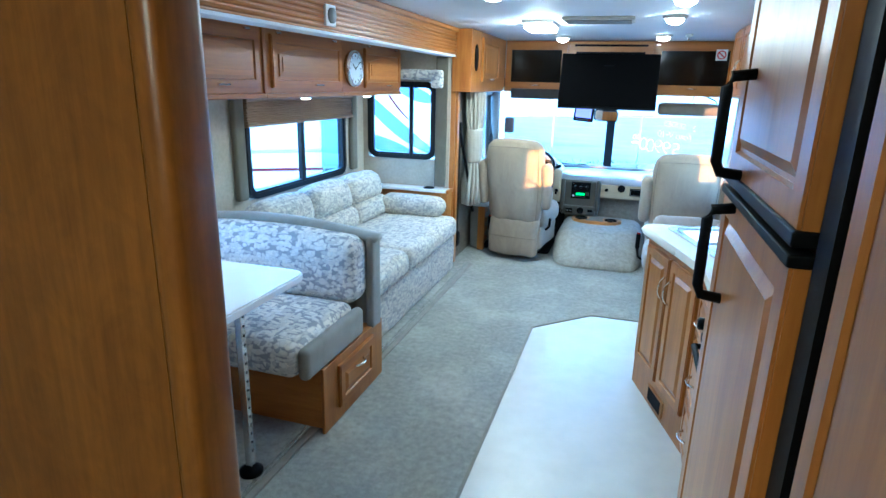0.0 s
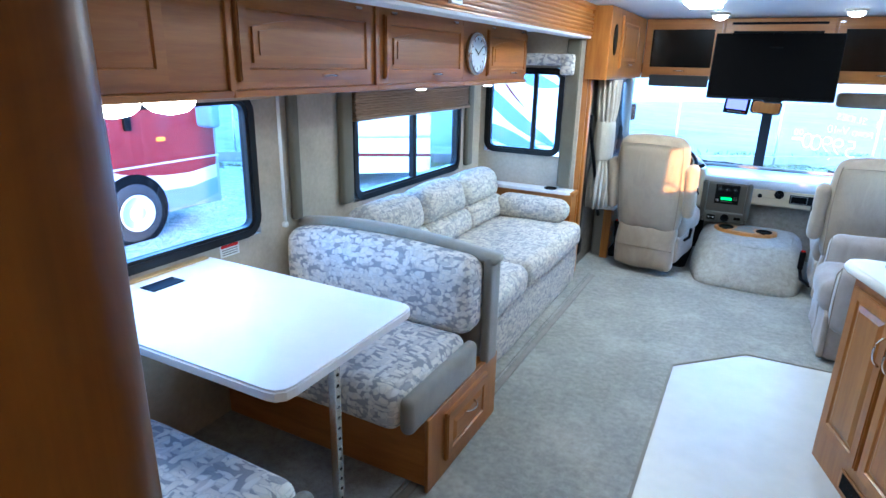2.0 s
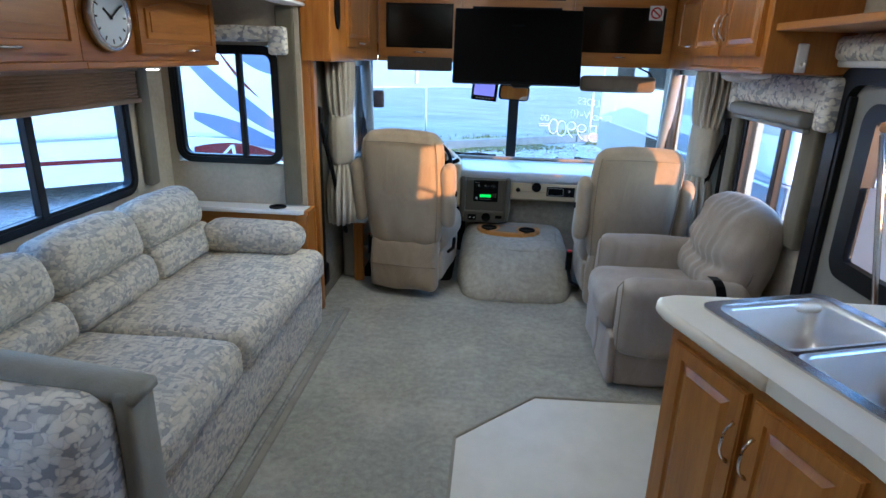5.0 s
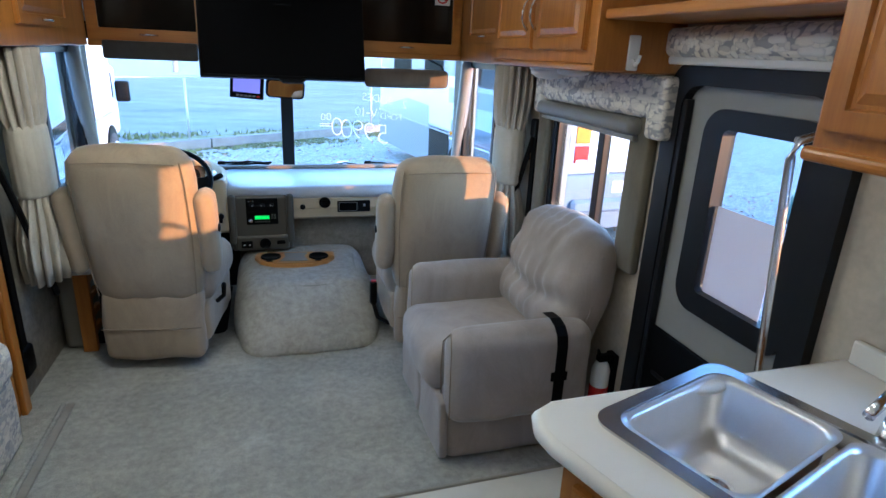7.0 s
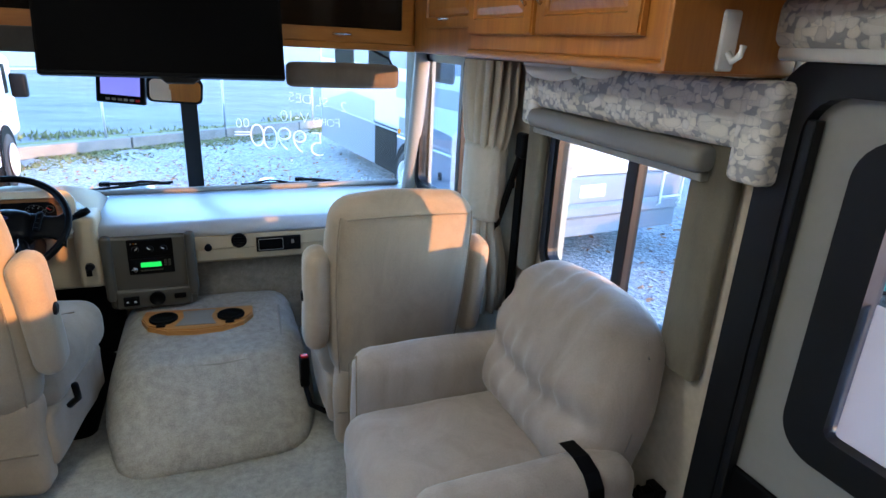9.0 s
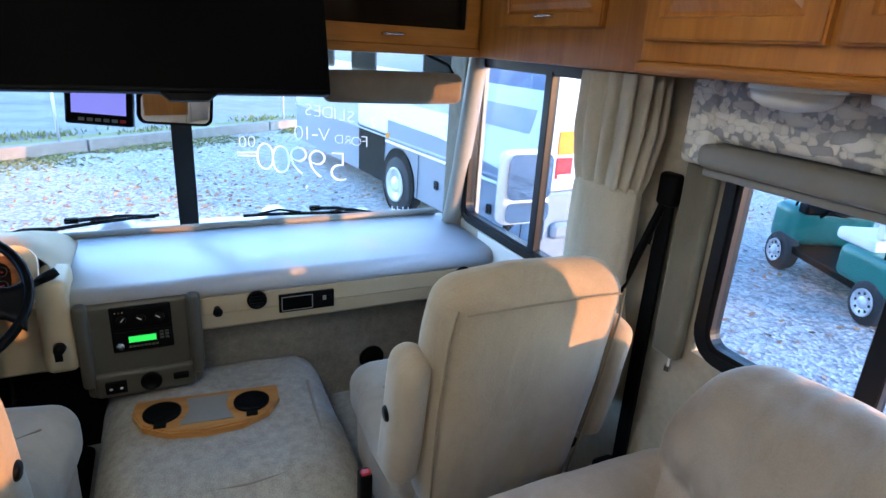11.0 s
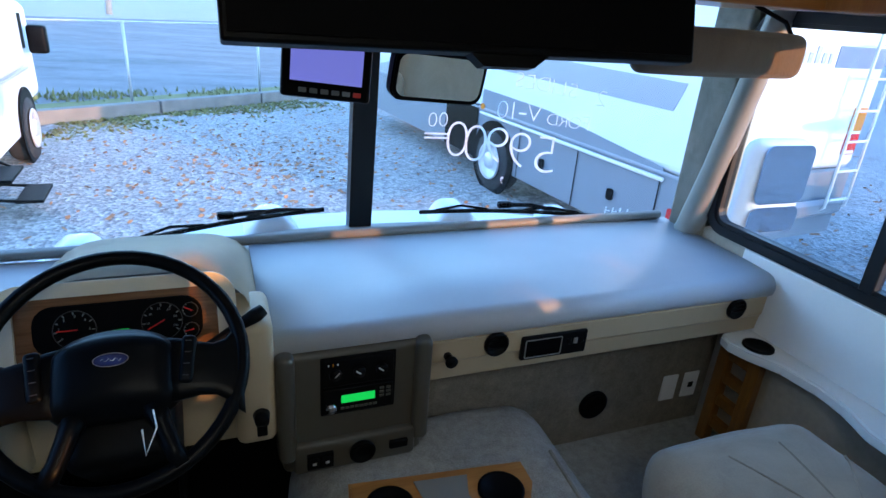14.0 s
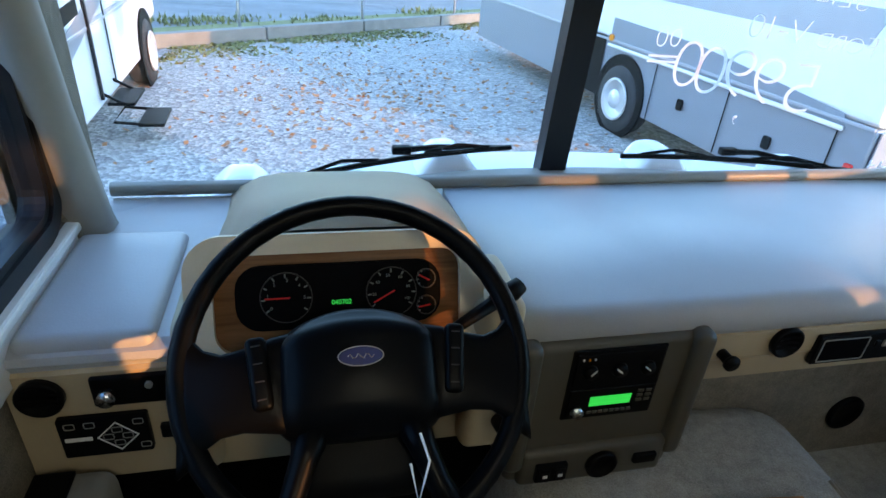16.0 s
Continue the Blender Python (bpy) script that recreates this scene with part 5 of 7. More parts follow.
part("bar", tube([(1.60, 3.72, 1.53), (1.30, 3.69, 1.47), (1.29, 3.69, 1.43), (1.50, 3.825, 0.79), (1.52, 3.825, 0.72), (1.62, 3.80, 0.69)], 0.0105, 10), steel, grab, smooth=True)
for bx_, by_, bz_ in ((1.62, 3.72, 1.535), (1.625, 3.80, 0.69)):
    part("mount", cyl(0.03, 0.012, pose(bx_, by_, bz_, 0, 90, 0), 18), steel, grab, smooth=True)
ext = thing("fire_extinguisher", "small white fire extinguisher with a red label on the wall", "extinguisher", (1.56, 4.64, 0.14))
part("body", lathe([(0.036, 0), (0.04, 0.01), (0.04, 0.20), (0.03, 0.225), (0.015, 0.24)], 20, pose(1.565, 4.66, 0.13)), white_m, ext, smooth=True)
part("label", lathe([(0.0408, 0), (0.0412, 0.002), (0.0412, 0.08), (0.0408, 0.082)], 20, pose(1.565, 4.66, 0.17)), redlens, ext, "red label")
part("valve", box(1.54, 1.60, 4.645, 4.675, 0.368, 0.40, 0.005), black_m, ext)
part("lever", tube([(1.545, 4.66, 0.40), (1.53, 4.645, 0.43), (1.52, 4.62, 0.43)], 0.007), black_m, ext)
part("bracket", box(1.60, XR - 0.001, 4.63, 4.69, 0.15, 0.40, 0.004), black_m, ext)

# ---- kitchen ----
base = thing("sink_cabinet", "angled oak base cabinet with two doors and a floor vent", "cabinet", (1.2, 3.3, 0))
A0, A1 = Vector((0.745, 3.545, 0)), Vector((0.965, 2.875, 0))
part("body", prism([(0.745, 3.545), (1.60, 3.60), (1.60, 2.875), (0.965, 2.875)], 0.006, 0.66, 0.0), oak, base)
part("upper_rail", prism([(0.745, 3.545), (0.765, 3.546), (0.985, 2.875), (0.965, 2.875)], 0.66, 0.868, 0.0), oak, base)
ang = math.degrees(math.atan2(A1.y - A0.y, A1.x - A0.x))
L = (A1 - A0).length
fa = Matrix.Translation(A0) @ Matrix.Rotation(radians(ang), 4, "Z")      # x along the front, from far to near
fl = fa @ Matrix.Translation((0, 0, 0))
for i, c in enumerate((0.19, 0.515)):
    d = panel_door(base, fl @ Matrix.Translation((c, 0, 0.505)), 0.30, 0.66)
    handle(d, fl @ Matrix.Translation((0.32 if i == 0 else 0.39, -0.02, 0.68)), 0.12, True)
part("floor_vent", box(0.25, 0.46, -0.008, 0.0, 0.03, 0.12, 0.003, m=fl), oak_x, base)
for i in range(8):
    part("vent_slat", box(0.27, 0.44, -0.012, -0.008, 0.042 + i * 0.009, 0.046 + i * 0.009, m=fl), black_m, base)
drawers = thing("drawer_cabinet", "narrow oak base cabinet with three drawers", "cabinet", (1.2, 2.7, 0))
part("body", box(0.967, 1.60, 2.52, 2.873, 0.006, 0.868), oak, drawers)
for z, h in ((0.72, 0.20), (0.46, 0.26), (0.20, 0.22)):
    d = panel_door(drawers, at_face(0.966, 2.70, z, "-x"), 0.32, h, oak_y, rail=0.04, name="drawer")
    handle(d, at_face(0.946, 2.70, z, "-x"), 0.10)
stove = thing("range_cooker", "black gas range with oven door and towel bar handle", "cooker", (1.2, 2.2, 0))
part("body", box(0.967, 1.60, 1.93, 2.518, 0.30, 0.925, 0.006), black_m, stove)
part("oven_door", box(0.935, 0.966, 1.95, 2.50, 0.40, 0.76, 0.008), smoked, stove, "black glass oven door")
part("control_panel", box(0.925, 0.966, 1.95, 2.50, 0.77, 0.89, 0.01), black_m, stove)
part("oven_handle", tube([(0.935, 2.47, 0.72), (0.895, 2.46, 0.725), (0.895, 1.99, 0.725), (0.935, 1.98, 0.72)], 0.011), black_m, stove)
for i in range(4):
    part("knob", cyl(0.022, 0.035, pose(0.908, 2.03 + i * 0.13, 0.83, 0, 90, 0), 16, bevel=0.004), black_m, stove, smooth=True)
part("grate", merge(*[tube([(1.0, y, 0.945), (1.5, y, 0.945)], 0.007, 6) for y in (2.0, 2.1, 2.2, 2.3, 2.4)], *[tube([(x, 1.97, 0.94), (x, 2.46, 0.94)], 0.007, 6) for x in (1.05, 1.25, 1.45)]), black_m, stove)
part("drawer_front", box(0.945, 0.966, 1.95, 2.50, 0.05, 0.30, 0.006), oak_y, stove)
worktop = thing("worktop", "cream laminate worktop with a rounded corner around the sink", "worktop", (1.2, 3.1, 0.87))
SK = fa @ Matrix.Translation((0.30, 0.32, 0))                     # sink centre on the angled front
sk_out = [(SK @ Vector((x, y, 0))) for x, y in rounded(0.60, 0.40, 0.04, 4)]
outer = [(0.72, 3.60), (0.735, 3.645), (0.78, 3.668), (1.1, 3.675), (1.625, 3.68), (1.625, 3.2), (1.625, 2.52), (1.3, 2.52), (0.945, 2.52), (0.945, 2.70), (0.945, 2.84), (0.93, 2.92), (0.85, 3.17), (0.725, 3.55)]


def clip(poly, n, d):
    """The part of an outline on which n . p <= d."""
    out = []
    for i, p in enumerate(poly):
        q = poly[(i + 1) % len(poly)]
        sp, sq = n[0] * p[0] + n[1] * p[1] - d, n[0] * q[0] + n[1] * q[1] - d
        if sp <= 0:
            out.append(p)
        if sp * sq < 0:
            f = sp / (sp - sq)
            out.append((p[0] + f * (q[0] - p[0]), p[1] + f * (q[1] - p[1])))
    return out


def worktop_mesh():
    """The worktop in pieces round the sink opening."""
    inv = SK.inverted()
    loc = [tuple((inv @ Vector((x, y, 0)))[:2]) for x, y in outer]
    mid = clip(clip(loc, (1, 0), 0.30), (-1, 0), 0.30)
    pieces = [clip(loc, (1, 0), -0.30), clip(loc, (-1, 0), -0.30), clip(mid, (0, 1), -0.195), clip(mid, (0, -1), -0.195)]
    return merge(*[prism(p, 0.87, 0.91, 0, SK) for p in pieces if len(p) > 2])


part("top", worktop_mesh(), counter_m, worktop)
part("edge_band", tube([(x, y, 0.89) for x, y in outer[12:] + outer[:5]], 0.019, 8), counter_m, worktop, smooth=True)
part("backsplash", box(1.605, 1.627, 2.53, 3.67, 0.911, 0.975, 0.006), counter_m, worktop)
sink = thing("kitchen_sink", "double-bowl stainless steel sink set in the worktop", "sink", (SK.translation.x, SK.translation.y, 0.75))
part("rim", ring([(SK @ Vector((x, y, 0))).to_2d() for x, y in rounded(0.66, 0.46, 0.05, 5)], [(SK @ Vector((x, y, 0))).to_2d() for x, y in rounded(0.60, 0.39, 0.05, 5)], 0.905, 0.916), steel, sink)
for cx in (-0.152, 0.152):
    def bowl(cx=cx):
        bm = bmesh.new()
        rows = []
        for w, h, z in ((0.292, 0.40, 0.9115), (0.27, 0.36, 0.911), (0.262, 0.352, 0.90), (0.25, 0.34, 0.80), (0.22, 0.31, 0.765), (0.12, 0.2, 0.757), (0.06, 0.06, 0.755)):
            r = 0.045 if w > 0.2 else min(w, h) * 0.4
            rows.append([bm.verts.new(SK @ Vector((cx + x, y, z))) for x, y in rounded(w, h, r, 6)])
        for A, B in zip(rows, rows[1:]):
            for i in range(len(A)):
                bm.faces.new((A[i], A[(i + 1) % len(A)], B[(i + 1) % len(B)], B[i]))
        bm.faces.new(rows[-1])
        return bm
    b = part("bowl", bowl(), bowl_m, sink, smooth=True)
    part("drain", lathe([(0.04, 0), (0.038, 0.004), (0.028, 0.005), (0.02, 0.002)], 20, SK @ Matrix.Translation((cx, 0, 0.756))), chrome, b)
tap = thing("kitchen_tap", "chrome kitchen tap behind the sink", "tap", (1.45, 3.35, 0.91))
tp = SK @ Vector((0.05, 0.25, 0))
part("body", cyl(0.03, 0.05, pose(tp.x, tp.y, 0.936), 20, 0.022), chrome, tap, smooth=True)
part("spout", tube([(tp.x, tp.y, 0.95), (tp.x - 0.03, tp.y - 0.01, 1.02), (tp.x - 0.10, tp.y - 0.03, 1.05), (tp.x - 0.17, tp.y - 0.05, 1.03)], 0.011), chrome, tap, smooth=True)
kover = thing("kitchen_overhead_cabinet", "oak overhead cabinet above the kitchen counter", "cabinet", (1.42, 2.7, 1.45))
part("body", box(1.235, XR - 0.003, 1.62, 3.60, 1.462, 2.075, 0.006), oak, kover)
part("bottom_rail", box(1.222, XR - 0.003, 1.62, 3.615, 1.445, 1.475, 0.012, 3), oak_y, kover)
for i in range(4):
    d = panel_door(kover, at_face(1.234, 1.88 + i * 0.49, 1.775, "-x"), 0.45, 0.54)
    handle(d, at_face(1.214, 1.88 + i * 0.49 + (0.17 if i % 2 == 0 else -0.17), 1.60, "-x"), 0.11, True)

# ---- refrigerator tower ----
fr = thing("refrigerator", "built-in refrigerator with wood-panelled doors and black handles", "refrigerator", (1.2, 1.25, 0))
FX = 0.835
part("carcass", box(FX + 0.004, XR - 0.003, 1.03, 1.76, 0.10, 2.075), oak, fr)
part("plinth", box(FX + 0.02, XR - 0.003, 1.03, 1.76, 0.006, 0.10), oak_y, fr)
part("side_stile", box(FX - 0.004, FX + 0.004, 1.735, 1.765, 0.02, 2.07, 0.002), oak, fr)
for z0, z1, n in ((0.16, 1.43, "lower_door"), (1.455, 2.03, "upper_door")):
    d = panel_door(fr, at_face(FX, 1.41, (z0 + z1) / 2, "-x"), 0.60, z1 - z0, rail=0.07, t=0.03, name=n)
    part("trim", box(FX - 0.036, FX - 0.001, 1.105, 1.715, (z1 - 0.012) if z0 < 1 else z0 - 0.01, (z1 + 0.006) if z0 < 1 else z0 + 0.012, 0.003), black_m, d, "black door trim")
    zh = (1.22, 1.41) if z0 < 1 else (1.475, 1.665)
    part("handle", tube([(FX - 0.03, 1.55, zh[0]), (FX - 0.07, 1.55, zh[0] + 0.005), (FX - 0.078, 1.55, zh[0] + 0.025), (FX - 0.078, 1.55, zh[1] - 0.025), (FX - 0.07, 1.55, zh[1] - 0.005), (FX - 0.03, 1.55, zh[1])], 0.011, 10), black_m, d, "black bow handle", True)
part("hinge_gap", box(FX - 0.012, FX + 0.003, 1.03, 1.085, 0.1, 2.06), black_m, fr)
pantry = thing("pantry_cabinet", "tall oak pantry with raised-panel doors beside the refrigerator", "cabinet", (1.2, 0.4, 0))
part("body", box(FX + 0.004, XR - 0.003, -0.4, 1.025, 0.006, 2.075), oak, pantry)
for yc in (0.74, 0.2):
    panel_door(pantry, at_face(FX + 0.004, yc, 1.05, "-x"), 0.50, 1.9)


# ---- cab: dash, console, wheel ----
dash = thing("dashboard", "long blue-grey padded dashboard with beige fascia", "dashboard", (XC, 6.9, 0.5))
prof = [(6.602, 0.652), (6.592, 0.657)] + [(6.632 - 0.047 * math.cos(radians(a)), 0.682 + 0.047 * math.sin(radians(a))) for a in range(-20, 91, 11)] + [(6.72, 0.733), (7.18, 0.737), (7.20, 0.60), (6.62, 0.60)]


def along_x(profile, x0, x1):
    bm = bmesh.new()
    A = [bm.verts.new((x0, y, z)) for y, z in profile]
    B = [bm.verts.new((x1, y, z)) for y, z in profile]
    n = len(profile)
    for i in range(n):
        bm.faces.new((A[i], A[(i + 1) % n], B[(i + 1) % n], B[i]))
    bm.faces.new(A[::-1])
    bm.faces.new(B)
    return bm


padbm = along_x(prof, -0.085, 1.61)
part("pad", padbm, dash_m, dash, smooth=True)
part("left_pad", along_x([(6.604, 0.692), (6.598, 0.702), (6.602, 0.715), (6.625, 0.724), (7.18, 0.726), (7.20, 0.60), (6.62, 0.60)], XL + 0.005, -0.62), dash_m, dash)
part("speaker_pad", rbox(-0.90, -0.685, 6.61, 6.98, 0.69, 0.742, 0.02, (0, 0, 0.006), n=4), dash_m, dash, smooth=True)
fas = [(6.612, 0.655), (6.598, 0.645), (6.600, 0.58), (6.606, 0.572), (6.612, 0.515), (6.63, 0.50), (6.70, 0.50), (6.70, 0.655)]
part("fascia", along_x(fas, 0.34, 1.60), beige_m, dash, "beige lower fascia")
part("left_fascia", along_x([(6.612, 0.692), (6.598, 0.682), (6.60, 0.44), (6.63, 0.42), (6.72, 0.42), (6.72, 0.692)], XL + 0.005, -0.06), beige_m, dash, "beige fascia under the wheel")
part("back_trim", tube([(XL + 0.03, 7.19, 0.745), (1.0, 7.195, 0.748), (1.57, 7.17, 0.755)], 0.018, 8), grey_m, dash, smooth=True)
ledge = [(XL + 0.02, 7.18), (XR - 0.02, 7.18)] + [(XR - 0.02 - (XR - XL - 0.04) * i / 16, ws_y(XR - 0.02 - (XR - XL - 0.04) * i / 16, 0.66) - 0.003) for i in range(17)]
part("ledge", prism(ledge, 0.56, 0.66), grey_m, dash)


def air_vent(x, z, r=0.038, y=6.598):
    v = thing("air_vent", "round black swivel air vent in the dash", "vent", (x, y, z), group="dash air vents")
    part("rim", lathe([(r, 0), (r, 0.012), (r * 0.85, 0.016), (r * 0.8, 0.006), (0.004, 0.006)], 24, pose(x, y, z, 90, 0, 0)), black_m, v, smooth=True)
    for k in (-1, 0, 1):
        part("blade", box(-r * 0.75, r * 0.75, -0.011, -0.006, k * 0.014 - 0.002, k * 0.014 + 0.002, m=pose(x, y, z)), black_m, v)
    return v


air_vent(0.553, 0.618)
air_vent(1.462, 0.622)
air_vent(-0.865, 0.642, 0.036)
clim = thing("control_panel", "black rectangular control display in the dash fascia", "control panel", (0.75, 6.6, 0.59))
part("bezel", box(0.637, 0.862, 6.588, 6.604, 0.548, 0.626, 0.004), black_m, clim)
part("display", box(0.648, 0.77, 6.5865, 6.588, 0.558, 0.616), screen_m, clim)
part("display_edge", ring(rounded(0.125, 0.062, 0.005, 2), rounded(0.119, 0.056, 0.004, 2), 0, 0.0012, pose(0.709, 6.5865, 0.587) @ UPRIGHT), grey_m, clim)
for i in range(3):
    part("button", box(0.79 + i * 0.022, 0.805 + i * 0.022, 6.584, 6.588, 0.585, 0.605, 0.002, 1), grey_m if i == 1 else black_m, clim)
knob = thing("dash_knob", "small dark pull knob on the fascia", "knob", (0.405, 6.59, 0.595))
part("stem", cyl(0.012, 0.03, pose(0.405, 6.585, 0.598, 90, 0, 0), 14), black_m, knob, smooth=True)
part("cap", cyl(0.018, 0.014, pose(0.405, 6.565, 0.598, 90, 0, 0), 16, bevel=0.003), black_m, knob, smooth=True)

con = thing("centre_console", "dark taupe moulded centre console with radio and switches", "console", (0.15, 6.56, 0.3))
part("body", rbox(-0.055, 0.335, 6.57, 6.74, 0.29, 0.665, 0.022, n=4), console_m, con, smooth=True)
for x in (-0.042, 0.322):
    part("side_rib", rbox(x - 0.024, x + 0.024, 6.55, 6.64, 0.34, 0.672, 0.02, n=4), console_m, con, smooth=True)
part("lower_shelf", rbox(-0.03, 0.31, 6.553, 6.60, 0.295, 0.395, 0.016, n=4), console_m, con, smooth=True)
radio = thing("car_radio", "black dash radio with a green display and climate dials", "radio", (0.145, 6.53, 0.55))
ry = 6.566
part("face", box(0.045, 0.245, ry, ry + 0.02, 0.47, 0.648, 0.004), black_m, radio)
part("climate_plate", box(0.052, 0.238, ry - 0.004, ry, 0.562, 0.642, 0.002, 1), black_m, radio)
part("radio_plate", box(0.052, 0.238, ry - 0.004, ry, 0.476, 0.552, 0.002, 1), black_m, radio)
part("display", box(0.098, 0.188, ry - 0.0055, ry - 0.004, 0.508, 0.532), lcd_green, radio, "glowing green display")
for x in (0.082, 0.145, 0.205):
    d = part("dial", cyl(0.017, 0.012, pose(x, ry - 0.009, 0.60, 90, 0, 0), 20, 0.014), black_m, radio, smooth=True)
    part("pointer", box(-0.0015, 0.0015, -0.0165, -0.014, -0.002, 0.014, m=pose(x, ry, 0.60) @ pose(0, 0, 0, 0, 40 if x < 0.1 else -50, 0)), white_m, d)
for i in range(3):
    part("tick", box(0.063 + i * 0.012, 0.066 + i * 0.012, ry - 0.0055, ry - 0.004, 0.627, 0.632), amber_m if i == 1 else white_m, radio)
part("volume_knob", cyl(0.014, 0.014, pose(0.07, ry - 0.010, 0.50, 90, 0, 0), 18), steel, radio, smooth=True)
for i in range(8):
    part("button", box(0.096 + i * 0.0125, 0.106 + i * 0.0125, ry - 0.007, ry - 0.004, 0.488, 0.496, 0.001, 1), console_m, radio)
for i in range(6):
    part("button", box(0.20 + (i % 2) * 0.018, 0.213 + (i % 2) * 0.018, ry - 0.007, ry - 0.004, 0.510 + (i // 2) * 0.012, 0.518 + (i // 2) * 0.012, 0.001, 1), console_m, radio)
sw = thing("switch_panel", "pair of black rocker switches in the console", "switch", (0.04, 6.515, 0.34))
part("plate", box(0.005, 0.075, 6.542, 6.556, 0.318, 0.365, 0.003), black_m, sw)
for x in (0.023, 0.057):
    part("rocker", box(x - 0.012, x + 0.012, 6.537, 6.543, 0.324, 0.358, 0.003), black_m, sw)
    part("mark", box(x - 0.005, x + 0.005, 6.536, 6.537, 0.338, 0.346), white_m, sw)
ash = thing("console_vent", "round black vent low in the console", "vent", (0.155, 6.515, 0.345))
part("rim", lathe([(0.036, 0), (0.036, 0.012), (0.03, 0.016), (0.027, 0.004), (0.004, 0.004)], 24, pose(0.155, 6.555, 0.345, 90, 0, 0)), black_m, ash, smooth=True)
lit = thing("lighter_socket", "small black socket in the console", "socket", (0.255, 6.515, 0.35))
part("plate", rbox(0.23, 0.285, 6.543, 6.557, 0.335, 0.362, 0.006, n=2), black_m, lit, smooth=True)

for ob in (con, radio, sw, ash, lit):
    ob.location.z += 0.016

# instrument hood and cluster
hood = thing("instrument_hood", "beige instrument hood with wood-grain surround and dials", "instrument panel", (-0.385, 6.7, 0.7))
HX0, HX1 = -0.645, -0.075
hp = []
for i in range(13):
    u = i / 12
    hp.append((HX0 + (HX1 - HX0) * u, 0.70 + 0.165 * (1 - abs(2 * u - 1) ** 5)))
hb = bmesh.new()
rows = []
for y, k in ((6.655, 1.20), (6.675, 1.27), (6.85, 1.10), (7.19, 0.50)):
    rows.append([hb.verts.new((x, y, 0.70 + (z - 0.70) * k)) for x, z in hp])
for A, B in zip(rows, rows[1:]):
    for i in range(12):
        hb.faces.new((A[i], A[i + 1], B[i + 1], B[i]))
bmesh.ops.solidify(hb, geom=hb.faces[:], thickness=0.018)
part("hood", hb, cream_m, hood, smooth=True)
part("left_cheek", rbox(-0.655, -0.60, 6.57, 6.75, 0.45, 0.78, 0.025, n=4), beige_m, hood, smooth=True)
part("right_cheek", rbox(-0.165, -0.065, 6.555, 6.75, 0.44, 0.79, 0.025, n=4), beige_m, hood, smooth=True)
mcl = pose(-0.385, 6.60, 0.795, -22, 0, 0)
part("brow", ring([(u, v + 0.004) for u, v in rounded(0.485, 0.215, 0.06, 7)], rounded(0.40, 0.160, 0.035, 7), -0.015, 0.012, mcl @ UPRIGHT), cream_m, hood, "cream moulded surround")
part("wood_surround", prism(rounded(0.42, 0.175, 0.03), -0.02, 0.0, 0.003, mcl @ UPRIGHT), burl, hood, "wood-grain surround")
part("dial_panel", prism(rounded(0.335, 0.108, 0.04), 0.0005, 0.006, 0.002, mcl @ pose(0, 0, 0.008) @ UPRIGHT), screen_m, hood, "black instrument cluster")
dialring = plain("dial_ring", (0.006, 0.0065, 0.007), 0.5)
for x, a0, r in ((-0.088, -120, 0.042), (0.083, 20, 0.043), (0.142, 0, 0.017), (0.142, 1, 0.017)):
    gz = {0: 0.028, 1: -0.018}.get(a0, 0.008)
    g = part("gauge", cyl(r, 0.002, mcl @ pose(x, 0, gz) @ UPRIGHT @ pose(0, 0, 0.0065), 28), screen_m, hood)
    part("gauge_ring", ring(rounded(2 * r, 2 * r, r, 7), rounded(2 * r - 0.004, 2 * r - 0.004, r - 0.002, 7), 0.006, 0.008, mcl @ pose(x, 0, gz) @ UPRIGHT), dialring, g)
    for i in range(9 if r > 0.03 else 4):
        part("gauge_mark", box(-0.0012, 0.0012, -0.0095, -0.0085, r * 0.78, r * 0.93, m=mcl @ pose(x, 0, gz) @ pose(0, 0, 0, 0, -125 + i * 31, 0)), dial_print, g)
    part("needle", box(-0.0013, 0.0013, -0.0105, -0.0095, -0.006, r * 0.8, m=mcl @ pose(x, 0, gz) @ pose(0, 0, 0, 0, {-120: -90, 20: -118, 0: -60, 1: -100}[a0], 0)), redlens, g, "red needle")


def words(text, size, m, mat, parent, name="lettering", label="", extrude=0.0006, thin=0.0):
    cu = bpy.data.curves.new(name, "FONT")
    cu.body, cu.size, cu.align_x, cu.align_y, cu.extrude = text, size, "CENTER", "CENTER", extrude
    cu.offset = -thin * size
    tmp = bpy.data.objects.new(name, cu)
    scene.collection.objects.link(tmp)
    dg = bpy.context.evaluated_depsgraph_get()
    me = bpy.data.meshes.new_from_object(tmp.evaluated_get(dg))
    bpy.data.objects.remove(tmp)
    me.transform(m)
    me.materials.clear()
    me.materials.append(mat)
    ob = new(name, me)
    ob.parent = parent
    ob.matrix_parent_inverse = INV.get(parent.name, Matrix())
    if label:
        tagged(ob, label)
    return ob


words("040702", 0.011, mcl @ pose(0.0, -0.0085, -0.004) @ UPRIGHT, lcd_green, hood, "odometer", "green odometer digits")
for i, s in enumerate("0123456"):
    if s in "123450":
        a = radians(215 - i * 43)
        words(s, 0.0085, mcl @ pose(-0.088 + 0.029 * math.cos(a), -0.009, 0.008 + 0.029 * math.sin(a)) @ UPRIGHT, dial_print, hood, "dial_number")
for i, s in enumerate(("20", "40", "50", "60", "80", "100")):
    a = radians(185 - i * 42)
    words(s, 0.007, mcl @ pose(0.083 + 0.029 * math.cos(a), -0.009, 0.008 + 0.029 * math.sin(a)) @ UPRIGHT, dial_print, hood, "dial_number")

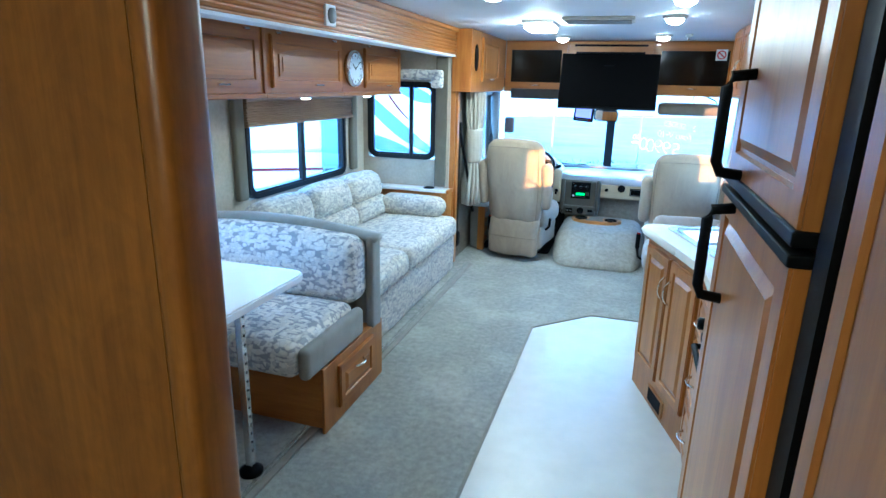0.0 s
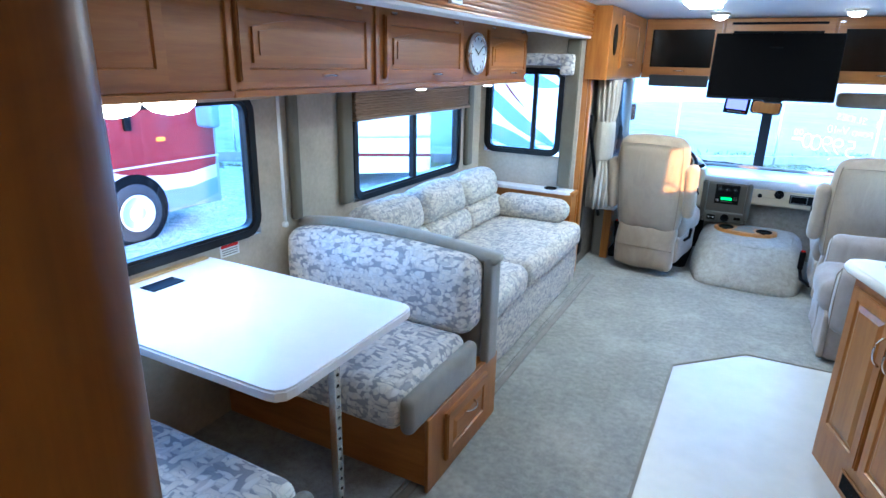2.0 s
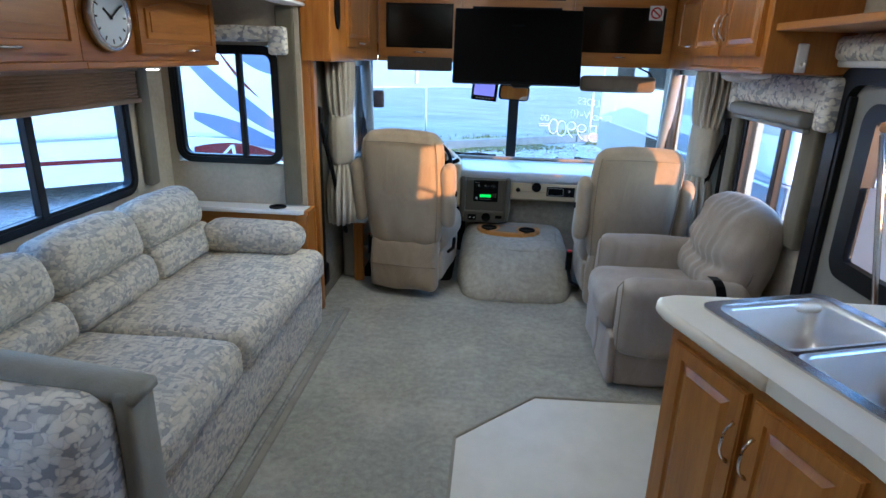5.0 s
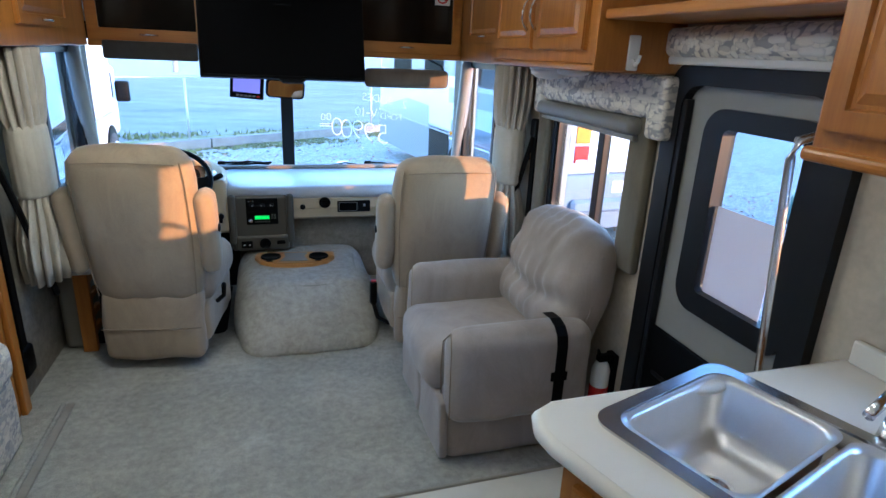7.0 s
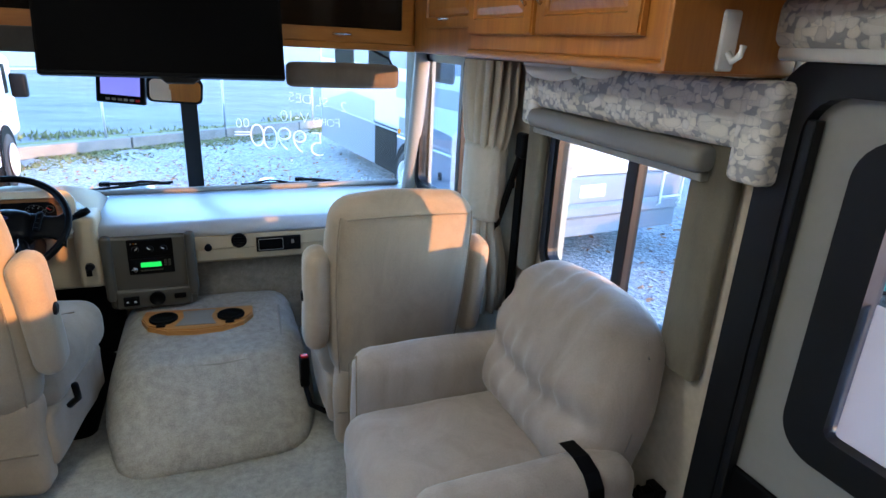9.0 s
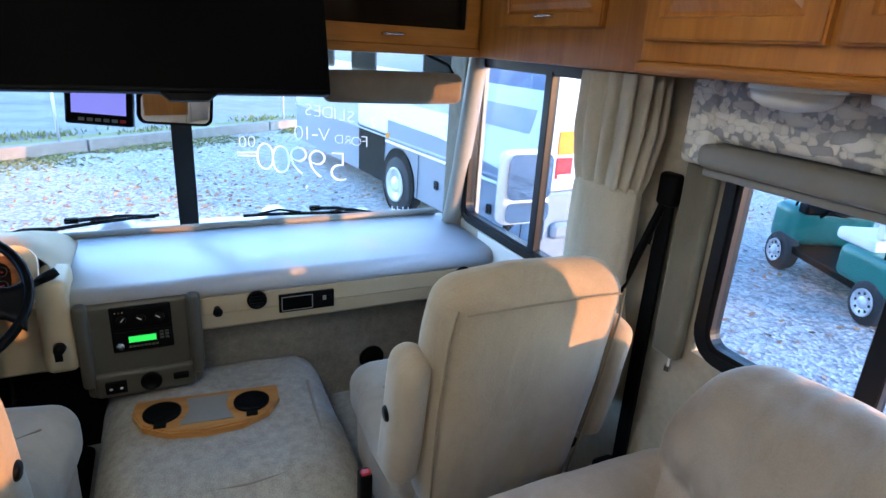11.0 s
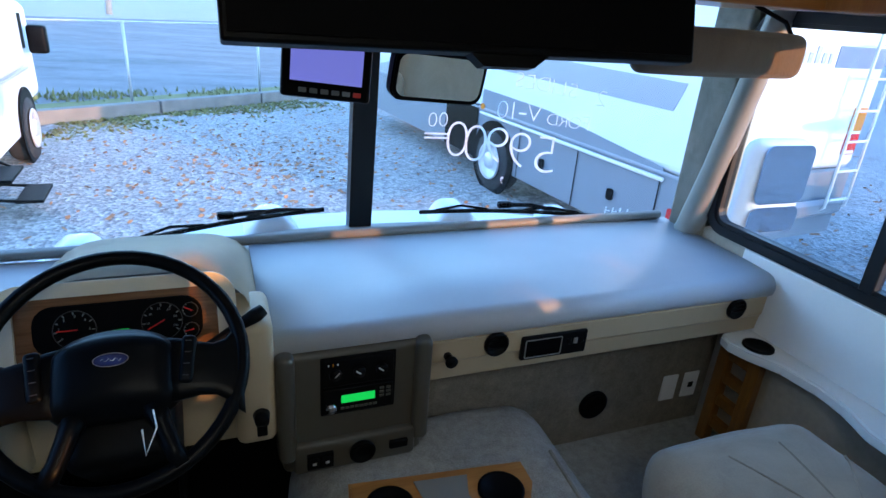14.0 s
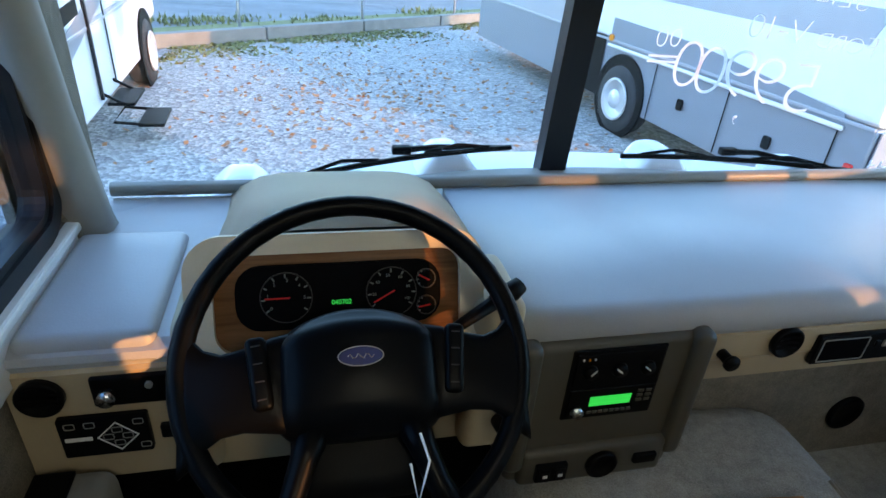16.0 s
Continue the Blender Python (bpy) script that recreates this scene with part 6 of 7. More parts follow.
# steering wheel
wheel = thing("steering_wheel", "black steering wheel with a padded hub and button clusters", "steering wheel", (-0.385, 6.4, 0.6))
MW = pose(-0.372, 6.415, 0.815, -48, 0, 0) @ Matrix.Scale(1.15, 4)                          # local -y faces the driver, z up the wheel
rim_pts = [MW @ Vector((0.202 * math.cos(2 * math.pi * i / 48), 0, 0.202 * math.sin(2 * math.pi * i / 48))) for i in range(48)]
part("rim", tube(rim_pts, 0.0155, 12, True), wheel_m, wheel, smooth=True)
hubbm = rbox(-0.102, 0.102, -0.028, 0.04, -0.088, 0.062, 0.034, (0.004, 0.014, 0.004), n=12)
for v in hubbm.verts:
    if v.co.z > 0:
        v.co.z -= 0.030 * abs(v.co.x / 0.1) ** 2.2 * v.co.z / 0.06
    v.co.x *= 1 + 0.5 * (0.0 - v.co.z) * (v.co.z > 0) - 0.6 * max(0.0, -v.co.z - 0.03)
hubbm.transform(MW)
part("hub", hubbm, wheel_m, wheel, smooth=True)


def bar_between(stations, side, n=18):
    """A rounded spoke through sections (across, upper, lower, depth, half thickness)."""
    bm = bmesh.new()
    rows = []
    for u, up, lo, y, d in stations:
        row = []
        for k in range(n):
            a = 2 * math.pi * k / n
            ca, sa_ = math.cos(a), math.sin(a)
            row.append(bm.verts.new(MW @ Vector((side * u, y + d * math.copysign(abs(ca) ** 0.75, ca), (up + lo) / 2 + (up - lo) / 2 * math.copysign(abs(sa_) ** 0.6, sa_)))))
        rows.append(row)
    for A, B in zip(rows, rows[1:]):
        for k in range(n):
            bm.faces.new((A[k], A[(k + 1) % n], B[(k + 1) % n], B[k]))
    bm.faces.new(rows[0][::-1])
    bm.faces.new(rows[-1])
    return bm


for s in (-1, 1):
    part("spoke", bar_between([(0.07, 0.040, -0.078, -0.006, 0.016), (0.10, 0.034, -0.074, -0.008, 0.015), (0.13, 0.024, -0.070, -0.008, 0.014), (0.155, 0.019, -0.073, -0.006, 0.013), (0.175, 0.026, -0.086, -0.003, 0.012), (0.19, 0.042, -0.104, 0.0, 0.012), (0.200, 0.058, -0.112, 0.0, 0.010)], s), wheel_m, wheel, smooth=True)
    part("lower_spoke", tube([MW @ Vector((s * 0.055, -0.002, -0.070)), MW @ Vector((s * 0.068, 0.0, -0.105)), MW @ Vector((s * 0.082, 0.0, -0.145)), MW @ Vector((s * 0.098, 0.0, -0.178))], [0.026, 0.019, 0.017, 0.02], 10), wheel_m, wheel, smooth=True)
    bt = part("button_pod", rbox(-0.012, 0.012, -0.012, 0.008, -0.046, 0.038, 0.008, n=3, m=MW @ pose(s * 0.113, -0.016, -0.004, 0, s * 7, 0)), wheel_m, wheel, smooth=True)
    for i in range(4):
        part("button_mark", box(-0.005, 0.005, -0.0128, -0.0120, -0.034 + i * 0.02, -0.0325 + i * 0.02, m=MW @ pose(s * 0.113, -0.016, -0.004, 0, s * 7, 0)), mark_m, bt)
part("badge", prism([(0.025 * math.cos(a * math.pi / 14), 0.0105 * math.sin(a * math.pi / 14)) for a in range(28)], 0.0, 0.004, 0.001, MW @ pose(0, -0.040, 0.0) @ UPRIGHT), plain("blue_badge", (0.012, 0.02, 0.10), 0.3), wheel, "plain blue oval badge with silver rim")
part("badge_rim", ring([(0.0262 * math.cos(a * math.pi / 14), 0.0116 * math.sin(a * math.pi / 14)) for a in range(28)], [(0.025 * math.cos(a * math.pi / 14), 0.0105 * math.sin(a * math.pi / 14)) for a in range(28)], 0.0, 0.0045, MW @ pose(0, -0.040, 0.0) @ UPRIGHT), chrome, wheel)
part("badge_mark", tube([MW @ pose(0, -0.044, 0) @ Vector((-0.015 + 0.003 * i, 0, 0.003 * math.sin(i * 1.9))) for i in range(11)], 0.0009, 5), chrome, wheel)
part("column", tube([MW @ Vector((0, 0.03, 0)), MW @ Vector((0, 0.16, 0)), MW @ Vector((0, 0.30, -0.02))], [0.055, 0.06, 0.07], 14), black_m, wheel, smooth=True)
part("column_shroud", rbox(-0.085, 0.085, 0.03, 0.22, -0.16, 0.05, 0.03, n=4, m=MW), black_m, wheel, smooth=True)
lev = thing("shift_lever", "black column lever with a ribbed end", "lever", (-0.2, 6.5, 0.7))
part("arm", tube([MW @ Vector((0.05, 0.10, 0.0)), MW @ Vector((0.13, 0.10, 0.04)), MW @ Vector((0.215, 0.09, 0.085))], [0.008, 0.009, 0.013], 10), black_m, lev, smooth=True)
part("grip", tube([MW @ Vector((0.205, 0.09, 0.08)), MW @ Vector((0.235, 0.088, 0.095)), MW @ Vector((0.25, 0.087, 0.105))], [0.014, 0.018, 0.015], 10), black_m, lev, smooth=True)
keyt = thing("key_tag", "white looped tag cord hanging by the wheel", "tag", (-0.25, 6.4, 0.6))
part("cord", tube([MW @ Vector((0.06, -0.04, -0.09)), MW @ Vector((0.066, -0.05, -0.12)), MW @ Vector((0.05, -0.05, -0.16)), MW @ Vector((0.045, -0.05, -0.12))], 0.0018, 6), white_m, keyt)
lsw = thing("headlight_switch", "black headlight switch panel in the beige fascia", "switch", (-0.73, 6.59, 0.63))
part("plate", box(-0.79, -0.66, 6.588, 6.602, 0.615, 0.675, 0.005), black_m, lsw)
part("knob", cyl(0.014, 0.02, pose(-0.765, 6.58, 0.642, 90, 0, 0), 16), steel, lsw, smooth=True)
part("knob", cyl(0.006, 0.006, pose(-0.70, 6.585, 0.658, 90, 0, 0), 10), grey_m, lsw)
lpan = thing("leveling_panel", "black levelling keypad with white outlines", "control panel", (-0.79, 6.59, 0.54))
part("plate", box(-0.855, -0.715, 6.586, 6.602, 0.507, 0.594, 0.004), black_m, lpan)
part("diamond", ring([(0.033 * math.cos(a * math.pi / 2), 0.033 * math.sin(a * math.pi / 2)) for a in range(4)], [(0.030 * math.cos(a * math.pi / 2), 0.030 * math.sin(a * math.pi / 2)) for a in range(4)], 0, 0.001, pose(-0.765, 6.586, 0.550) @ UPRIGHT), white_m, lpan)
for dx, dz in ((-0.015, 0), (0.015, 0), (0, 0.015), (0, -0.015), (-0.07, 0.03), (-0.04, 0.03), (0.035, 0.03), (0.04, -0.025)):
    part("key", ring(rounded(0.017, 0.013, 0.003, 2), rounded(0.0145, 0.0105, 0.002, 2), 0, 0.0012, pose(-0.765 + dx, 6.586, 0.550 + dz) @ UPRIGHT), grey_m, lpan)
part("label_bar", box(-0.847, -0.805, 6.585, 6.586, 0.546, 0.554), white_m, lpan)
psw = thing("mirror_switch", "small black switch beside the keypad", "switch", (-0.69, 6.59, 0.52))
part("plate", box(-0.70, -0.665, 6.588, 6.604, 0.53, 0.56, 0.004), black_m, psw)
ig = thing("ignition_switch", "black ignition lock beside the steering column", "ignition", (-0.11, 6.5, 0.58))
part("lock", cyl(0.02, 0.03, pose(-0.105, 6.50, 0.565, 90, 0, 0), 18, 0.016), black_m, ig, smooth=True)
part("tag", box(-0.118, -0.094, 6.478, 6.484, 0.53, 0.56, 0.002, 1), black_m, ig)
ped = thing("pedal", "black brake pedal under the dash", "pedal", (-0.3, 6.6, 0.1))
part("pad", box(-0.36, -0.26, 6.60, 6.62, 0.10, 0.18, 0.006), black_m, ped)
part("arm", tube([(-0.31, 6.61, 0.15), (-0.31, 6.7, 0.3), (-0.31, 6.75, 0.45)], 0.012), black_m, ped)
# black panel before the carpeted firewall, in place of under-dash shade
structure("wall_pedal_shade", box(XL + 0.002, -0.02, 6.74, 6.768, 0.0, 0.5), black_m, "black panel standing in for shade on the firewall behind the pedals")
# added black sheet: the footwell's deep shade laid on the carpet
solo("footwell_shade", prism([(-0.47 + px, 6.36 + py) for px, py in rounded(0.78, 0.74, 0.05)], 0.001, 0.012, 0.003), black_m, "black sheet standing in for the deep shade under the pedals", "mat")
armr = thing("side_console", "beige armrest box with black window switches beside the driver", "console", (-0.8, 6.2, 0.4))
part("box", rbox(XL + 0.022, -0.77, 5.95, 6.575, 0.0, 0.50, 0.03, n=4), grey_m, armr, smooth=True)
part("switch_plate", box(-0.895, -0.832, 6.33, 6.56, 0.499, 0.508, 0.003), black_m, armr)
for yy in (6.40, 6.48):
    part("rocker", box(-0.882, -0.846, yy - 0.025, yy + 0.025, 0.508, 0.514, 0.003), black_m, armr)

lwp = thing("wall_panel", "pale moulded panel under the driver's window", "wall panel", (XL, 6.3, 0.5))
part("panel", box(XL + 0.002, XL + 0.02, 5.9, 6.98, 0.66, 0.768, 0.004), white_m, lwp)
part("lip", box(XL + 0.002, XL + 0.03, 5.9, 6.98, 0.748, 0.770, 0.006), white_m, lwp)

# engine cover
dog = thing("engine_cover", "carpeted engine cover hump between the cab seats", "engine cover", (0.4, 6.2, 0))
db = rbox(-0.05, 0.83, 5.64, 6.80, -0.06, 0.285, 0.13, (0.0, 0.05, 0.01), 0.006, n=14)
for v in db.verts:
    k = max(0.0, min(1.0, v.co.z / 0.275))
    v.co.x = 0.39 + (v.co.x - 0.39) * (1.0 - 0.07 * k - 0.22 * max(0.0, (6.1 - v.co.y) / 0.5) ** 2)
    v.co.y += 0.26 * k * max(0, (6.2 - v.co.y)) / 0.46
part("hump", db, carpet("beige_engine_carpet", (0.33, 0.315, 0.275), (0.47, 0.45, 0.40)), dog, smooth=True)
seamp = [(0.42 + 0.30 * x * (1 - 0.12 * (1 - y)), 5.98 + 0.5 * y, 0.283 - 0.016 * (1 - y) ** 6) for x, y in ((-1, 1), (-1, 0.5), (-1, 0.15), (-0.85, 0.03), (0, 0), (0.85, 0.03), (1, 0.15), (1, 0.5), (1, 1))]
part("seam", tube(seamp, 0.006, 6), taupe, dog)
tray = thing("cup_tray", "varnished oak cup holder tray on the engine cover", "tray", (0.36, 6.42, 0.285))
tw = [(-0.245, 0.10), (0.245, 0.10), (0.25, 0.02), (0.21, -0.06), (0.12, -0.115), (0, -0.13), (-0.12, -0.115), (-0.21, -0.06), (-0.25, 0.02)]
mt = pose(0.335, 6.36, 0.288, 0, 0, -6)
part("board", prism(tw, 0.0, 0.035, 0.006, mt), tray_wood, tray)
for x in (-0.15, 0.15):
    part("cup_holder", lathe([(0.063, 0), (0.063, 0.008), (0.055, 0.009), (0.05, 0.002), (0.01, 0.001)], 28, mt @ pose(x, -0.0, 0.0355)), black_m, tray, "black cup holder", True)
    part("cup_cutout", box(x - 0.02, x + 0.02, -0.09, -0.04, 0.036, 0.041, 0.004, m=mt), black_m, tray)
part("insert", prism([(-0.075, 0.07), (0.075, 0.07), (0.06, 0.0), (0.09, -0.085), (-0.09, -0.085), (-0.06, 0.0)], 0.0352, 0.039, 0.001, mt), grey_m, tray, "grey rubber insert")

# passenger footwell
port = thing("firewall_port", "round black outlet in the carpeted firewall", "vent", (1.09, 6.76, 0.16))
part("rim", lathe([(0.06, 0), (0.06, 0.01), (0.05, 0.014), (0.045, 0.004), (0.004, 0.004)], 28, pose(1.09, 6.77, 0.165, 90, 0, 0)), black_m, port, smooth=True)
for x, lab in ((1.44, "white blank cover plate"), (1.545, "white wall socket plate")):
    o = thing("wall_socket", lab + " on the firewall", "socket", (x, 6.765, 0.18))
    part("plate", box(x - 0.036, x + 0.036, 6.762, 6.769, 0.12, 0.235, 0.003), white_m, o)
    if x > 1.5:
        part("jack", box(x - 0.012, x + 0.012, 6.759, 6.762, 0.165, 0.19, 0.002, 1), black_m, o)


def side_ledge(x, s, label):
    """A moulded white armrest ledge with a cup holder on a slatted oak bracket; s: towards the aisle."""
    g = thing("side_ledge", label, "shelf", (x, 6.3, 0.0), group="side ledges")
    def o(d, y):
        return (x + s * d, y)
    pts = [o(0.002, 6.665), o(0.12, 6.65), o(0.158, 6.625), o(0.168, 6.585), o(0.15, 6.52), o(0.10, 6.42), o(0.085, 6.30), o(0.10, 6.20), o(0.14, 6.10), o(0.14, 5.9), o(0.002, 5.88)]
    part("top", prism(pts if s > 0 else pts[::-1], 0.455, 0.495, 0.008), white_m, g)
    part("cup_holder", lathe([(0.052, 0), (0.052, 0.006), (0.044, 0.007), (0.04, 0.001), (0.01, 0.001)], 24, pose(x + s * 0.09, 6.53, 0.4955)), black_m, g, "black cup holder", True)
    part("wall_panel", box(min(x + s * 0.002, x + s * 0.02), max(x + s * 0.002, x + s * 0.02), 5.9, 6.75, 0.496, 0.768, 0.004), white_m, g, "pale moulded wall panel")
    # bracket takes the darker panel wood to put the ledge's shade into its colour
    for dy in (0.0, 0.13):
        part("bracket_post", box(min(x + s * 0.05, x + s * 0.09), max(x + s * 0.05, x + s * 0.09), 6.50 + dy, 6.545 + dy, 0.0, 0.454, 0.005), panel_wood, g)
    for i in range(4):
        part("bracket_slat", box(min(x + s * 0.055, x + s * 0.085), max(x + s * 0.055, x + s * 0.085), 6.545, 6.63, 0.08 + i * 0.1, 0.12 + i * 0.1, 0.004), panel_wood, g)
    return g


side_ledge(XR, -1, "white moulded ledge with a cup holder on a slatted oak bracket darkened for shade")
lg = thing("side_ledge", "pale ledge on a slatted oak post behind the driver", "shelf", (XL, 5.95, 0), group="side ledges")
part("top", box(XL + 0.002, -0.70, 5.86, 6.15, 0.455, 0.495, 0.01), white_m, lg)
part("bracket_post", box(-0.80, -0.73, 5.90, 5.94, 0.0, 0.454, 0.005), oak, lg)
for i in range(4):
    part("bracket_slat", box(-0.79, -0.75, 5.94, 6.12, 0.06 + i * 0.1, 0.10 + i * 0.1, 0.004), oak, lg)


# ---- outside ----
GZ = -0.9
structure("ground", box(-400, 400, -400, 400, GZ - 0.3, GZ), gravel_m, "grey gravel yard with scattered leaves")
K0, K1 = Vector((-3.05, 17.15, 0)), Vector((3.85, 21.6, 0))
kd = (K1 - K0).normalized()
kang = math.degrees(math.atan2(kd.y, kd.x))
MK = pose(K0.x, K0.y, GZ, 0, 0, kang)                    # x along the kerb, y away from the coach
structure("road", box(-120, 120, 1.6, 30, 0.002, 0.02, m=MK), asphalt, "worn blue-grey asphalt beyond the kerb")
structure("verge", box(-120, 120, 0.18, 1.6, 0.0, 0.05, m=MK), grass_m, "thin grass strip behind the kerb")
tuft = bmesh.new()
rng = random.Random(9)
for _ in range(9000):
    u, w = rng.uniform(-14, 16), -0.12 - abs(rng.gauss(0, 0.55))
    if noise.noise(Vector((u * 0.7, w * 1.5, 3))) < -0.12:
        continue
    c = MK @ Vector((u, w, 0.0))
    a = rng.uniform(0, 6.28)
    hgt, wd = rng.uniform(0.02, 0.06), rng.uniform(0.02, 0.05)
    d = Vector((math.cos(a) * wd, math.sin(a) * wd, 0))
    tuft.faces.new([tuft.verts.new(p) for p in (c - d, c + d, c + Vector((rng.gauss(0, 0.06), rng.gauss(0, 0.06), hgt)))])
for cu, cw, n_ in ((1.5, 2.2, 130), (2.4, 2.0, 90), (-2.6, 1.4, 120), (4.5, 1.3, 120), (-7.0, 1.2, 120), (8.0, 1.5, 140)):
    for _ in range(n_):
        c = MK @ Vector((cu + rng.gauss(0, 0.55), cw + rng.gauss(0, 0.3), 0.03))
        a = rng.uniform(0, 6.28)
        d = Vector((math.cos(a) * 0.03, math.sin(a) * 0.03, 0))
        tuft.faces.new([tuft.verts.new(p) for p in (c - d, c + d, c + Vector((rng.gauss(0, 0.04), rng.gauss(0, 0.04), rng.uniform(0.06, 0.16))))])
solo("grass_tufts", tuft, grass_m, "sparse dry grass tufts along the kerb", "grass", kind="stuff")
kerb = thing("kerb_timbers", "low kerb of weathered timbers along the yard", "kerb", K0)
for i in range(14):
    part("timber", box(-14.6 + i * 2.4, -12.24 + i * 2.4, -0.1, 0.12, 0.0, 0.24, 0.015, m=MK), kerb_m, kerb)
fence = thing("wire_fence", "thin galvanised wire fence along the kerb", "fence", K0)
fence_m = plain("galvanised_wire", (0.45, 0.47, 0.5), 0.5, 0.6)
for i in range(9):
    part("post", cyl(0.03, 1.7, MK @ pose(-10.2 + i * 3.0, 0.25, 0.85), 8), fence_m, fence, smooth=True)
part("top_rail", tube([MK @ Vector((-11, 0.25, 1.68)), MK @ Vector((14, 0.25, 1.68))], 0.02, 6), fence_m, fence)


def tree(x, y, h, seed):
    rng = random.Random(seed)
    t = thing("tree", "bare-limbed roadside tree with thin autumn leaves", "tree", (x, y, GZ), group="roadside trees")
    trunk = [tube([(x, y, GZ), (x + 0.1, y, GZ + h * 0.3), (x - 0.1, y + 0.1, GZ + h * 0.6), (x, y, GZ + h * 0.95)], [0.22, 0.17, 0.11, 0.03], 8)]
    tips = []
    for i in range(14):
        z = GZ + h * (0.3 + 0.045 * i)
        a = rng.uniform(0, 6.28)
        ln = h * (0.34 - 0.014 * i)
        p = Vector((x, y, z))
        q = p + Vector((math.cos(a) * ln * 0.5, math.sin(a) * ln * 0.5, ln * 0.3))
        r = p + Vector((math.cos(a + 0.2) * ln, math.sin(a + 0.2) * ln, ln * 0.7))
        trunk.append(tube([p, q, r], [0.07, 0.04, 0.012], 5))
        tips += [q, r, (q + r) / 2]
    part("trunk", merge(*trunk), kerb_m, t)
    lv = bmesh.new()
    for p in tips:
        for _ in range(26):
            c = p + Vector((rng.gauss(0, 0.45), rng.gauss(0, 0.45), rng.gauss(0, 0.4)))
            u = Vector((rng.uniform(-1, 1), rng.uniform(-1, 1), rng.uniform(-1, 1))).normalized() * 0.13
            w = u.orthogonal().normalized() * 0.08
            lv.faces.new([lv.verts.new(c + d) for d in (u, w, -u, -w)])
    part("crown", lv, grass_m if seed % 2 else leaf_litter, t)
    return t


for i in range(10):
    p = MK @ Vector((-45 + i * 11 + 3 * math.sin(i * 5), 33 + 3 * math.cos(i * 3), 0))
    tree(p.x, p.y, 7 + (i * 37 % 5), i)


def wheel_parts(parent, m, r=0.42, w=0.26):
    """A road wheel; m: hub centre, local z along the axle outwards."""
    ty = part("wheel", lathe([(r * 0.6, -w / 2), (r * 0.93, -w / 2), (r, -w * 0.35), (r, w * 0.35), (r * 0.93, w / 2), (r * 0.62, w / 2)], 32, m), tyre_m, parent, "black road wheel", True)
    part("rim", lathe([(r * 0.62, w * 0.40), (r * 0.60, w * 0.5), (r * 0.52, w * 0.36), (r * 0.3, w * 0.34), (r * 0.24, w * 0.5), (r * 0.05, w * 0.52)], 28, m @ pose(0, 0, w * 0.17)), alloy, ty, "silver painted rim", True)
    for i in range(8):
        a = math.pi / 4 * i
        part("rim_hole", cyl(r * 0.07, 0.02, m @ pose(r * 0.42 * math.cos(a), r * 0.42 * math.sin(a), w * 0.53), 10), tyre_m, ty)


def coach(name, label, m, length, h=2.9, low=0.35, width=2.5, lower=None, wheels=(), group=""):
    """A parked motorhome. Local: x along its length from the rear, y from 0 (visible side) inwards, z from the ground."""
    c = thing(name, label, "motorhome", m.translation, group="parked motorhomes")
    part("body", box(0, length, 0.0, width, low + 0.75, h, 0.09, 3, m), gelcoat, c)
    part("lower_body", box(0.02, length - 0.02, 0.012, width - 0.012, low, low + 0.752, 0.02, 2, m), lower or gelgrey, c)
    part("roof_cap", box(0.3, length - 0.3, 0.3, width - 0.3, h - 0.02, h + 0.05, 0.02, m=m), gelcoat, c)
    part("belt_rail", box(0.03, length - 0.03, -0.012, 0.012, low + 0.735, low + 0.765, 0.005, m=m), gelstripe, c)
    for wx in wheels:
        part("wheel_arch", cyl(0.52, 0.03, m @ pose(wx, 0.0, 0.46, 90, 0, 0), 28), black_m, c)
        wheel_parts(c, m @ pose(wx, 0.10, 0.43, 90, 0, 0), 0.43)
    return c


def side_patch(c, m, pts, mat, name="stripe", out=0.006):
    """A painted panel on the visible side: outline in (along, up)."""
    return part(name, prism(pts, 0.0, out, 0, m @ UPRIGHT), mat, c)


def side_window_patch(c, m, x0, x1, z0, z1):
    w = part("window", prism([(x + (x0 + x1) / 2, z + (z0 + z1) / 2) for x, z in rounded(x1 - x0, z1 - z0, 0.08, 4)], 0.0, 0.012, 0.003, m @ UPRIGHT), black_alu, c)
    part("pane", prism([(x + (x0 + x1) / 2, z + (z0 + z1) / 2) for x, z in rounded(x1 - x0 - 0.07, z1 - z0 - 0.07, 0.05, 4)], 0.0122, 0.016, 0, m @ UPRIGHT), screen_m, w)
    return w


def swoosh(x0, x1, z0, z1, thick, sag, n=16):
    """A curved tapering band outline."""
    up, dn = [], []
    for i in range(n + 1):
        u = i / n
        x, z = x0 + (x1 - x0) * u, z0 + (z1 - z0) * u + sag * math.sin(math.pi * u)
        t = thick * (0.12 + 0.88 * math.sin(math.pi * min(1, u * 0.9 + 0.1)))
        up.append((x, z + t / 2))
        dn.append((x, z - t / 2))
    return dn + up[::-1]


# coach parked across the yard on the entry side, tail towards the camera
MB = pose(3.80, 9.28, GZ, 0, 0, 96.0) @ Matrix.Diagonal((1, -1, 1, 1))     # x from tail to nose, y inwards
bo = coach("parked_motorhome", "white motorhome with slate stripes and grey skirt parked in the yard", MB, 8.4, 3.0, 0.34, 2.5, gelgrey, (3.35,))


def b_patch(pts, mat, name="stripe", out=0.006):
    return part(name, prism(pts, 0.0, out, 0, MB @ UPRIGHT), mat, bo)


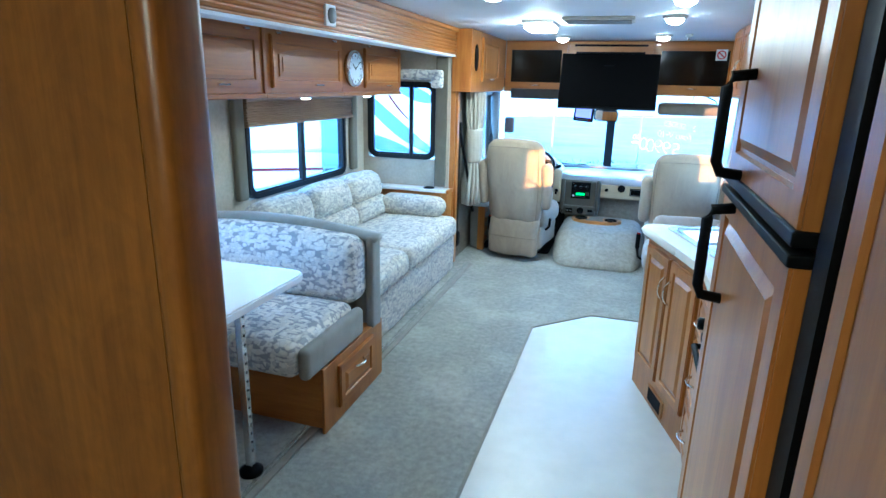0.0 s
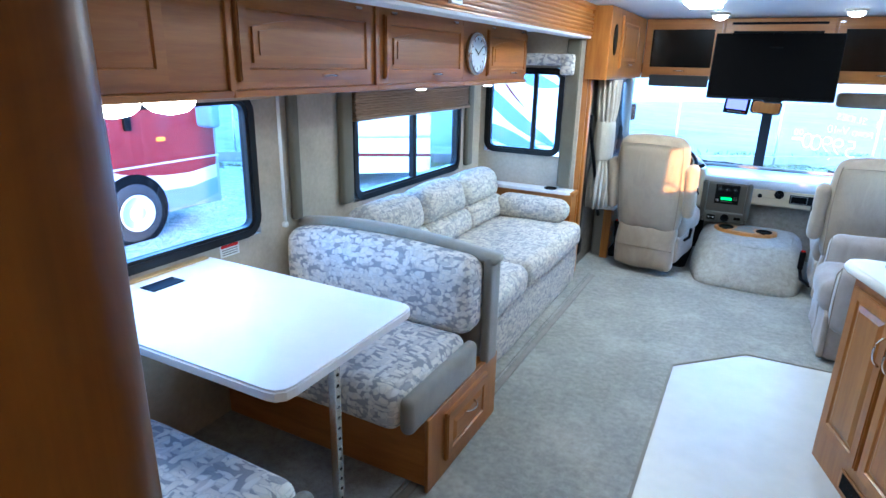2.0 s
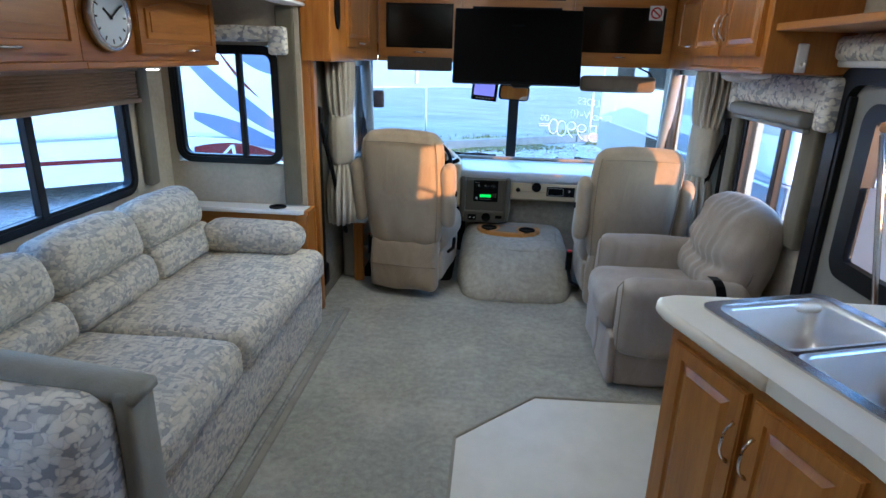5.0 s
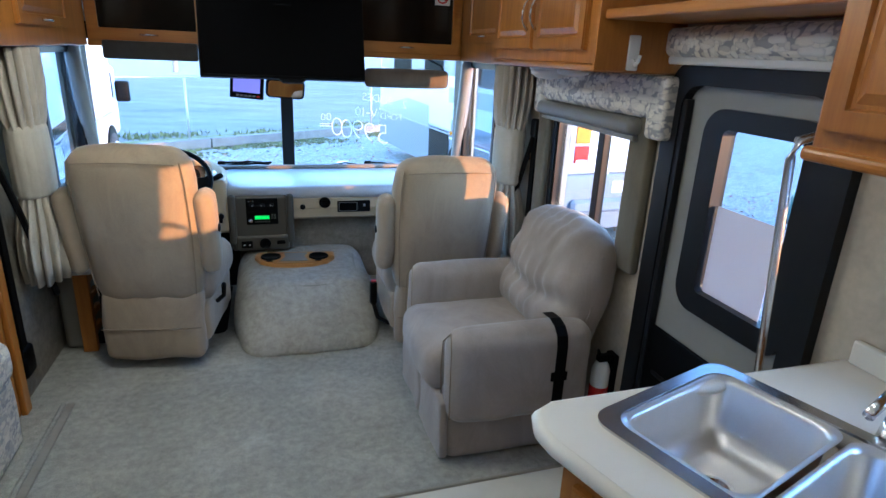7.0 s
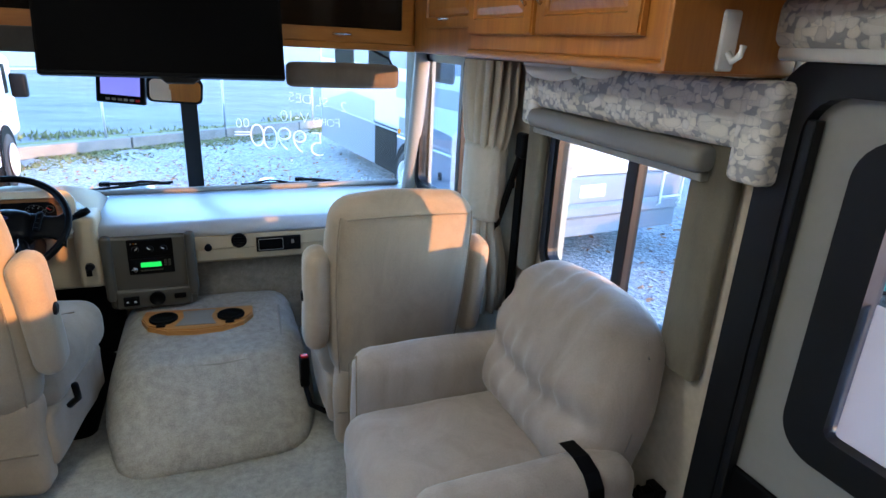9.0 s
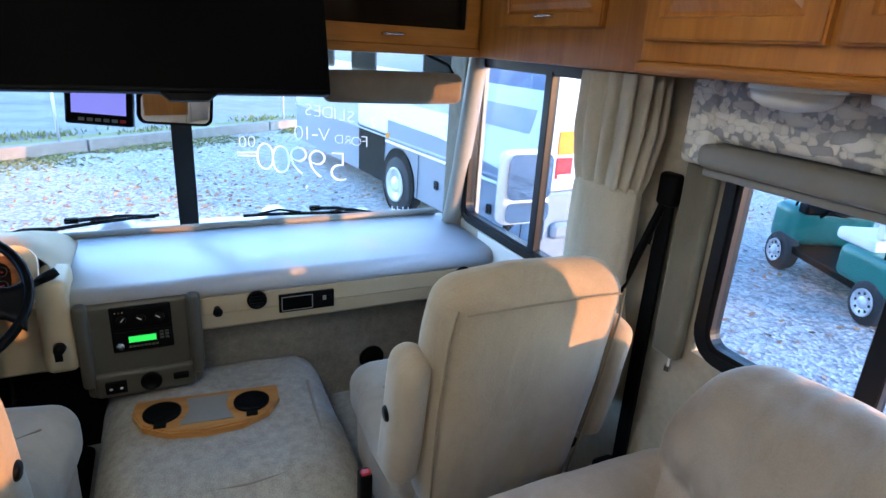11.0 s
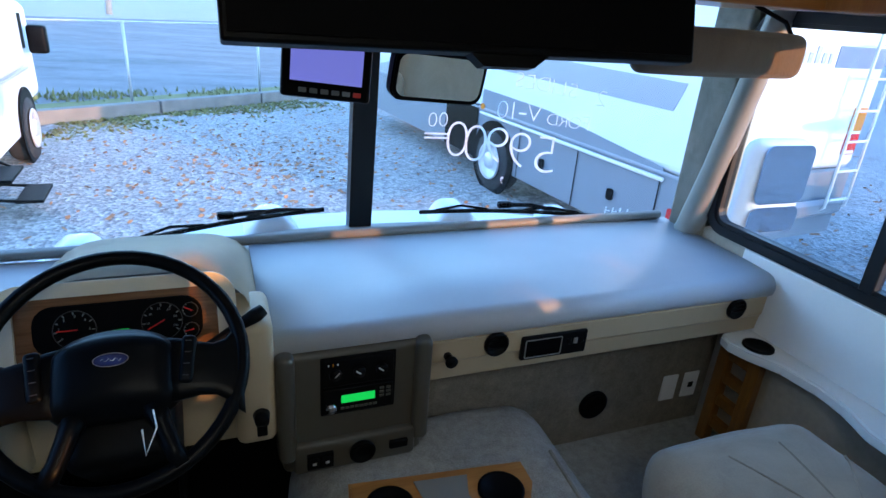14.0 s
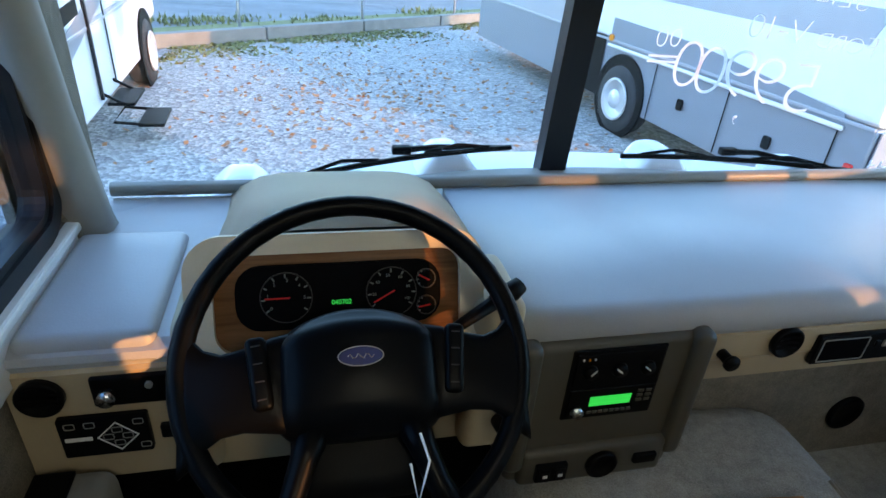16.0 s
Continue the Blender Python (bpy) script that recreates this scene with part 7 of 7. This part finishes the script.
b_patch([(0.35, 1.66), (3.9, 1.66), (3.9, 1.92), (0.25, 1.92)], gelstripe)
b_patch([(0.10, 2.12), (8.2, 2.12), (8.2, 2.38), (0.05, 2.38)], gelblue)
b_patch([(0.30, 1.09), (3.75, 1.09), (3.75, 1.36), (2.2, 1.33), (0.32, 1.14)], gelgrey)
# flat black patch paints the shaded inside of an open bay
b_patch([(3.85, 0.36), (4.85, 0.36), (4.85, 1.12), (3.85, 1.12)], black_m, "bay_opening_shade")
b_patch([(4.9, 1.09), (8.1, 1.09), (8.1, 1.2), (6.2, 1.55), (4.9, 1.5)], gelstripe)
for x0, x1 in ((1.9, 2.7), (4.2, 5.2), (6.0, 7.2)):
    w = b_patch([(x + (x0 + x1) / 2, z + 2.25) for x, z in rounded(x1 - x0, 0.5, 0.08, 4)], black_alu, "window", 0.014)
    part("pane", prism([(x + (x0 + x1) / 2, z + 2.25) for x, z in rounded(x1 - x0 - 0.08, 0.42, 0.05, 4)], 0.0142, 0.018, 0, MB @ UPRIGHT), screen_m, w)
for x in (0.32, 1.55, 2.72):
    b_patch([(x, 0.36), (x + 0.014, 0.36), (x + 0.014, 1.05), (x, 1.05)], black_m, "bay_door_gap", 0.004)
for x in (0.95, 2.2):
    b_patch([(x + a, 0.68 + b) for a, b in rounded(0.09, 0.12, 0.02, 3)], black_m, "bay_latch", 0.016)
part("rub_rail", tube([MB @ Vector((0.28, -0.02, 1.03)), MB @ Vector((3.75, -0.02, 1.03))], 0.022, 6), gelcoat, bo, smooth=True)
b_patch([(x + 0.12, z + 0.72) for x, z in rounded(0.07, 0.14, 0.01, 2)], redlens, "side_marker", 0.02)
b_patch([(x + 3.72, z + 1.12) for x, z in rounded(0.1, 0.08, 0.03, 3)], amber_m, "side_marker", 0.02)


def b_tail(y0, y1, z0, z1, mat, name, out=0.02):
    return part(name, box(-out, 0.002, y0, y1, z0, z1, out * 0.4, 1, MB), mat, bo)


for y0 in (0.10, 2.18):
    b_tail(y0, y0 + 0.22, 1.50, 1.74, amber_m, "tail_lamp")
    b_tail(y0, y0 + 0.22, 1.25, 1.47, redlens, "tail_lamp")
    b_tail(y0 + 0.02, y0 + 0.20, 1.255, 1.30, white_m, "reverse_lamp", 0.026)
b_tail(0.03, 2.47, 0.58, 1.08, gelgrey, "rear_skirt", 0.012)
b_tail(0.1, 2.40, 0.60, 0.78, gelgrey, "rear_bumper", 0.10)
b_tail(0.45, 0.80, 2.12, 2.32, gelblue, "rear_stripe", 0.006)
b_tail(1.62, 2.44, 2.12, 2.32, gelblue, "rear_stripe", 0.006)
b_tail(0.75, 1.15, 0.84, 1.0, white_m, "number_plate", 0.016)
b_tail(0.55, 0.68, 1.10, 1.22, white_m, "flower_sticker", 0.004)
for i, (w_, h_) in enumerate(((0.10, 0.17), (0.075, 0.10), (0.075, 0.10), (0.075, 0.10), (0.08, 0.16), (0.075, 0.10), (0.06, 0.10))):
    part("script_mark", box(-0.008, 0.001, 0.86 + i * 0.105, 0.86 + i * 0.105 + w_ * 0.8, 2.15, 2.15 + h_, m=MB), gelstripe, bo)
lad = thing("ladder", "white tubular ladder on the motorhome's tail", "ladder", MB @ Vector((-0.1, 1.9, 0.7)))
for y in (1.98, 2.34):
    part("rail", tube([MB @ Vector((-0.02, y, 0.62)), MB @ Vector((-0.14, y, 0.72)), MB @ Vector((-0.14, y, 2.9)), MB @ Vector((-0.02, y, 3.04))], 0.016, 8), white_m, lad, smooth=True)
for i in range(7):
    part("rung", tube([MB @ Vector((-0.14, 1.98, 0.8 + i * 0.31)), MB @ Vector((-0.14, 2.34, 0.8 + i * 0.31))], 0.013, 6), white_m, lad, smooth=True)

# white coach ahead on the driver's side
MC = pose(-2.36, 11.0, GZ, 0, 0, 93)
cc = coach("parked_motorhome", "white motorhome with dark swooshes and folding entry steps", MC, 4.35, 2.9, 0.42, 2.4, gelcoat, (3.8,))
MCf = MC


def c_patch(pts, mat, name="stripe", out=0.006):
    return part(name, prism(pts, 0.0, out, 0, MCf @ UPRIGHT), mat, cc)


c_patch([(0.4, 1.0), (1.9, 1.35), (2.4, 1.7), (1.6, 1.45), (0.3, 1.2)], gelgrey)
c_patch([(1.5, 2.2), (2.5, 1.75), (2.55, 1.95), (1.6, 2.5)], gelred)
c_patch([(0.05, 1.25), (0.9, 1.32), (0.9, 1.45), (0.05, 1.4)], black_m)
c_patch([(1.05, 0.5), (1.09, 0.5), (1.09, 2.3), (1.05, 2.3)], black_alu, "door_edge", 0.03)
c_patch([(1.75, 0.5), (1.78, 0.5), (1.78, 2.3), (1.75, 2.3)], black_alu, "door_edge", 0.01)
c_patch([(x + 1.42, z + 1.85) for x, z in rounded(0.42, 0.55, 0.06, 3)], black_alu, "window", 0.014)
steps = thing("folding_steps", "black folding entry steps under the coach door", "steps", MC @ Vector((1.4, -0.3, 0)))
for z, y0 in ((0.42, -0.28), (0.2, -0.52)):
    part("tread", box(1.12, 1.72, y0, y0 + 0.25, z, z + 0.035, 0.006, m=MC), black_m, steps)
for x in (1.14, 1.70):
    part("side_rail", tube([MC @ Vector((x, 0.02, 0.55)), MC @ Vector((x, -0.2, 0.43)), MC @ Vector((x, -0.05, 0.25)), MC @ Vector((x, -0.45, 0.21))], 0.018, 6), black_m, steps)
cab = part("cab", box(4.2, 5.8, 0.15, 2.2, 0.55, 2.0, 0.15, 3, MC), gelcoat, cc)
part("cab_glass", box(4.6, 5.2, 0.13, 0.2, 1.35, 1.85, 0.02, m=MC), screen_m, cab)
part("side_mirror", rbox(4.9, 5.1, -0.2, 0.05, 1.3, 1.7, 0.05, n=2, m=MC), black_m, cc, smooth=True)

# red-swoosh coach alongside the slide-out
MR = pose(-7.3, -4.2, GZ, 0, 0, 90)                       # local x -> +y, local y -> -x
rc = coach("parked_motorhome", "silver motorhome with dark red and blue swooshes alongside", MR, 11.6, 3.3, 0.32, 2.5, gelsilver, (2.0, 10.02))
MRf = MR


def r_patch(pts, mat, name="stripe", out=0.006):
    return part(name, prism(pts, 0.0, out, 0, MRf @ UPRIGHT), mat, rc)




def tongue(tip, cx, cz, b, end, n=14):
    """A half ellipse pointing to the tail, drawn on to the nose."""
    a = cx - tip
    arc = [(cx - a * math.sin(math.pi * i / n), cz + b * math.cos(math.pi * i / n)) for i in range(n + 1)]
    return [(end, cz + b * 0.97)] + arc + [(end, cz - b * 0.9)]


r_patch([(0.05, 1.09), (11.55, 1.09), (11.55, 2.45), (0.05, 2.45)], gelsilver, out=0.002)
r_patch(tongue(6.9, 11.0, 1.38, 1.02, 11.5), gelblue, out=0.004)
r_patch(tongue(8.55, 11.0, 1.45, 0.80, 11.5), gelcream, out=0.007)
r_patch(tongue(9.2, 11.0, 1.47, 0.60, 11.5), gelred, out=0.010)
r_patch([(0.0, 2.45), (11.6, 2.45), (11.6, 2.75), (0.0, 2.75)], gelcoat, out=0.004)
for x in (5.6, 7.0, 8.35, 9.1):
    r_patch([(x, 0.36), (x + 0.015, 0.36), (x + 0.015, 1.06), (x, 1.06)], black_m, "bay_door_gap", 0.004)
r_patch([(x + 10.05, z + 1.85) for x, z in rounded(0.10, 0.55, 0.03, 3)], black_m, "grab_handle", 0.05)
r_patch([(x + 10.55, z + 1.42) for x, z in rounded(0.14, 0.06, 0.02, 3)], amber_m, "side_marker", 0.02)
r_patch([(x + 10.75, z + 1.82) for x, z in rounded(0.35, 0.05, 0.02, 3)], black_m, "door_handle", 0.03)
part("side_mirror", rbox(11.1, 11.3, -0.45, -0.1, 1.55, 2.05, 0.06, n=3, m=MR), gelblue, rc, smooth=True)

# white coach tail seen past the sofa
MW2 = pose(-8.5, 9.18, GZ, 0, 0, 42)
wc = coach("parked_motorhome", "white motorhome tail with a rear window and blue badge", MW2, 3.7, 3.1, 0.30, 3.0, gelcoat, ())
side_window_patch(wc, MW2, 0.45, 1.95, 1.62, 2.15)
part("badge", prism([(1.2 + 0.27 * math.cos(a * math.pi / 12), 1.18 + 0.2 * math.sin(a * math.pi / 12)) for a in range(24)], 0, 0.01, 0, MW2 @ UPRIGHT), gelblue, wc, "slate blue oval badge")
part("stripe", prism([(0.02, 0.78), (3.68, 0.70), (3.68, 0.64), (0.02, 0.70)], 0, 0.008, 0, MW2 @ UPRIGHT), gelred, wc)
part("tail_lamp", prism([(1.15 + x, 0.62 + z) for x, z in rounded(0.35, 0.16, 0.05, 4)], 0, 0.03, 0, MW2 @ UPRIGHT), redlens, wc)
MCT = MC @ Matrix(((0, 0, -1, 0), (-1, 0, 0, 2.4), (0, 1, 0, 0), (0, 0, 0, 1)))      # tail of the coach ahead: across, up
for pts, mt_, o in ((swoosh(-0.0, 1.95, 2.62, 1.15, 0.34, -0.14), gelblue, 0.006), (swoosh(0.25, 1.75, 1.52, 1.02, 0.30, 0.0), gelblue, 0.006), (swoosh(0.72, 1.3, 2.5, 1.82, 0.07, -0.05), gelred, 0.007),
                    (swoosh(0.9, 1.9, 2.55, 2.2, 0.26, -0.05), gelblue, 0.005), (swoosh(0.2, 1.75, 0.98, 0.86, 0.24, 0.06), gelred, 0.009)):
    part("tail_stripe", prism([(min(max(u, 0.05), 2.35), v) for u, v in pts], 0, o, 0, MCT), mt_, cc)
for u0, u1 in ((0.45, 0.8), (0.85, 0.8)):
    part("tail_line", prism([(u0, 0.72), (u0 + 0.05, 0.72), (u1 + 0.05, 1.08), (u1, 1.08)], 0, 0.012, 0, MCT), gelcoat, cc)


def golf_cart(x, y, rz, label):
    g = thing("golf_cart", label, "golf cart", (x, y, GZ), rz, True, "golf carts")
    part("front_cowl", rbox(0.75, 1.25, -0.55, 0.55, 0.32, 0.85, 0.12, n=5), green_cart, g, smooth=True)
    part("floor_pan", box(-1.05, 1.2, -0.52, 0.52, 0.26, 0.36, 0.02), black_m, g)
    part("rear_body", rbox(-1.2, -0.15, -0.58, 0.58, 0.34, 0.72, 0.1, n=5), green_cart, g, smooth=True)
    part("seat", rbox(-0.55, 0.05, -0.5, 0.5, 0.70, 0.84, 0.05, n=4), white_m, g, smooth=True)
    part("backrest", rbox(-0.62, -0.5, -0.5, 0.5, 0.86, 1.15, 0.05, n=4), white_m, g, smooth=True)
    part("dash", box(0.62, 0.8, -0.5, 0.5, 0.78, 0.92, 0.03), black_m, g)
    part("steering_wheel", tube([pose(0.42, 0.25, 1.0, 0, -55, 0) @ Vector((0.17 * math.cos(a * 0.3927), 0.17 * math.sin(a * 0.3927), 0)) for a in range(16)], 0.015, 8, True), black_m, g, smooth=True)
    part("steering_column", tube([(0.7, 0.25, 0.75), (0.42, 0.25, 1.0)], 0.02), black_m, g)
    for s in (-0.5, 0.5):
        part("roof_post", tube([(0.85, s, 0.85), (0.55, s, 1.75)], 0.016), black_m, g)
        part("roof_post", tube([(-0.75, s, 0.7), (-0.65, s, 1.75)], 0.016), black_m, g)
        part("mirror", rbox(0.5, 0.56, s * 1.15 - 0.06, s * 1.15 + 0.06, 1.25, 1.33, 0.02, n=2), black_m, g)
    part("roof", rbox(-0.85, 0.75, -0.58, 0.58, 1.75, 1.82, 0.03, n=4), white_m, g, smooth=True)
    part("tail_lamp", box(-1.215, -1.19, -0.45, -0.33, 0.52, 0.60, 0.006), redlens, g)
    for wx in (-0.75, 0.9):
        for s in (-1, 1):
            wheel_parts(g, pose(wx, s * 0.5, 0.24, -90 * s, 0, 0), 0.24, 0.18)
    return g


golf_cart(7.5, 7.95, 66, "green golf cart with pale seats parked on the gravel")
golf_cart(9.3, 7.3, 60, "green golf cart parked behind another")

# cowl, wipers and mirror outside the windscreen
cowl = structure("trim_cowl", ws_strip(XL - 0.03, XR + 0.03, 0.48, 0.625, 0.035, 0.24), gelcoat, "white outer cowl under the windscreen")
for x in (-0.62, 0.02, 0.80, 1.25):
    hp_ = thing("wiper_cover", "white moulded wiper pivot cover on the cowl", "cover", (x, ws_y(x, 0.66) + 0.1, 0.66), group="wiper covers")
    yy = ws_y(x, 0.66) + 0.13
    hump = rbox(x - 0.10, x + 0.10, yy - 0.10, yy + 0.08, 0.58, 0.695, 0.04, (0, 0, 0.008), n=8)
    for v in hump.verts:
        k = max(0.0, (v.co.z - 0.60) / 0.10)
        v.co.x = x + (v.co.x - x) * (1.25 - 0.75 * min(1.0, k))
        v.co.y += 0.03 * k
    part("hump", hump, gelcoat, hp_, smooth=True)
for x0, x1 in ((-0.52, 0.22), (0.62, 1.35)):
    wp = thing("wiper", "black windscreen wiper resting on the glass base", "wiper", (x0, 7.4, 0.7), group="wipers")
    n = 10
    pts = [(x0 + (x1 - x0) * i / n, ws_y(x0 + (x1 - x0) * i / n, 0.7) + 0.035, 0.69 + 0.03 * i / n) for i in range(n + 1)]
    part("blade", tube(pts, 0.009, 6), black_m, wp)
    part("arm", tube([(x1 - 0.02, pts[-1][1] + 0.05, 0.70), ((x0 + x1) / 2 + 0.12, pts[6][1] + 0.04, 0.722), ((x0 + x1) / 2, pts[5][1] + 0.015, 0.728)], 0.010, 6), black_m, wp)
    for i, j in ((1, 4), (6, 9)):
        part("yoke", tube([Vector(pts[i]) + Vector((0, 0.004, 0.006)), (Vector(pts[i]) + Vector(pts[j])) / 2 + Vector((0, 0.012, 0.022)), Vector(pts[j]) + Vector((0, 0.004, 0.006))], 0.006, 5), black_m, wp)
    part("clip", box((x0 + x1) / 2 - 0.03, (x0 + x1) / 2 + 0.03, pts[5][1], pts[5][1] + 0.03, 0.715, 0.742, 0.006), black_m, wp)
om = thing("door_mirror", "tall outside mirror with a second convex glass below", "mirror", (2.08, 7.05, 0.7))
part("shell", rbox(1.92, 2.25, 7.05, 7.17, 0.66, 1.09, 0.06, n=5), gelcoat, om, smooth=True)
part("glass", prism(rounded(0.285, 0.255, 0.045), 0.0, 0.004, 0, pose(2.085, 7.048, 0.945) @ UPRIGHT), side_glass, om, "flat mirror glass")
part("lower_glass", prism(rounded(0.285, 0.115, 0.04), 0.0, 0.004, 0, pose(2.085, 7.048, 0.745) @ UPRIGHT), side_glass, om, "small convex mirror glass")
part("arm", tube([(2.06, 7.12, 0.70), (1.98, 7.11, 0.62), (1.70, 7.05, 0.58)], 0.025), black_m, om, smooth=True)

# chalk writing on the windscreen, written to be read from outside
ink = thing("windscreen_writing", "white chalk price lettering on the windscreen", "writing", (0.95, 7.33, 1.0))


def on_glass(x, z):
    e = 0.02
    slope = (ws_y(x + e, z) - ws_y(x - e, z)) / (2 * e)
    return pose(x, ws_y(x, z) + 0.012, z, 90 - 7, 0, 180 + math.degrees(math.atan(slope)))


for text, size, x, z in (("5", 0.24, 1.085, 0.965), ("9", 0.23, 0.985, 0.975), (",", 0.16, 0.935, 0.90), ("9", 0.23, 0.895, 0.99), ("0", 0.23, 0.81, 0.995), ("0", 0.22, 0.735, 1.01),
                         ("0", 0.085, 0.672, 1.092), ("0", 0.085, 0.63, 1.09), ("F", 0.085, 1.205, 1.112), ("O", 0.07, 1.165, 1.112), ("R", 0.07, 1.125, 1.115), ("D", 0.07, 1.085, 1.118),
                         ("V", 0.105, 1.015, 1.135), ("1", 0.105, 0.935, 1.14), ("0", 0.105, 0.895, 1.142),
                         ("2", 0.09, 1.235, 1.215), ("S", 0.085, 1.135, 1.235), ("L", 0.085, 1.095, 1.24), ("I", 0.085, 1.063, 1.245), ("D", 0.085, 1.028, 1.25), ("E", 0.085, 0.982, 1.255), ("S", 0.085, 0.94, 1.26)):
    words(text, size, on_glass(x, z), chalk, ink, "letter", thin=0.026)
part("dash_mark", ws_strip(0.958, 0.985, 1.132, 1.139, 0.010, 0.012, 2), chalk, ink)
for i in range(4):
    part("scrawl", ws_strip(1.35 + 0.025 * i, 1.367 + 0.025 * i, 0.755, 0.760, 0.010, 0.012, 2), chalk, ink)
    part("scrawl", ws_strip(1.35 + 0.025 * i, 1.354 + 0.025 * i, 0.745, 0.775, 0.010, 0.012, 2), chalk, ink)
for z in (1.035, 1.018):
    part("underline", ws_strip(0.602, 0.70, z, z + 0.007, 0.010, 0.012, 3), chalk, ink)

# fallen leaves
lv = bmesh.new()
rng = random.Random(4)
for _ in range(2600):
    r = rng.random() ** 0.7
    c = Vector((rng.gauss(1.5, 4.5), 9.5 + 11 * r, GZ + 0.012))
    if rng.random() < 0.22:
        c = Vector((rng.gauss(0.3, 1.0), rng.gauss(14.2, 1.2), GZ + 0.012))
    if rng.random() < 0.25:
        c = Vector((rng.uniform(2.5, 12), rng.uniform(3, 12), GZ + 0.012))
    a = rng.uniform(0, 6.28)
    s = rng.uniform(0.022, 0.06)
    u = Vector((math.cos(a) * s, math.sin(a) * s, rng.uniform(0, 0.02)))
    w = Vector((-math.sin(a) * s * 0.6, math.cos(a) * s * 0.6, rng.uniform(-0.01, 0.02)))
    lv.faces.new([lv.verts.new(c + d) for d in (u, w, -u, -w)])
solo("fallen_leaves", lv, leaf_litter, "scattered brown oak leaves on the gravel", "leaves", kind="stuff")
